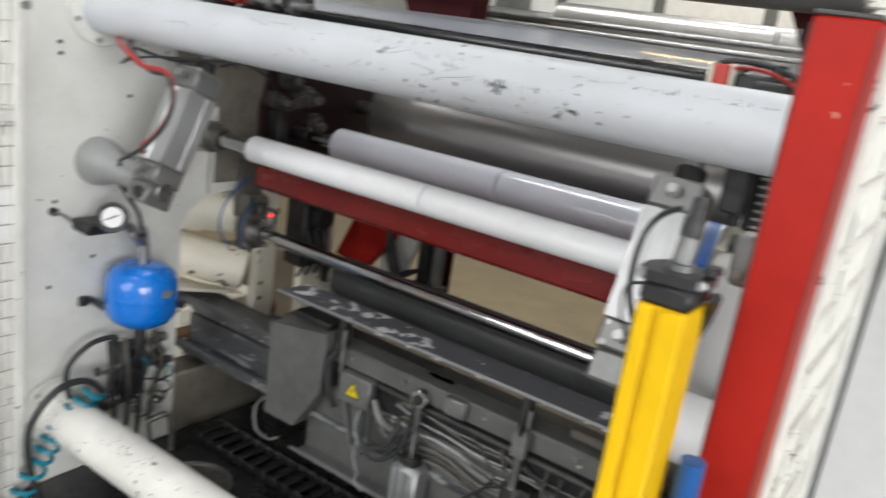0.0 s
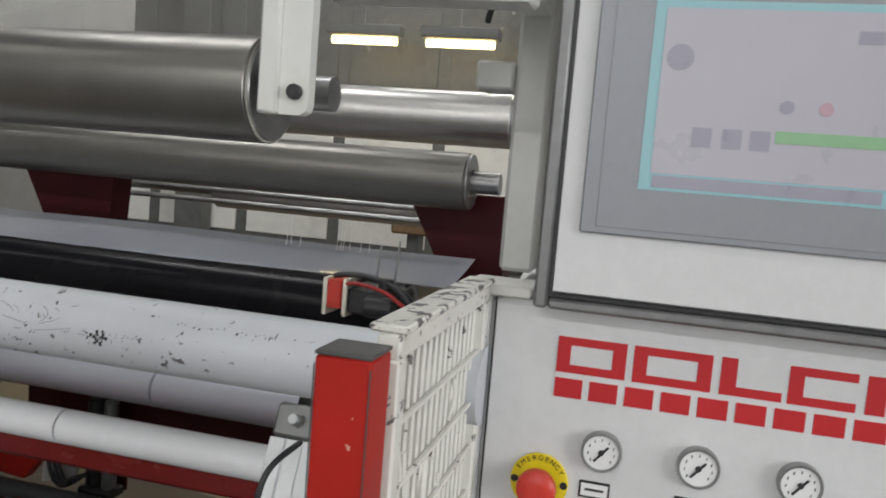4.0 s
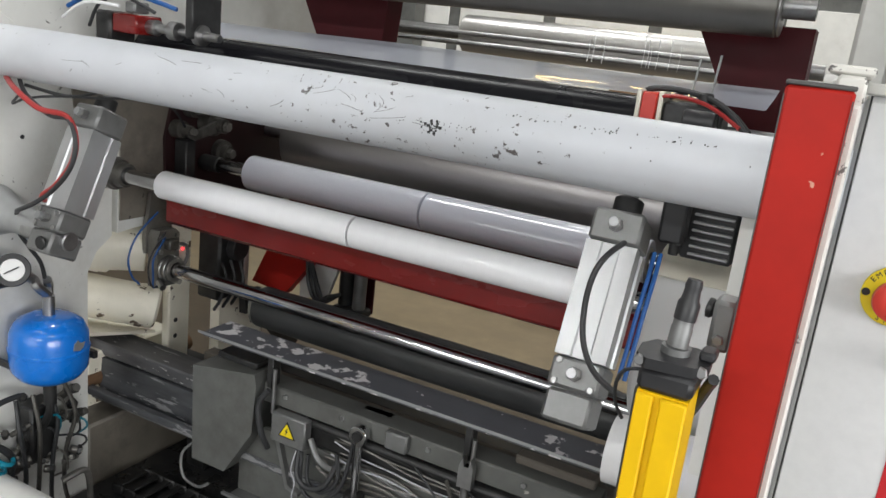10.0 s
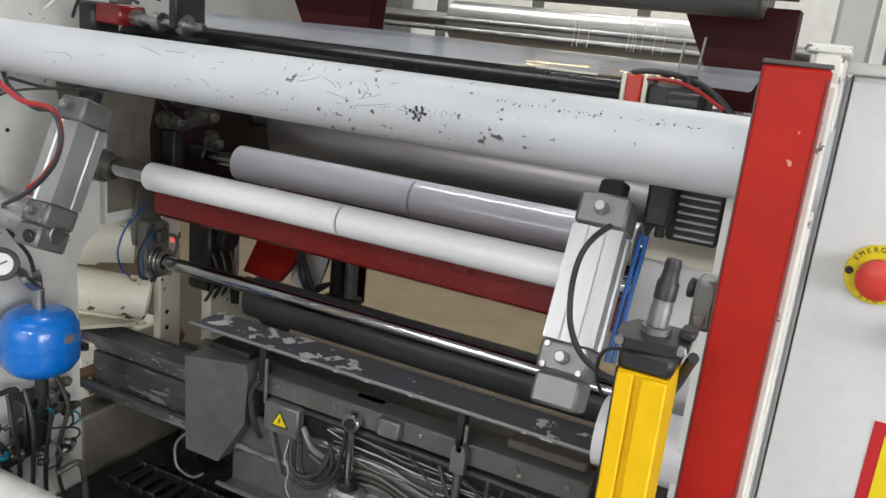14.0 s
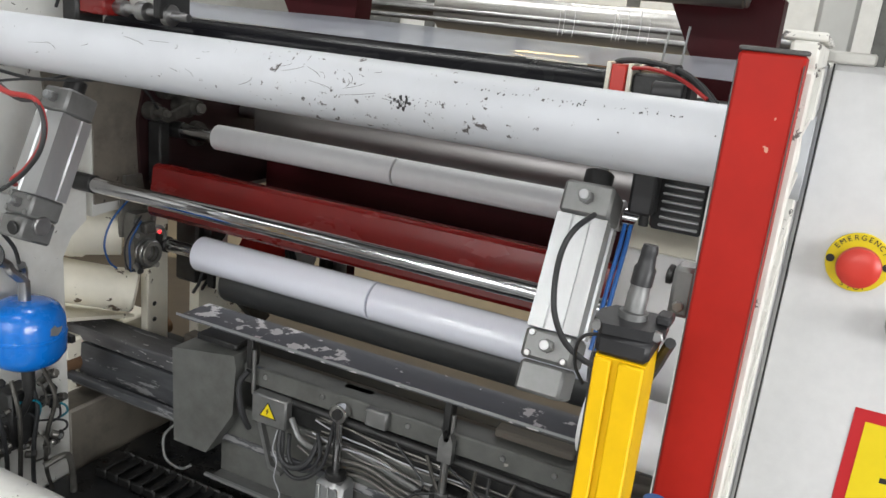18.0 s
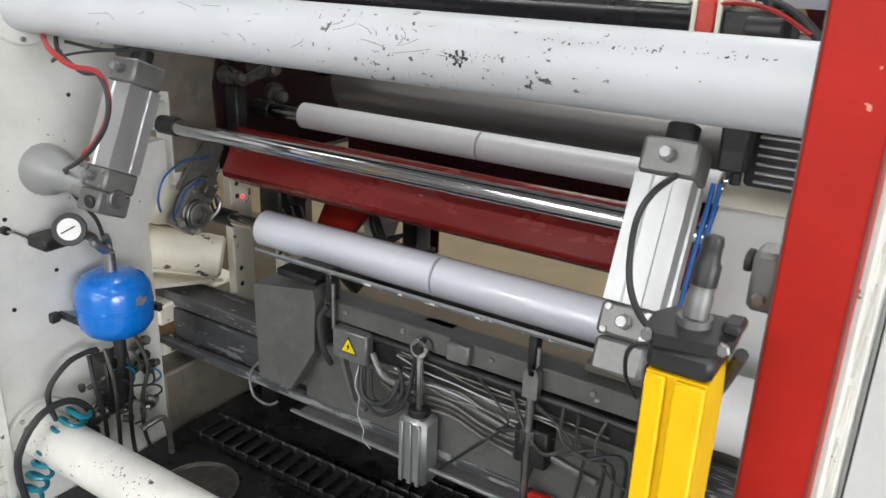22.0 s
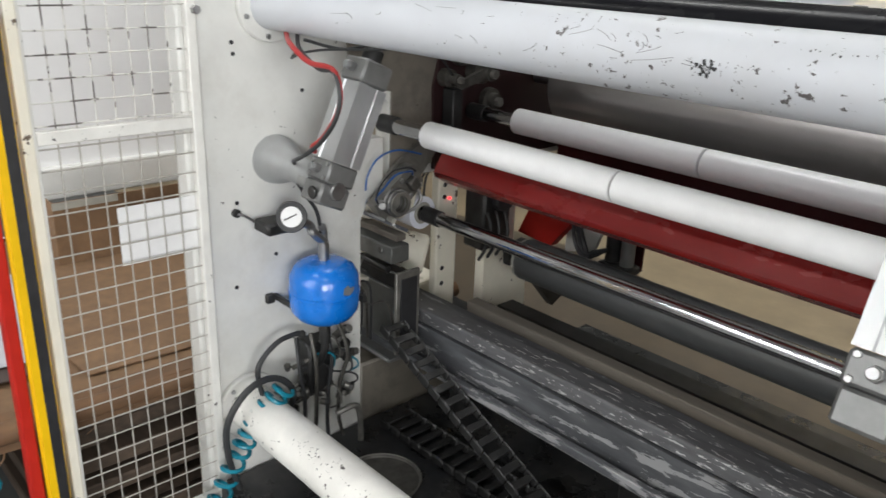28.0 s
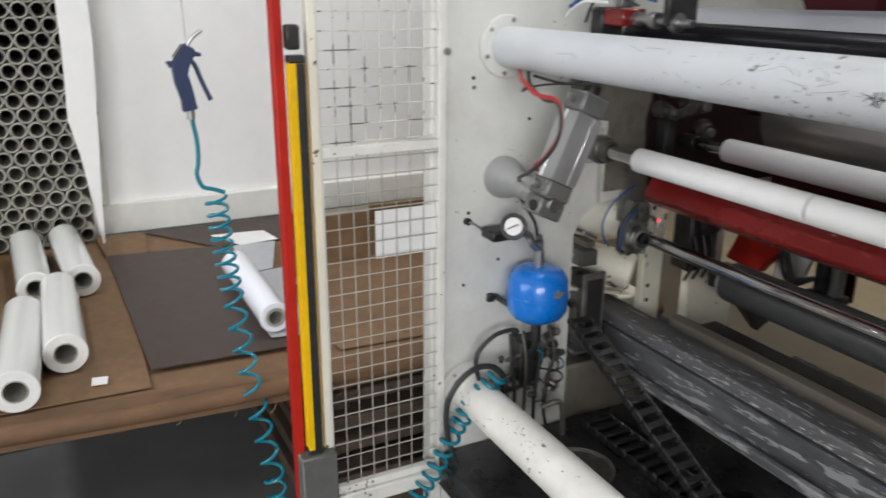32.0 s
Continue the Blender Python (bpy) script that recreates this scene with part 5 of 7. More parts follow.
# yellow warning notice with a red border
nt = part("warning_notice", bx(B(), 0.012, 0.20, CF - 0.0012, CF, 0.82, 1.035, 0.0003), INK, cab, "yellow warning notice with a red border")
part("notice_face", bx(B(), 0.024, 0.188, CF - 0.0018, CF - 0.0012, 0.832, 1.022, 0), YELLOWP, nt)
for i in range(5):
    part("text_bar", bx(B(), 0.05, 0.16 - 0.02 * (i % 2), CF - 0.0022, CF - 0.0018, 0.99 - 0.03 * i, 0.996 - 0.03 * i, 0), BLACKINK, nt)
for i in range(2):
    part("text_bar", bx(B(), 0.04, 0.085, CF - 0.0006, CF, 1.052 + 0.008 * i, 1.0545 + 0.008 * i, 0), BLACKINK, cab)

# operator console box
con = thing("operator_console", "light grey console box with a touch screen and switches", "operator console", (0.22, 0.1, 1.374))
part("box", bx(B(), -0.024, 0.60, 0.004, 0.22, 1.385, 1.82, 0.006), CABINET, con)
part("door", bx(B(), -0.021, 0.597, 0.0, 0.004, 1.389, 1.816, 0.001), CABINET, con)
g = part("gasket_frame", bx(B(), -0.038, -0.024, -0.004, 0.03, 1.372, 1.83, 0.003), ALU_END, con)
part("gasket_frame", bx(B(), -0.024, 0.612, -0.004, 0.03, 1.372, 1.383, 0.003), ALU_END, con)
part("gasket", bx(B(), -0.024, -0.0205, -0.002, 0.004, 1.384, 1.82, 0), BLACK, con)
part("gasket", bx(B(), -0.0205, 0.60, -0.002, 0.004, 1.384, 1.3875, 0), BLACK, con)
tp = part("touch_panel", bx(B(), 0.0, 0.325, -0.006, 0.0, 1.45, 1.713, 0.0015), BEZEL, con, "grey touch panel with a teal edged screen")
part("bezel_inset", bx(B(), 0.015, 0.31, -0.0068, -0.006, 1.457, 1.706, 0.0003), BEZEL, tp)
SCREEN_TEAL = mat("screen_teal", (0.26, 0.46, 0.50), 0.3, grain=0.01, stain=0, emit=0.16)
SCREEN_WHITE = mat("screen_pale", (0.42, 0.40, 0.455), 0.3, grain=0.02, scale=8, stain=0.06, stain_col=(0.4, 0.35, 0.4), emit=0.16)
SCREEN_GREEN = mat("screen_green", (0.24, 0.42, 0.24), 0.3, grain=0.02, stain=0, emit=0.16)
SCREEN_GREY = mat("screen_grey", (0.30, 0.29, 0.35), 0.3, grain=0.02, stain=0, emit=0.16)
SCREEN_PINK = mat("screen_pink", (0.46, 0.30, 0.35), 0.3, grain=0.02, stain=0, emit=0.16)
sc = part("screen", bx(B(), 0.050, 0.272, -0.0074, -0.0068, 1.495, 1.668, 0), SCREEN_TEAL, tp)
part("screen_page", bx(B(), 0.060, 0.263, -0.0080, -0.0074, 1.511, 1.661, 0), SCREEN_WHITE, sc)
part("status_bar", bx(B(), 0.062, 0.256, -0.0080, -0.0074, 1.498, 1.509, 0), SCREEN_GREY, sc)
for x in (0.093, 0.119, 0.143):
    part("soft_key", bx(B(), x, x + 0.017, -0.0085, -0.0080, 1.537, 1.555, 0), SCREEN_GREY, sc)
part("progress_bar", bx(B(), 0.164, 0.260, -0.0085, -0.0080, 1.545, 1.556, 0), SCREEN_GREEN, sc)
part("date_field", bx(B(), 0.222, 0.258, -0.0085, -0.0080, 1.634, 1.645, 0), SCREEN_GREY, sc)
part("round_icon", cy(B(), (0.076, -0.0080, 1.617), (0.076, -0.0085, 1.617), 0.012, n=24), SCREEN_GREY, sc)
part("red_icon", cy(B(), (0.203, -0.0080, 1.577), (0.203, -0.0085, 1.577), 0.006, n=16), SCREEN_PINK, sc)
part("icon", cy(B(), (0.171, -0.0080, 1.577), (0.171, -0.0085, 1.577), 0.006, n=16), SCREEN_GREY, sc)
part("maker_badge", bx(B(), 0.017, 0.044, -0.0072, -0.0066, 1.698, 1.704, 0), mat("teal_badge", (0.05, 0.38, 0.38), 0.4, grain=0, stain=0), tp)


def switch_plate(x, z, col=None, kind="button"):
    p = part("switch_plate", bx(B(), x - 0.0165, x + 0.0165, -0.002, 0.0, z - 0.02, z + 0.032, 0.001), BLACK, con)
    part("legend", bx(B(), x - 0.0145, x + 0.0145, -0.0026, -0.002, z + 0.016, z + 0.030, 0), PAPER, p)
    for k in range(2):
        part("text_bar", bx(B(), x - 0.010, x + 0.010, -0.0030, -0.0026, z + 0.0195 + 0.005 * k, z + 0.0215 + 0.005 * k, 0), BLACKINK, p)
    part("ring", lathe(B(), (x, -0.002, z), (0, -1, 0), [(0, 0.0155), (0.004, 0.0155), (0.006, 0.0135)], 28), STEEL if kind == "button" else BLACK, p)
    if kind == "button":
        part("lens", lathe(B(), (x, -0.008, z), (0, -1, 0), [(0, 0.0125), (0.006, 0.0125), (0.008, 0.010)], 28), col, p)
    else:
        part("selector", lathe(B(), (x, -0.002, z), (0, -1, 0), [(0, 0.0145), (0.010, 0.0135), (0.014, 0.012)], 28), BLACK, p)
        part("grip", bx(B(), x - 0.0035, x + 0.0035, -0.026, -0.014, z - 0.012, z + 0.012, 0.001), BLACK, p)
        part("pointer", bx(B(), x + 0.0008, x + 0.0022, -0.0275, -0.026, z, z + 0.011, 0), PAPER, p)
    return p


switch_plate(0.374, 1.618, REDPLASTIC)
switch_plate(0.441, 1.618, PAPER)
switch_plate(0.373, 1.548, None, "sel")
switch_plate(0.439, 1.549, None, "sel")
kp = part("key_switch_plate", bx(B(), 0.359, 0.390, -0.002, 0.0, 1.676, 1.722, 0.001), BLACK, con)
part("legend", bx(B(), 0.361, 0.388, -0.0026, -0.002, 1.707, 1.720, 0), PAPER, kp)
part("barrel", lathe(B(), (0.375, -0.002, 1.692), (0, -1, 0), [(0, 0.0155), (0.012, 0.0145), (0.018, 0.010)], 24), BLACK, kp)
part("key", bx(B(), 0.376, 0.400, -0.034, -0.020, 1.694, 1.704, 0.002, pose(0, 0, 0, 0, -25, 0)), DARKSTEEL, kp)
part("key_tag", bx(B(), 0.366, 0.374, -0.006, -0.003, 1.652, 1.678, 0.001, pose(0, 0, 0, 0, 20, 0)), STEEL, kp)
for k in range(2):
    part("tape_label", bx(B(), 0.40, 0.50, -0.0006, 0.0, 1.672 + 0.026 * k, 1.696 + 0.026 * k, 0), PAPER, con)
estop(0.403, 0.0, 1.487, "emergency_stop", con)

# ---- guard beside the cabinet ----
post = thing("guard_post", "red painted square guard post with a black cap", "guard post", (-0.114, -0.289, 0.0))
part("post", bx(B(), -0.131, -0.0925, -0.313, -0.274, 0.0, 1.3755, 0.002), RED, post)
for x0 in (-0.1313, -0.0934):
    part("edge_wear", bx(B(), x0, x0 + 0.0008, -0.3136, -0.3128, 0.0, 1.370, 0), EDGE_GREY, post)
part("cap", bx(B(), -0.1313, -0.0922, -0.3133, -0.2737, 1.3755, 1.3785, 0.0008), EDGE_GREY, post)


def mesh_guard(name, label, x, y0, y1, z0, z1, pitch_y, pitch_z, r, bars, material, wire, worn=9.0, group=""):
    """Welded wire panel in the plane of constant x, in a flat bar frame."""
    t = thing(name, label, "guard fence", (x, (y0 + y1) / 2, z0), group)
    w = 0.018
    part("frame_bar", bx(B(), x - 0.009, x + 0.009, y0, y1, z1 - w, z1, 0.002), material, t)
    part("frame_bar", bx(B(), x - 0.009, x + 0.009, y0, y1, z0, z0 + w, 0.002), material, t)
    part("frame_bar", bx(B(), x - 0.009, x + 0.009, y0, y0 + w, z0 + w, z1 - w, 0.002), material, t)
    part("frame_bar", bx(B(), x - 0.009, x + 0.009, y1 - w, y1, z0 + w, z1 - w, 0.002), material, t)
    for z in bars:
        part("frame_bar", bx(B(), x - 0.008, x + 0.008, y0 + w, y1 - w, z - 0.011, z + 0.011, 0.002), material, t)
    n = int((y1 - y0 - 2 * w) / pitch_y)
    for i in range(1, n + 1):
        y = y0 + w + i * (y1 - y0 - 2 * w) / (n + 1)
        part("wire", cy(B(), (x, y, z0 + w), (x, y, min(worn, z1 - w)), r, n=6), wire, t)
        if worn < z1:
            part("wire", cy(B(), (x, y, worn), (x, y, z1 - w), r, n=6), WIRE_OLD, t)
    n = int((z1 - z0 - 2 * w) / pitch_z)
    for i in range(1, n + 1):
        z = z0 + w + i * (z1 - z0 - 2 * w) / (n + 1)
        part("wire", cy(B(), (x + r * 1.5, y0 + w, z), (x + r * 1.5, y1 - w, z), r, n=6), wire if z < worn else WIRE_OLD, t)
    return t


mesh_guard("mesh_guard", "white wire mesh guard with chipped paint beside the cabinet", -0.0965, -0.27, 0.034, 0.1, 1.385, 0.0185, 0.050, 0.0027, [], GUARD_PAINT, GUARD_PAINT)

random.seed(33)
gd_ = bpy.data.objects["mesh_guard"]
for i in range(34):
    # paint runs and bent strands bridging the wires
    y0_, z0_ = random.uniform(-0.24, 0.015), random.uniform(0.62, 1.34)
    L = random.uniform(0.02, 0.07)
    part("paint_run", hose(B(), [(-0.0945, y0_, z0_), (-0.093, y0_ + random.uniform(-0.006, 0.006), z0_ - L / 2), (-0.0945, y0_ + random.uniform(-0.012, 0.012), z0_ - L)], random.uniform(0.0022, 0.0036), n=6, steps=3), GUARD_PAINT, gd_)
part("top_bar", bx(B(), -0.112, -0.084, -0.268, 0.034, 1.3852, 1.391, 0.0015), GUARD_TOP, bpy.data.objects["mesh_guard"], "flat top bar with badly chipped white paint")

# ---- light curtains ----


def curtain(x, y, z0, z1, turn, depth=1.0, group="light curtain pair"):
    """Yellow housing whose grooved window side faces local -y."""
    t = thing("light_curtain", "yellow safety light curtain bar with black end caps", "light curtain", (x, y, z0), group)
    m = Matrix.Translation((x, y, 0)) @ pose(0, 0, 0, 0, 0, turn) @ Matrix.Diagonal((1, depth, 1, 1))
    o = [(-0.0145, -0.019), (-0.005, -0.019), (-0.0035, -0.013), (0.0035, -0.013), (0.005, -0.019), (0.0145, -0.019), (0.0145, 0.019), (-0.0145, 0.019)]
    b = prism(B(), o, z0 + 0.012, z1 - 0.014, "z")
    bmesh.ops.transform(b, matrix=m, verts=b.verts)
    part("housing", b, YELLOW, t)
    if turn == 180:
        for x0, x1, d in ((-0.0145, 0.0005, 0.0042), (0.0045, 0.0145, 0.003)):
            b = bx(B(), x0, x1, 0.0192, 0.0192 + d, z0 + 0.012, z1 - 0.0145, 0.0012)
            bmesh.ops.transform(b, matrix=m, verts=b.verts)
            part("front_rail", b, YELLOW, t)
    b = bx(B(), 0.0147, 0.0165, -0.004, 0.0172, z0 + 0.012, z1 - 0.014, 0.0005)
    bmesh.ops.transform(b, matrix=m, verts=b.verts)
    part("window", b, BLACK, t)
    for a, c in ((z0, z0 + 0.012), (z1 - 0.014, z1)):
        b = bx(B(), -0.0155, 0.016, -0.020, 0.020, a, c, 0.003)
        bmesh.ops.transform(b, matrix=m, verts=b.verts)
        part("end_cap", b, BLACK, t)
    return t


lcr = curtain(-0.1515, -0.389, 0.40, 1.213, 180)
part("mount_bracket", prism(B(), [(-0.171, -0.404), (-0.164, -0.411), (-0.138, -0.407), (-0.131, -0.397), (-0.132, -0.378), (-0.142, -0.372), (-0.166, -0.374), (-0.172, -0.387)], 1.2132, 1.2195, "z"), BLACK, lcr)
part("bracket_arm", bx(B(), -0.1385, -0.1295, -0.394, -0.379, 1.2196, 1.2255, 0.0015), BLACK, lcr)
for x, y in ((-0.168, -0.4065), (-0.1345, -0.4015)):
    part("screw", bolt(B(), (x, y, 1.2165), (0, -1, 0), 0.0036, 0.003), STEEL, lcr)
part("washer", cy(B(), (-0.152, -0.389, 1.2195), (-0.152, -0.389, 1.2235), 0.0085, n=20), ALU_END, lcr)
pl = part("plug_nut", lathe(B(), (-0.152, -0.389, 1.2235), (0.06, 0.1, 1), [(0, 0.0062), (0.011, 0.0062), (0.012, 0.0058), (0.016, 0.0058)], 18), ALU_END, lcr)
part("plug", lathe(B(), (-0.151, -0.3875, 1.2395), (0.06, 0.1, 1), [(0, 0.0064), (0.010, 0.0064), (0.012, 0.0052), (0.018, 0.0046), (0.020, 0.0050), (0.024, 0.0042)], 18), BLACK, pl)
for k in range(4):
    part("embossed_mark", bx(B(), -0.1665 + 0.0165 + 0.0015, -0.1665 + 0.0265, -0.4118, -0.4108, 1.172 - 0.016 * k, 1.183 - 0.016 * k, 0.0003), YELLOW, lcr)
part("sensor_wire", hose(B(), [(-0.168, -0.40, 1.208), (-0.176, -0.40, 1.205), (-0.181, -0.395, 1.195), (-0.181, -0.39, 1.18), (-0.176, -0.385, 1.168)], 0.0012, n=6), RUBBER, lcr)
knob = thing("post_knob", "grey steel clamp block bolted to the guard post", "clamp", (-0.145, -0.29, 1.21))
part("block", bx(B(), -0.146, -0.1305, -0.302, -0.278, 1.196, 1.232, 0.003), ALU_END, knob)
part("grip", lathe(B(), (-0.146, -0.29, 1.222), (-1, 0, 0.1), [(0, 0.005), (0.002, 0.007), (0.005, 0.007), (0.006, 0.004)], 12), DARKSTEEL, knob)
part("bolt", bolt(B(), (-0.139, -0.302, 1.205), (0, -1, 0), 0.004, 0.004), STEEL, knob)
solo("sensor_cable", hose(B(), [(-0.129, -0.385, 1.208), (-0.135, -0.37, 1.19), (-0.15, -0.36, 1.14), (-0.15, -0.35, 1.05), (-0.14, -0.33, 0.9)], 0.0035), RUBBER, "black sensor cable behind the light curtain", "cable")
solo("blue_pipe", cy(B(), (-0.121, -0.375, 0.0), (-0.121, -0.375, 1.10), 0.008, n=18), HOSE_BLUE, "blue plastic conduit behind the light curtain", "conduit")

curtain(-1.402, -0.4335, 0.43, 1.275, 0, 0.80)
lp_ = thing("guard_post", "red painted guard post beside the light curtain", "guard post", (-1.42, -0.46, 0.0))
part("post", bx(B(), -1.44, -1.41, -0.472, -0.452, 0.0, 1.62, 0.003), RED, lp_)
part("foot_box", bx(B(), -1.435, -1.375, -0.47, -0.39, 0.0, 0.43, 0.004), GREY, lp_, "grey foot box")
part("sensor", bx(B(), -1.42, -1.39, -0.45, -0.425, 1.285, 1.33, 0.004), BLACK, lp_)
fence = mesh_guard("mesh_fence", "white wire mesh fence beside the winder", -1.412, -0.405, -0.115, 0.30, 1.62, 0.036, 0.036, 0.00135, [1.085], WHITE_OLD, FENCE_WIRE, 1.085)
part("side_bar", bx(B(), -1.425, -1.40, -0.409, -0.392, 0.30, 1.62, 0.002), CREAM, fence)
part("bottom_rail", bx(B(), -1.428, -1.394, -0.40, -0.118, 0.262, 0.299, 0.003), WHITE_OLD, fence)
part("hinge_bolt", bolt(B(), (-1.403, -0.118, 1.273), (1, 0, 0), 0.008, 0.01), STEEL, fence)
solo("paper_sheet", bx(B(), -1.424, -1.4225, -0.272, -0.113, 0.845, 0.95, 0), PAPER, "white paper sheet fixed behind the fence", "paper sheet")

# ---- packing table ----
tab = thing("packing_table", "large low packing table covered with worn cardboard", "table", (-2.1, -0.5, 0.0))
part("tabletop", prism(B(), [(-2.80, -1.6), (-1.60, -1.6), (-1.515, -0.45), (-1.515, 0.62), (-2.80, 0.62)], 0.515, 0.556, "z"), CARDBOARD, tab)
part("edge_cover", prism(B(), [(-1.64, -1.6), (-1.592, -1.6), (-1.55, -1.04), (-1.528, -0.75), (-1.507, -0.45), (-1.507, 0.62), (-1.55, 0.62), (-1.56, -0.45)], 0.508, 0.5595, "z"), CARD_EDGE, tab, "torn brown cardboard edge")
for x, y in [(-2.15, -1.5), (-2.15, 0.5), (-2.7, -1.5), (-2.7, 0.5)]:
    part("leg", bx(B(), x - 0.03, x + 0.03, y - 0.03, y + 0.03, 0.0, 0.515, 0.004), DARKSTEEL, tab)
part("stretcher", bx(B(), -2.17, -2.13, -1.47, 0.47, 0.18, 0.24, 0.004), DARKSTEEL, tab)
part("back_panel", bx(B(), -2.62, -2.61, -1.45, 0.45, 0.03, 0.50, 0.003), GREY_PANEL, tab, "grey sheet steel panel under the tabletop")
part("carton_flap", bx(B(), -2.95, -1.60, -1.135, -1.125, 0.556, 0.66, 0.002, pose(0, 0, 0, 14, 0, 3)), CARDBOARD, tab, "folded cardboard flap along the table")
random.seed(8)
EDGE_LINE = [(-1.597, -1.6), (-1.557, -1.04), (-1.534, -0.75), (-1.514, -0.45), (-1.514, -0.1), (-1.514, 0.62)]
part("rounded_lip", hose(B(), [(x, y, 0.5405 + 0.004 * math.sin(9 * y)) for x, y in EDGE_LINE], 0.021, n=14, steps=8), CARD_EDGE, tab, "rounded worn cardboard lip")
for k in range(9):
    # frayed paper shreds hanging from the table edge
    fy = -1.30 + 0.12 * k + random.uniform(-0.03, 0.03)
    fx = -1.497 - (max(0.0, -0.45 - fy)) * 0.074
    L = random.uniform(0.008, 0.03)
    part("frayed_shred", hose(B(), [(fx - 0.016, fy, 0.514), (fx - 0.012, fy + random.uniform(-0.01, 0.01), 0.512 - L / 2), (fx - 0.014, fy + random.uniform(-0.02, 0.02), 0.512 - L)], random.uniform(0.0006, 0.0016), n=5, steps=3), CARDBOARD, tab)
cards = [([(-2.77, -1.55), (-1.63, -1.55), (-1.60, -0.735), (-2.55, -0.71)], 0.560, CARDBOARD, "large brown cardboard sheet on the packing table"),
         ([(-2.80, -0.764), (-2.80, -0.603), (-2.569, -0.618), (-2.52, -0.744)], 0.5634, CARDBOARD, "small brown cardboard offcut on the table"),
         ([(-2.565, -0.744), (-2.516, -0.394), (-1.655, -0.36), (-1.672, -0.725)], 0.567, CARD_DARK, "dark brown board lying on the packing table"),
         ([(-2.80, -0.60), (-2.53, -0.40), (-2.52, 0.25), (-2.80, 0.25)], 0.560, CARD_DARK, "dark stained board at the back of the table"),
         ([(-2.50, -0.36), (-2.47, 0.10), (-1.58, 0.12), (-1.60, -0.30)], 0.560, CARDBOARD, "flat brown cardboard sheet on the packing table"),
         ([(-2.485, -0.36), (-2.48, -0.22), (-2.214, -0.30), (-2.199, -0.40)], 0.571, PAPER_GREY, "grey card offcut on the packing table"),
         ([(-2.19, -0.40), (-2.21, -0.24), (-2.05, -0.27), (-2.03, -0.42)], 0.5715, PAPER_GREY, "grey card offcut on the packing table"),
         ([(-2.037, -0.422), (-2.041, -0.28), (-1.70, -0.365), (-1.715, -0.437), (-1.851, -0.44)], 0.573, PAPER_GREY, "crumpled white paper sheet on the table"),
         ([(-2.66, -0.40), (-2.64, -0.22), (-2.52, -0.20), (-2.50, -0.33)], 0.5645, PAPER, "white paper scrap on the packing table"),
         ([(-1.685, -0.848), (-1.678, -0.815), (-1.645, -0.82), (-1.65, -0.852)], 0.5675, PAPER, "small white paper scrap on the cardboard")]
for pts, z, mt, lab in cards:
    solo("cardboard_sheet" if mt in (CARDBOARD, CARD_DARK) else "paper_scrap", prism(B(), pts, z, z + 0.0028, "z"), mt, lab, "cardboard" if mt in (CARDBOARD, CARD_DARK) else "paper", "sheets on the table")
pallet = thing("board_stack", "stack of dark brown timber boards under the table", "boards", (-1.9, 0.08, 0.0))
random.seed(12)
for k, z in enumerate((0.02, 0.085, 0.155, 0.215, 0.285, 0.345, 0.405)):
    dx = random.uniform(-0.03, 0.02)
    part("board", bx(B(), -2.35 + dx, -1.585 + dx, -0.37 + random.uniform(-0.02, 0.02), 0.56, z, z + 0.034, 0.004), BOARD_DARK, pallet)
    for y in (-0.30, 0.08, 0.46):
        part("spacer", bx(B(), -2.2, -1.63, y - 0.03, y + 0.03, z + 0.0342, z + 0.0342 + (0.065, 0.07, 0.06, 0.07, 0.06, 0.06, 0.06)[k] - 0.0346, 0.002), BOARD_DARK, pallet)
part("bottom_runner", bx(B(), -2.3, -1.62, -0.34, 0.5, 0.0055, 0.0198, 0.002), BOARD_DARK, pallet)
box_ = thing("carton", "open brown cardboard carton on the table", "carton", (-2.4, 0.1, 0.563))
part("front", bx(B(), -2.226, -2.22, -0.15, 0.02, 0.563, 0.735, 0.001), CARDBOARD, box_)
part("front", bx(B(), -2.232, -2.227, 0.022, 0.45, 0.563, 0.68, 0.001), CARDBOARD, box_)
part("side", bx(B(), -2.40, -2.227, -0.15, -0.144, 0.563, 0.735, 0.001), CARDBOARD, box_)
part("back", bx(B(), -2.406, -2.40, -0.15, 0.45, 0.563, 0.68, 0.001), CARDBOARD, box_)
part("tape", bx(B(), -2.2199, -2.219, -0.15, 0.02, 0.715, 0.735, 0), CORECARD, box_)

# finished film rolls on the table


def film_roll(name, label, m, group):
    """A wound roll along local x, its middle at the origin; core open at both ends."""
    t = thing(name, label, "film roll", (0, 0, 0), group)
    part("winding", pipe(B(), (-0.2245, 0, 0), (0.2245, 0, 0), 0.047, 0.0255, 40), FILM_WHITE, t)
    part("core", pipe(B(), (-0.2255, 0, 0), (0.2255, 0, 0), 0.0254, 0.0225, 32), CORECARD, t)
    t.matrix_basis = m
    return t


r0 = film_roll("table_roll", "white stretch film roll lying on the packing table", pose(-1.825, -0.985, 0.610, 0, 0, -2), "rolls on the table")
copy_thing(r0, pose(-1.965, -0.893, 0.614, 0, 0, 0))
copy_thing(r0, pose(-2.44, -0.96, 0.612, 0, 0, 3))
copy_thing(r0, pose(-2.45, -0.845, 0.614, 0, 0, 4))

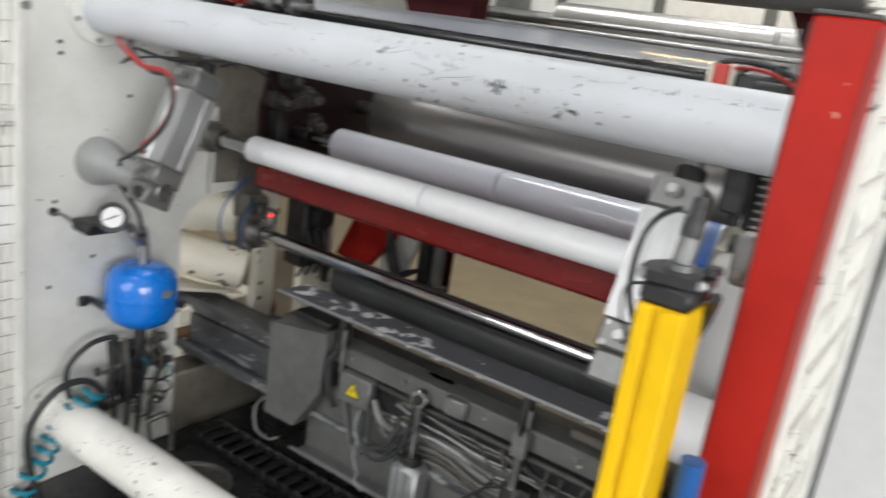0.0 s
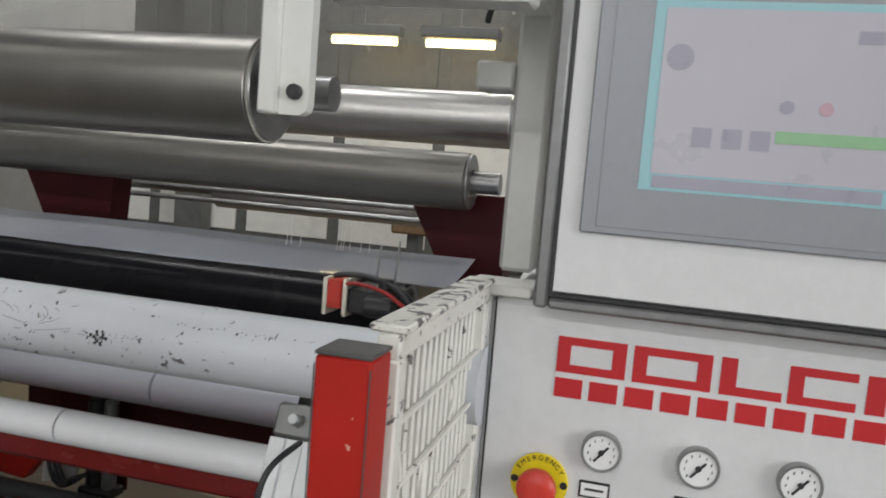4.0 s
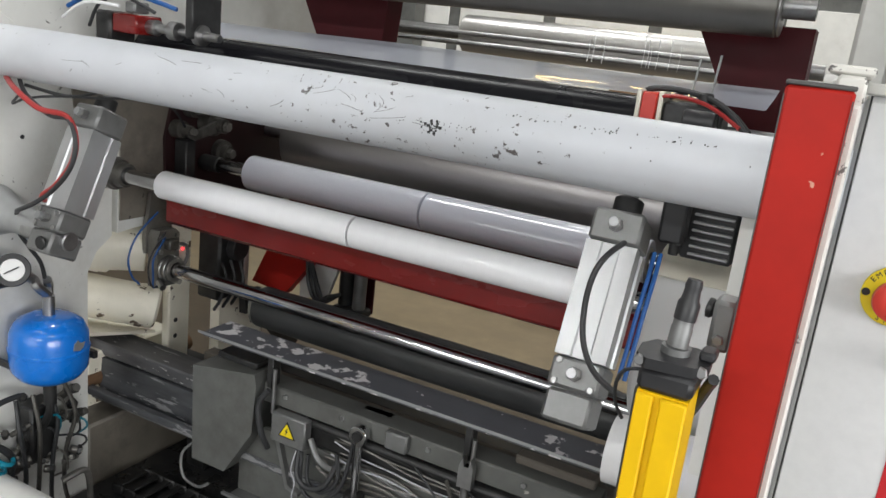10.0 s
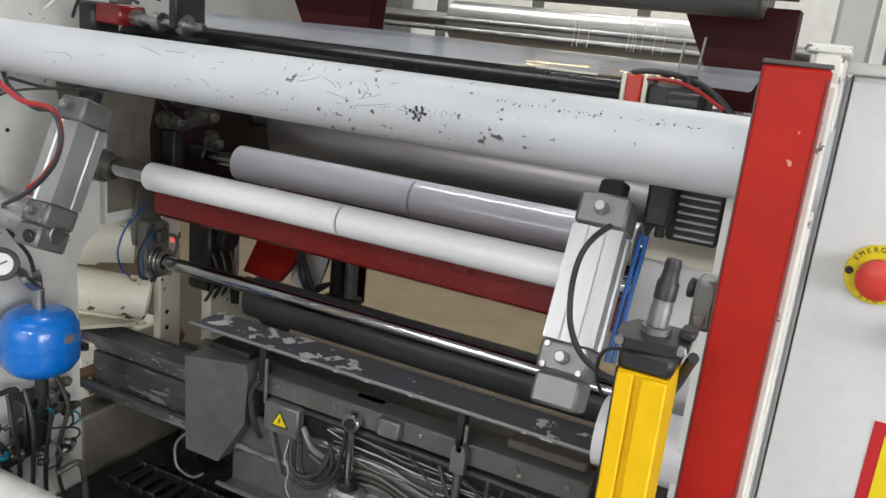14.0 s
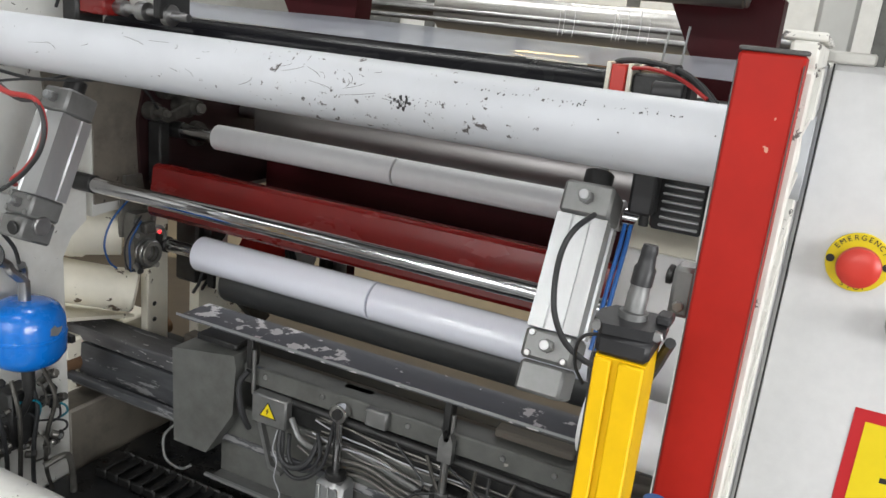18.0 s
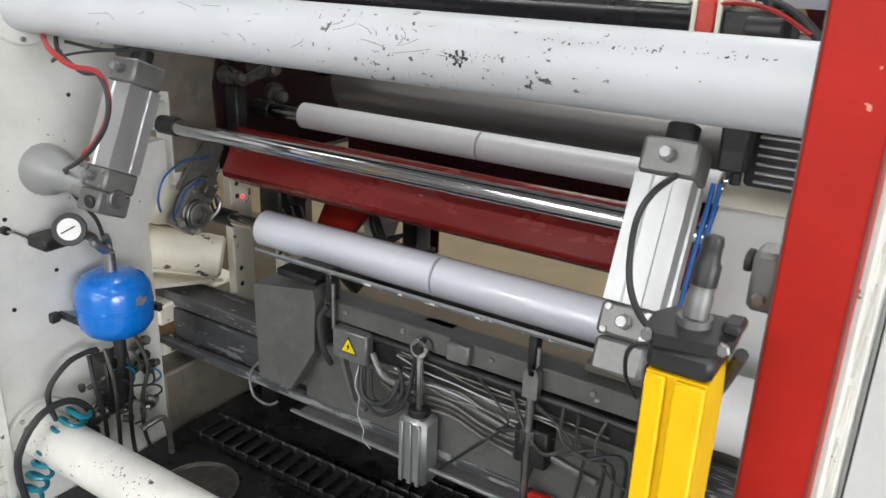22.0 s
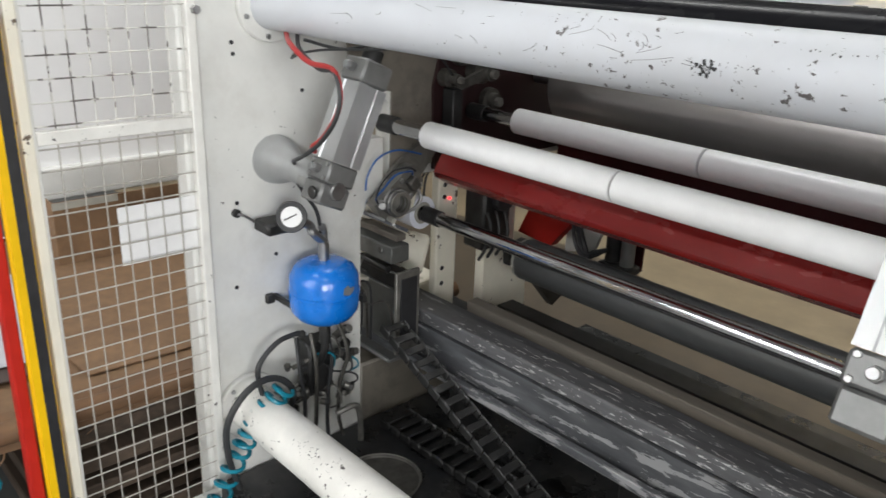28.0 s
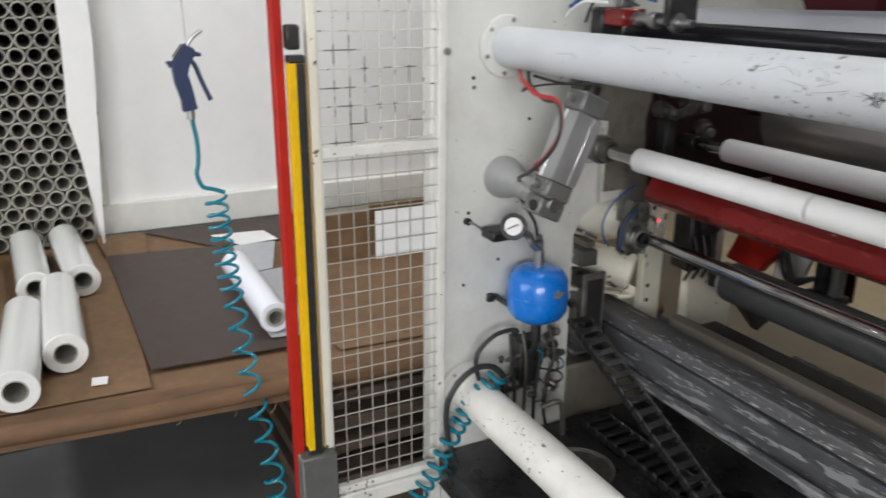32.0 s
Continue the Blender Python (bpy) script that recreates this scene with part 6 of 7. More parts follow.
# wall panel and stacked cores behind the table
pan = thing("framed_board", "large white board in a white timber frame", "board", (-2.8, -0.2, 0.6))
part("sheet", bx(B(), -2.89, -2.875, -0.70, 0.85, 0.66, 1.95, 0.002), PANEL_W, pan)
part("frame_bar", bx(B(), -2.89, -2.845, -0.76, 0.87, 0.558, 0.665, 0.004), WHITE, pan)
part("frame_bar", bx(B(), -2.89, -2.845, -0.76, -0.70, 0.665, 1.95, 0.004), WHITE, pan)
part("hinge", bx(B(), -2.845, -2.835, -0.725, -0.70, 0.98, 1.03, 0.003), STEEL, pan)
solo("white_sheet", prism(B(), [(-0.787, 1.95), (-0.697, 1.95), (-0.697, 1.215), (-0.73, 0.713), (-0.737, 0.5585), (-0.744, 0.5585), (-0.758, 0.707), (-0.778, 0.875), (-0.799, 0.984), (-0.789, 1.21)], -2.735, -2.722), PANEL_W, "slanted white plastic sheet beside the stacked cores", "sheet")
rack = thing("core_rack", "rack of stacked grey cardboard cores seen end on", "core rack", (-2.8, -1.3, 0.6), kind="")
part("back_board", bx(B(), -3.10, -3.05, -1.75, -0.75, 0.558, 2.0, 0.004), CARD_DARK, rack)
cb = pipe(B(), (-0.14, 0, 0), (0.14, 0, 0), 0.0262, 0.0205, 14)
me = bpy.data.meshes.new("core")
cb.to_mesh(me)
cb.free()
finish(me)
me.materials.append(CORECARD)
k = 0
for row in range(22):
    z = 0.590 + row * 0.0458
    for i in range(16):
        y = -0.785 - i * 0.053 - (0.0265 if row % 2 else 0)
        if y < -1.70 or k >= 300:
            continue
        o = new("core", me)
        o.location = (-2.90 + random.uniform(-0.012, 0.012) - ORG[rack.name].x, y - ORG[rack.name].y, z - ORG[rack.name].z)
        o.parent = rack
        k += 1

# blow gun with spiral hose
gun = thing("blow_gun", "navy blue air blow gun hanging on its hook", "blow gun", (-1.55, -0.60, 1.15))
GX = -1.55
part("handle", prism(B(), [(-0.607, 1.291), (-0.59, 1.281), (-0.589, 1.27), (-0.599, 1.256), (-0.606, 1.234), (-0.60, 1.209), (-0.593, 1.167), (-0.62, 1.162), (-0.621, 1.183), (-0.63, 1.215), (-0.633, 1.246), (-0.628, 1.263)], GX - 0.012, GX + 0.012), NAVY, gun)
part("back_strip", hose(B(), [(GX, -0.611, 1.289), (GX, -0.629, 1.265)], 0.0035, n=8, steps=2), GREY_PANEL, gun)
part("lever", hose(B(), [(GX, -0.599, 1.262), (GX, -0.589, 1.247), (GX, -0.583, 1.228), (GX, -0.574, 1.203), (GX, -0.565, 1.182)], 0.0048, n=8), NAVY, gun)
part("nozzle", hose(B(), [(GX, -0.60, 1.288), (GX, -0.590, 1.302), (GX, -0.572, 1.315)], 0.004, n=8), ALU, gun)
part("front_lug", prism(B(), [(-0.590, 1.277), (-0.577, 1.272), (-0.578, 1.266), (-0.592, 1.267)], GX - 0.007, GX + 0.007), NAVY, gun)
part("thumb_hook", prism(B(), [(-0.644, 1.258), (-0.627, 1.259), (-0.629, 1.248), (-0.638, 1.247)], GX - 0.007, GX + 0.007), NAVY, gun)
part("hook_wire", hose(B(), [(GX, -0.603, 1.288), (GX, -0.606, 1.6), (GX, -0.606, 2.5), (GX, -0.606, 4.8)], 0.0008, n=5, steps=2), STEEL, gun)
part("swivel", cy(B(), (GX, -0.606, 1.146), (GX, -0.606, 1.166), 0.008, n=12), STEEL, gun)
solo("spiral_hose", hose(B(), [(GX, -0.605, 1.146), (GX, -0.599, 1.102), (GX, -0.60, 1.061), (GX, -0.605, 1.034), (GX, -0.596, 1.009), (GX, -0.575, 1.001), (GX, -0.553, 0.992)], 0.0045), HOSE_TEAL, "straight end of the teal spiral hose", "hose")
solo("spiral_hose", coil(B(), [(-1.55, -0.572, 0.985), (-1.55, -0.565, 0.88), (-1.54, -0.556, 0.77), (-1.51, -0.538, 0.57), (-1.465, -0.512, 0.36), (-1.45, -0.505, 0.20), (-1.45, -0.50, 0.02)], 0.021, 24, 0.0038), HOSE_TEAL, "hanging teal spiral air hose", "spiral hose")

# black office chair on the floor behind the console
och = thing("office_chair", "black office chair on a five-star base behind the machine", "chair", (2.5, 4.6, 0.0))
part("column", cy(B(), (2.5, 4.6, 0.09), (2.5, 4.6, 0.42), 0.028, n=16), BLACK, och)
part("seat", bx(B(), 2.26, 2.74, 4.36, 4.84, 0.42, 0.50, 0.03), RUBBER, och)
part("backrest", bx(B(), 2.29, 2.71, 4.80, 4.86, 0.56, 1.0, 0.025), RUBBER, och)
part("back_bar", bx(B(), 2.47, 2.53, 4.84, 4.87, 0.44, 0.60, 0.006), BLACK, och)
for k in range(5):
    a = radians(72 * k - 100)
    ex, ey_ = 2.5 + 0.30 * math.cos(a), 4.6 + 0.30 * math.sin(a)
    lg = part("base_arm", hose(B(), [(2.5, 4.6, 0.11), ((2.5 + ex) / 2, (4.6 + ey_) / 2, 0.10), (ex, ey_, 0.07)], 0.022, n=8, steps=3), BLACK, och)
    part("caster", cy(B(), (ex - 0.015, ey_, 0.027), (ex + 0.015, ey_, 0.027), 0.026, n=16, bev=0.003), BLACK, lg)
solo("paper_scrap", bx(B(), 2.02, 2.16, 3.70, 3.74, 0.001, 0.003, 0), PAPER, "strip of white paper lying on the floor", "paper")

# ---- turret with three spindles ----
CY_, CZ_, RT = 0.41, 0.967, 0.15
turret = thing("winding_turret", "red three-spindle winding turret with chrome shafts", "winding turret", (-0.8, CY_, CZ_))


def spot(angle, r=RT):
    return CY_ + r * math.cos(radians(angle)), CZ_ + r * math.sin(radians(angle))


part("spine", bx(B(), XL + 0.09, XR - 0.04, CY_ - 0.055, CY_ + 0.055, CZ_ - 0.03, CZ_ + 0.03, 0.008), BEAM_RED, turret, "red painted turret beam")
for x0, x1, nm in ((XR - 0.075, XR - 0.045, "arm_plate"),):
    for a in (30, 150, 270):
        y, z = spot(a, RT + 0.03)
        yo, zo = CY_, CZ_
        d = Vector((0, y - yo, z - zo)).normalized()
        n_ = Vector((0, -d.z, d.y)) * 0.045
        o = [(yo - n_.y, zo - n_.z), (y - n_.y * 0.7, z - n_.z * 0.7), (y + d.y * 0.02, z + d.z * 0.02), (y + n_.y * 0.7, z + n_.z * 0.7), (yo + n_.y, zo + n_.z)]
        part(nm, prism(B(), o, x0 + 0.0007 * a / 30, x1 + 0.0007 * a / 30), DARKSTEEL, turret)
for a in (30, 150, 270):
    y, z = spot(a)
    s = part("spindle", cy(B(), (-1.395, y, z), (XR - 0.03, y, z), 0.0155, n=28, bev=0.002), CHROME, turret, "chrome winding spindle")
    part("chuck", cy(B(), (-1.402, y, z), (-1.35, y, z), 0.0185, n=24, bev=0.002), DARKSTEEL, s)
    part("groove_strip", bx(B(), -1.30, XR - 0.08, y - 0.003, y + 0.003, z + 0.0135, z + 0.0158, 0.0005), BLACK, s)
    part("bearing", cy(B(), (XR - 0.10, y, z), (XR - 0.066, y, z), 0.032, n=24, bev=0.003), DARKSTEEL, s)


def wound(name, label, r, material, group, core=True):
    """A roll that rides on a spindle, along local x from -0.2235 to 0.2235."""
    t = thing(name, label, "film roll" if core else "core", (0, 0, 0), group)
    part("winding", pipe(B(), (-0.2235, 0, 0), (0.2235, 0, 0), r, 0.0255 if r > 0.03 else 0.0175, 44), material, t)
    if not core:
        part("liner", pipe(B(), (-0.2231, 0, 0), (0.2231, 0, 0), 0.0174, 0.0165, 28), CORECARD, t)
    if core:
        part("core", pipe(B(), (-0.2245, 0, 0), (0.2245, 0, 0), 0.0254, 0.0175, 32), CORECARD, t)
    return t


XA = (-1.0315, -0.5805)
rolls = [wound("film_roll", "clear stretch film roll wound on the winding spindle", 0.039, FILM, "rolls on the winder") for _ in XA]
cores = [wound("paper_core", "plain white core waiting on the front spindle", 0.0275, CORE_GLOSS, "cores on the winder", False) for _ in XA]
fresh = [wound("paper_core", "fresh white core pushed onto the empty spindle", 0.0265, COREW, "cores on the winder", False) for _ in XA]

# swinging grey lay-on roller
lay = thing("lay_on_roller", "dark grey rubber lay-on roller on swinging arms", "roller", (-0.8, 0.62, 0.70))
part("roller_shell", cy(B(), (-1.27, 0.62, 0.70), (-0.26, 0.62, 0.70), 0.050, n=44, bev=0.004), GREYROLL, lay)
part("shaft", cy(B(), (-1.33, 0.62, 0.70), (-0.22, 0.62, 0.70), 0.014, n=18), STEEL, lay)
for x in (-1.325, -0.235):
    part("swing_arm", prism(B(), [(0.595, 0.72), (0.60, 0.675), (0.64, 0.675), (0.78, 0.52), (0.82, 0.54), (0.66, 0.73)], x, x + 0.02), DARKSTEEL, lay)
part("end_ring", pipe(B(), (-1.278, 0.62, 0.70), (-1.27, 0.62, 0.70), 0.047, 0.03), CORECARD, lay)

# shiny enveloping roller that lifts the film during the change
env = thing("film_lift_roller", "bright polished film lift roller with a red-brown end ring", "roller", (-0.8, 0.72, 0.45))
part("roller_shell", cy(B(), (-1.265, 0.72, 0.45), (-0.26, 0.72, 0.45), 0.045, n=44, bev=0.004), FILM, env)
part("shaft", cy(B(), (-1.33, 0.72, 0.45), (-0.22, 0.72, 0.45), 0.012, n=18), STEEL, env)
part("end_ring", pipe(B(), (-1.285, 0.72, 0.45), (-1.265, 0.72, 0.45), 0.043, 0.02), BEAM_RED, env)

# ---- discharge cart ----
cart = thing("discharge_cart", "grey steel discharge cart with a peeling slate top", "cart", (-0.72, 0.3, 0.5))
top_plate = part("top_plate", bx(B(), -1.125, -0.315, 0.263, 0.342, 0.768, 0.776, 0.001), SLATE, cart, "top plate with peeling slate grey paint")
hinge = Vector((-0.72, 0.263, 0.776)) - ORG[cart.name]
top_plate.data.transform(Matrix.Translation(-hinge))
top_plate.location = hinge
part("edge_lip", bx(B(), -1.135, -0.31, 0.2605, 0.2625, 0.772, 0.7775, 0.0006), ALU, cart)
part("motor_box", prism(B(), [(-1.145, 0.70), (-0.99, 0.725), (-0.985, 0.70), (-0.99, 0.60), (-1.055, 0.495), (-1.14, 0.495)], 0.262, 0.338, "y"), GREY, cart, "dented grey motor box")
part("box_lid", bx(B(), -1.10, -1.0, 0.28, 0.36, 0.724, 0.738, 0.003), DARKSTEEL, cart)
part("front_beam", bx(B(), -0.985, -0.315, 0.285, 0.337, 0.665, 0.705, 0.003), GREY, cart)
part("apron", bx(B(), -1.05, -0.30, 0.30, 0.312, 0.44, 0.60, 0.003), GREY, cart)
part("apron_foot", bx(B(), -1.05, -0.30, 0.27, 0.312, 0.432, 0.441, 0.002), ALU_END, cart)
part("mid_rail", bx(B(), -0.90, -0.31, 0.295, 0.33, 0.605, 0.645, 0.004), DARKSTEEL, cart)
part("wood_block", bx(B(), -0.47, -0.33, 0.31, 0.34, 0.708, 0.724, 0.003), TIMBER, cart, "raw timber packing strip")
part("gusset_flange", prism(B(), [(-0.955, 0.60), (-0.945, 0.60), (-0.915, 0.505), (-0.89, 0.495), (-0.89, 0.488), (-0.92, 0.495)], 0.288, 0.30, "y"), ALU_END, cart)
part("pipe", cy(B(), (-0.88, 0.289, 0.655), (-0.33, 0.289, 0.648), 0.008, n=12), DARKSTEEL, cart)
for k in range(3):
    part("film_strand", hose(B(), [(-0.85, 0.286, 0.595 - 0.012 * k), (-0.78, 0.284, 0.575 - 0.014 * k), (-0.70, 0.286, 0.578 - 0.012 * k), (-0.62, 0.283, 0.56 - 0.012 * k), (-0.55, 0.286, 0.555 - 0.016 * k)], 0.0032, n=6), (GREASE, GREASE_DARK, GREASE)[k], cart, "oily twist of film waste")
part("cable_loop", hose(B(), [(-0.86, 0.27, 0.60), (-0.85, 0.262, 0.55), (-0.815, 0.262, 0.54), (-0.79, 0.27, 0.575), (-0.80, 0.275, 0.62)], 0.004), RUBBER, cart)
part("cable_loop", hose(B(), [(-0.875, 0.27, 0.60), (-0.86, 0.258, 0.535), (-0.82, 0.256, 0.525), (-0.78, 0.268, 0.565), (-0.765, 0.275, 0.66)], 0.004), RUBBER, cart)
part("stop_block", bx(B(), -0.70, -0.655, 0.268, 0.286, 0.672, 0.706, 0.003), ALU_END, cart)
for x in (-0.965, -0.545):
    part("riser", bx(B(), x - 0.007, x + 0.007, 0.276, 0.30, 0.70, 0.767, 0.002), DARKSTEEL, cart)
    part("riser_bolt", cy(B(), (x + 0.014, 0.274, 0.655), (x + 0.014, 0.274, 0.745), 0.004, n=12), STEEL, cart)
wb = part("warning_box", bx(B(), -0.945, -0.865, 0.262, 0.285, 0.605, 0.665, 0.003), CABINET, cart, "grey terminal box with a warning triangle")
wb.data.materials[0] = ALU_END
part("warning_triangle", prism(B(), [(-0.925, 0.622), (-0.886, 0.622), (-0.9055, 0.655)], 0.2608, 0.262, "y"), BLACKINK, wb)
part("triangle_face", prism(B(), [(-0.9215, 0.6245), (-0.8895, 0.6245), (-0.9055, 0.651)], 0.2602, 0.2608, "y"), YELLOWP, wb)
part("bolt_mark", prism(B(), [(-0.909, 0.627), (-0.902, 0.636), (-0.905, 0.637), (-0.902, 0.644), (-0.909, 0.636), (-0.906, 0.635)], 0.2597, 0.2602, "y"), BLACKINK, wb)
lc = part("lift_cylinder", bx(B(), -0.782, -0.722, 0.245, 0.295, 0.41, 0.545, 0.008), ALU, cart, "aluminium lift cylinder with a rod eye")
for sx in (-0.770, -0.752, -0.734):
    part("rib", bx(B(), sx - 0.004, sx + 0.004, 0.239, 0.245, 0.415, 0.54, 0.001), ALU, lc)
part("gland", cy(B(), (-0.752, 0.27, 0.545), (-0.752, 0.27, 0.56), 0.02, n=20, bev=0.002), DARKSTEEL, lc)
part("rod", cy(B(), (-0.752, 0.27, 0.56), (-0.752, 0.27, 0.665), 0.0085, n=16), CHROME, lc)
part("rod_eye", pipe(B(), (-0.752, 0.262, 0.678), (-0.752, 0.28, 0.678), 0.0185, 0.010, 24), CHROME, lc)
part("eye_pin", cy(B(), (-0.752, 0.258, 0.678), (-0.752, 0.33, 0.678), 0.0098, n=16), DARKSTEEL, lc)
part("pin_bracket", bx(B(), -0.78, -0.715, 0.315, 0.34, 0.66, 0.705, 0.003), GREY, cart)
part("cable", hose(B(), [(-0.86, 0.275, 0.63), (-0.83, 0.265, 0.60), (-0.80, 0.28, 0.585), (-0.76, 0.30, 0.60), (-0.70, 0.30, 0.585), (-0.60, 0.29, 0.57), (-0.50, 0.29, 0.545), (-0.42, 0.29, 0.53)], 0.006), ALU_END, cart, "grey braided cable")
part("cable", hose(B(), [(-0.96, 0.27, 0.70), (-0.975, 0.262, 0.67), (-0.965, 0.258, 0.62), (-0.955, 0.27, 0.58)], 0.006), RUBBER, cart)
part("cable", hose(B(), [(-0.88, 0.27, 0.605), (-0.87, 0.255, 0.56), (-0.84, 0.25, 0.545), (-0.81, 0.26, 0.56), (-0.80, 0.28, 0.60)], 0.0055), RUBBER, cart)
part("cable", hose(B(), [(-0.88, 0.26, 0.605), (-0.882, 0.25, 0.57), (-0.872, 0.25, 0.545), (-0.876, 0.25, 0.51), (-0.862, 0.25, 0.48), (-0.864, 0.25, 0.46), (-0.845, 0.25, 0.445)], 0.0011, n=6), PAPER_GREY, cart)
part("cable", hose(B(), [(-0.72, 0.28, 0.43), (-0.64, 0.265, 0.52), (-0.58, 0.28, 0.58)], 0.003, n=6), BLACK, cart)
random.seed(17)
for i, (x, mt) in enumerate([(-0.57, RUBBER), (-0.50, GREASE_DARK), (-0.45, RUBBER), (-0.41, RUBBER), (-0.36, GREASE_DARK), (-0.43, GREASE_DARK)]):
    # tangled leads at the valve end of the cart
    j = [random.uniform(-0.03, 0.03) for _ in range(8)]
    zt = 0.645
    part("cable", hose(B(), [(x - 0.07 + j[0], 0.28, zt + 0.3 * j[1]), (x - 0.03 + j[2], 0.264, zt - 0.04), (x + j[3], 0.258, zt - 0.07 + 0.5 * j[4]), (x + 0.04 + j[5], 0.268, zt - 0.06 + 0.6 * j[6]), (x + 0.05 + j[7], 0.28, 0.46)], 0.0022 + 0.0012 * random.random(), n=6), mt, cart)
for i in range(7):
    # greasy film waste drawn along the rail
    z, x0 = 0.60 + 0.008 * i, -0.84 + 0.05 * random.random()
    L = random.uniform(0.2, 0.42)
    part("film_strand", hose(B(), [(x0 + L * k / 5, 0.287 - 0.006 * random.random(), z - 0.02 * k / 5 + random.uniform(-0.006, 0.006)) for k in range(6)], random.uniform(0.001, 0.0024), n=5, steps=3), (GREASE, PAPER_GREY, GREASE_DARK)[i % 3], cart, "oily twist of film waste")
for x in (-0.93, -0.80, -0.62, -0.44, -0.35):
    part("beam_bolt", bolt(B(), (x, 0.285, 0.69), (0, -1, 0), 0.0055, 0.004), STEEL, cart)
part("valve", bx(B(), -0.56, -0.50, 0.265, 0.30, 0.53, 0.60, 0.004), DARKSTEEL, cart)
part("clevis", prism(B(), [(-0.548, 0.66), (-0.522, 0.66), (-0.522, 0.70), (-0.528, 0.715), (-0.531, 0.70), (-0.539, 0.70), (-0.542, 0.715), (-0.548, 0.70)], 0.258, 0.272, "y"), STEEL, cart)
part("red_valve", bx(B(), -0.525, -0.485, 0.258, 0.275, 0.455, 0.485, 0.004), RED, cart, "small red valve knob")
part("lock_nut", cy(B(), (-0.535, 0.265, 0.575), (-0.535, 0.265, 0.60), 0.013, n=6), STEEL, cart)
part("foot_strip", bx(B(), -1.06, -0.30, 0.262, 0.27, 0.441, 0.447, 0.001), ALU, cart, "bright worn edge strip")
part("tie_rod", cy(B(), (-0.535, 0.265, 0.43), (-0.535, 0.265, 0.70), 0.007, n=12), STEEL, cart)
part("end_plate", bx(B(), -0.285, -0.275, 0.268, 0.335, 0.464, 0.66, 0.002), GREASE, cart)
part("end_cover", bx(B(), -0.2748, -0.272, 0.278, 0.325, 0.49, 0.645, 0.001), BLACK, cart)
part("hanging_cable", hose(B(), [(-1.14, 0.27, 0.53), (-1.16, 0.255, 0.50), (-1.15, 0.25, 0.455), (-1.11, 0.25, 0.445), (-1.09, 0.26, 0.455)], 0.003, n=6), ALU_END, cart)


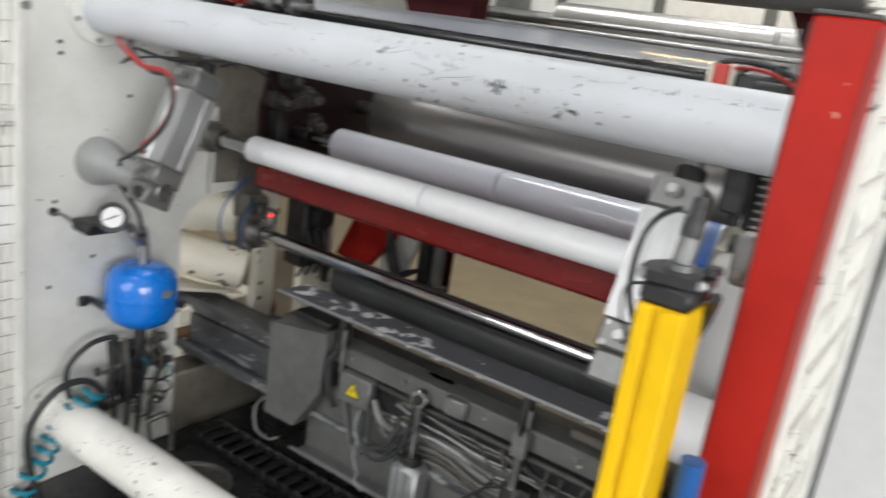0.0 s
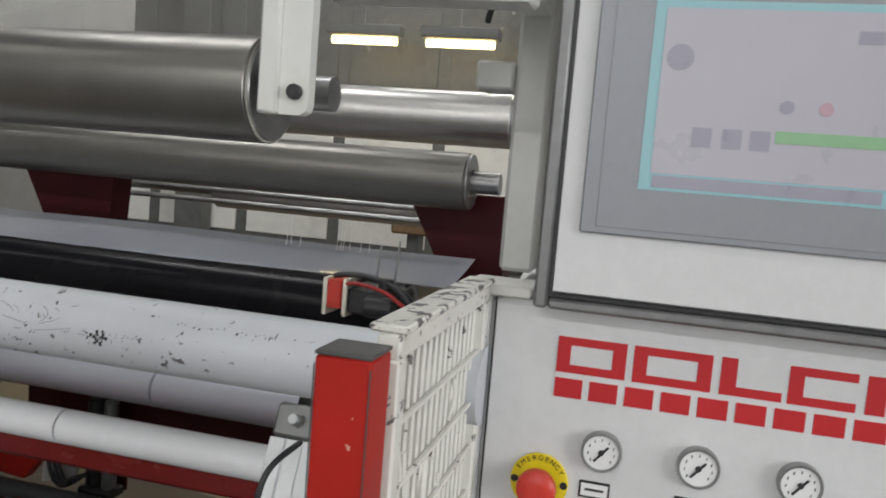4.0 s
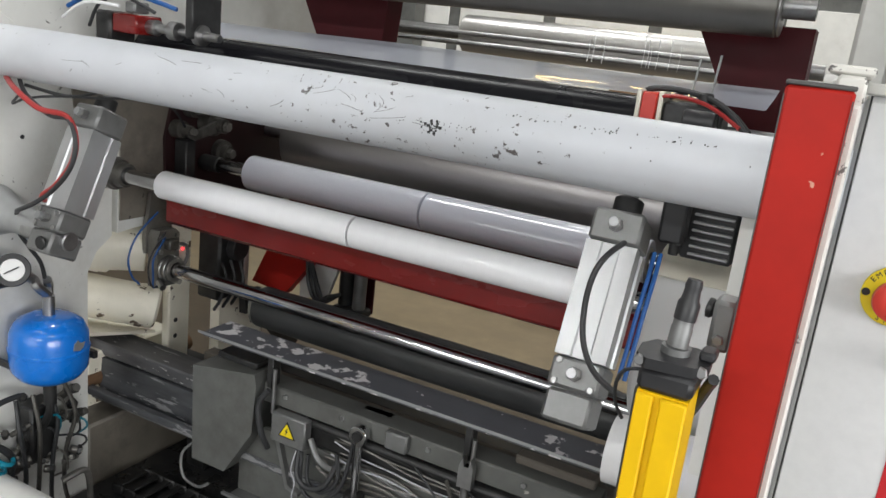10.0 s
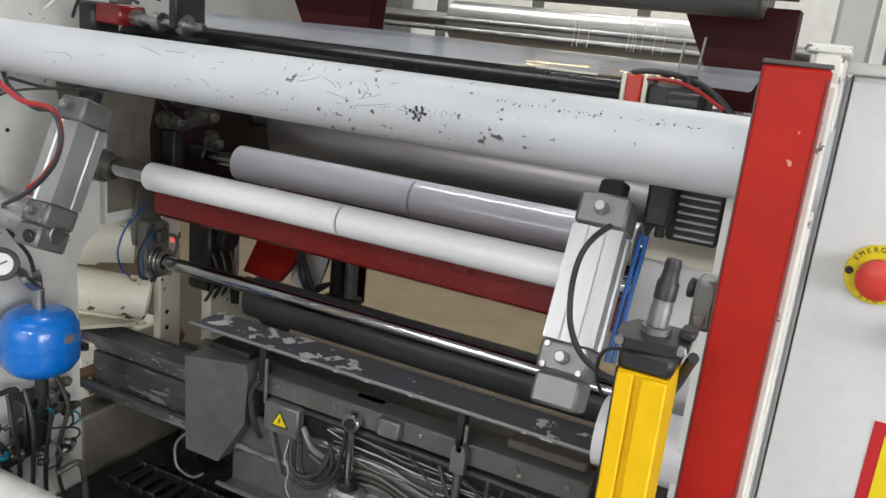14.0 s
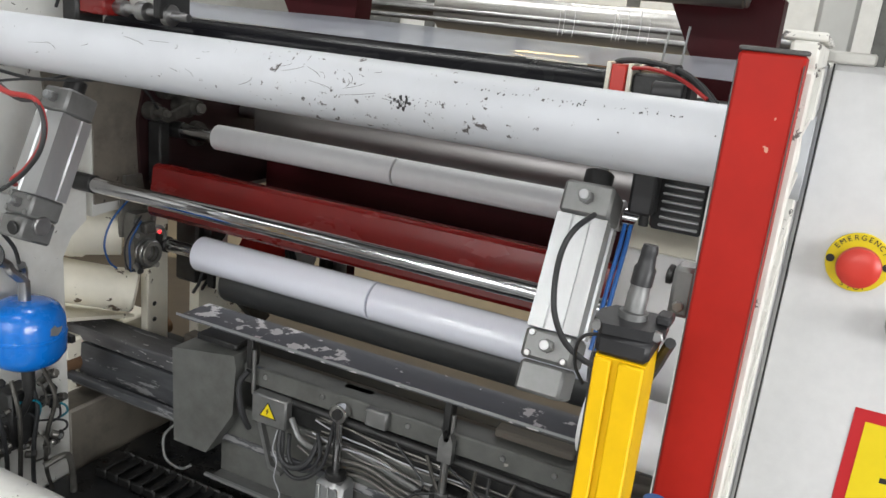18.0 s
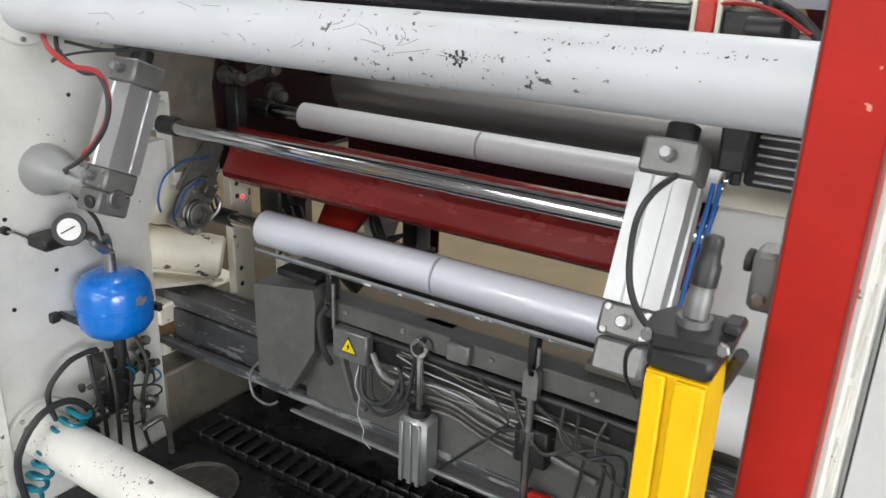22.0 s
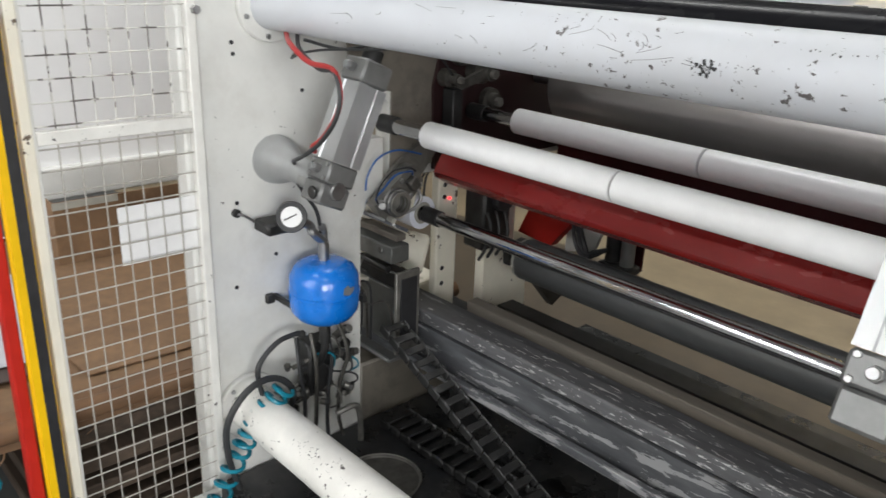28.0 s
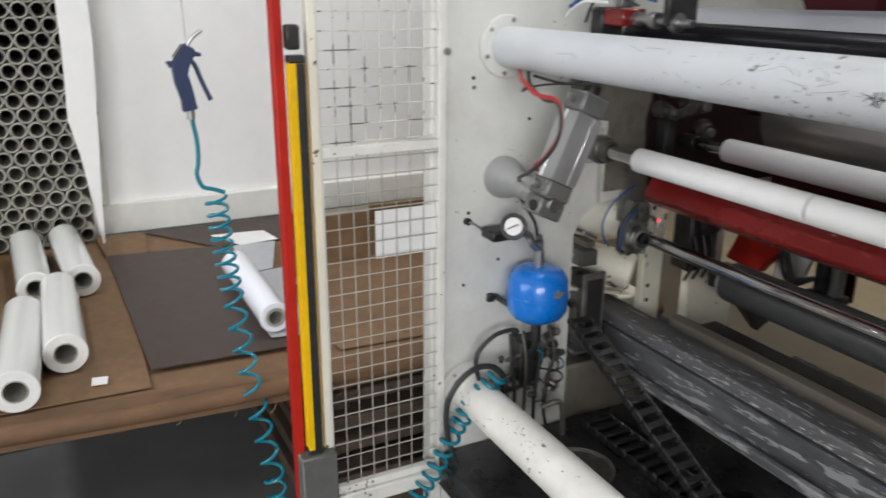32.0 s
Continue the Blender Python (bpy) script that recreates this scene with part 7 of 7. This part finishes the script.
# ---- movement ----
def motions():
    def circ(x, a):
        y, z = spot(a)
        return pose(x, y, z)

    turn = [(0, 0), (14.55, 0), (15.0, -12), (15.5, -50), (16.0, -86), (16.4, -99), (17.2, -99.5), (18.0, -100), (18.2, -112), (18.45, -120), (32, -120)]
    base = turret.location.copy()
    walk(turret, [(t, pose(*base, a, 0, 0)) for t, a in turn])
    out = [(25.6, 0.0), (26.0, -0.03), (26.5, -0.165), (27.0, -0.45), (27.4, -0.72), (27.8, -0.96), (28.2, -1.11), (28.6, -1.13), (30.4, -1.13)]
    for k, x in enumerate(XA):
        rows = [(t, circ(x, 30 + a)) for t, a in turn[:-1]]
        y, z = spot(-90)
        rows += [(t, pose(x + d, y, z)) for t, d in out]
        if k:
            rows += [(30.6, pose(x - 1.28, 0.33, 0.72, -40)), (30.8, pose(x - 1.37, 0.12, 0.621, -80)), (31.0, pose(x - 1.37, -0.11, 0.619, -150)), (31.4, pose(x - 1.37, -0.25, 0.619, -205)), (31.7, pose(x - 1.37, -0.34, 0.619, -240)), (32.0, pose(x - 1.37, -0.42, 0.619, -270))]
        else:
            rows += [(32, pose(x - 1.13, y, z))]
        walk(rolls[k], rows)
        rows = [(t, circ(x, 150 + a)) for t, a in turn]
        walk(cores[k], rows)
        y, z = spot(150)
        if k:
            rows = [(0, -1.73), (25.9, -1.73), (26.2, -1.45), (26.5, -1.03), (26.8, -0.78), (27.0, -0.77), (27.4, -0.60), (27.7, x), (32, x)]
            walk(fresh[k], [(t, pose(c, y, z)) for t, c in rows])
        else:
            rows = [(0, -1.73, 0.336), (25.9, -1.73, 0.336), (26.2, -1.90, 0.336), (26.35, -1.68, y), (26.5, -1.482, y), (26.8, -1.232, y), (27.0, -1.222, y), (27.4, -1.052, y), (27.7, x, y), (32, x, y)]
            walk(fresh[k], [(t, pose(c, w, z)) for t, c, w in rows])
    lb = lay.location.copy()
    walk(lay, [(0, pose(*lb)), (14.0, pose(*lb)), (14.5, pose(lb.x, 0.66, 0.66)), (15.2, pose(lb.x, 0.66, 0.66)), (16.4, pose(lb.x, 0.58, 0.725)), (18.0, pose(lb.x, 0.58, 0.73)), (18.6, pose(*lb)), (32, pose(*lb))])
    eb = env.location.copy()
    walk(env, [(0, pose(*eb)), (13.9, pose(*eb)), (14.2, pose(eb.x, 0.62, 0.66)), (14.5, pose(eb.x, 0.52, 0.825)), (14.9, pose(eb.x, 0.52, 0.825)), (15.5, pose(eb.x, 0.66, 0.66)), (16.2, pose(*eb)), (32, pose(*eb))])
    kb = chuck.location.copy()
    walk(chuck, [(0, pose(*kb)), (14.3, pose(*kb)), (14.55, pose(kb.x - 0.11, kb.y, kb.z)), (18.5, pose(kb.x - 0.11, kb.y, kb.z)), (18.9, pose(*kb)), (19.6, pose(*kb)), (20.6, pose(kb.x - 0.16, kb.y, kb.z)), (21.4, pose(kb.x - 0.16, kb.y, kb.z + 0.13)), (27.8, pose(kb.x - 0.16, kb.y, kb.z + 0.13)), (28.3, pose(kb.x - 0.16, kb.y, kb.z)), (28.7, pose(*kb)), (32, pose(*kb))])
    db = drag.location.copy()
    walk(drag, [(0, pose(*db)), (25.6, pose(*db)), (26.4, pose(-0.45, 0.385, 0.336)), (27.0, pose(-0.72, 0.34, 0.45, 0, 12)), (27.5, pose(-1.07, 0.262, 0.575, 0, 23)), (28.2, pose(-1.40, 0.262, 0.60, 0, 25)), (28.6, pose(-1.42, 0.262, 0.605, 0, 25)), (32, pose(-1.42, 0.262, 0.605, 0, 25))])
    cb_ = cart.location.copy()
    up_ = [(0, 0), (19.9, 0), (20.2, 0.022), (20.6, 0.056), (21.0, 0.066), (25.6, 0.066)]
    rows = [(t, pose(cb_.x, cb_.y, cb_.z + h)) for t, h in up_] + [(t, pose(cb_.x + d, cb_.y, cb_.z + 0.066)) for t, d in out[1:]]
    walk(top_plate, [(t, pose(*hinge, -28 * h / 0.066, 0, 0)) for t, h in up_] + [(32, pose(*hinge, -28, 0, 0))])
    tb = tail.location.copy()
    walk(tail, [(t, pose(*tb, a, 0, 0)) for t, a in ((0, 0), (21.3, 0), (21.8, -25), (22.4, -52), (30.6, -52), (31.0, -35), (32, -8))])
    walk(cart, rows + [(32, pose(cb_.x - 1.13, cb_.y, cb_.z + 0.066))])


motions()
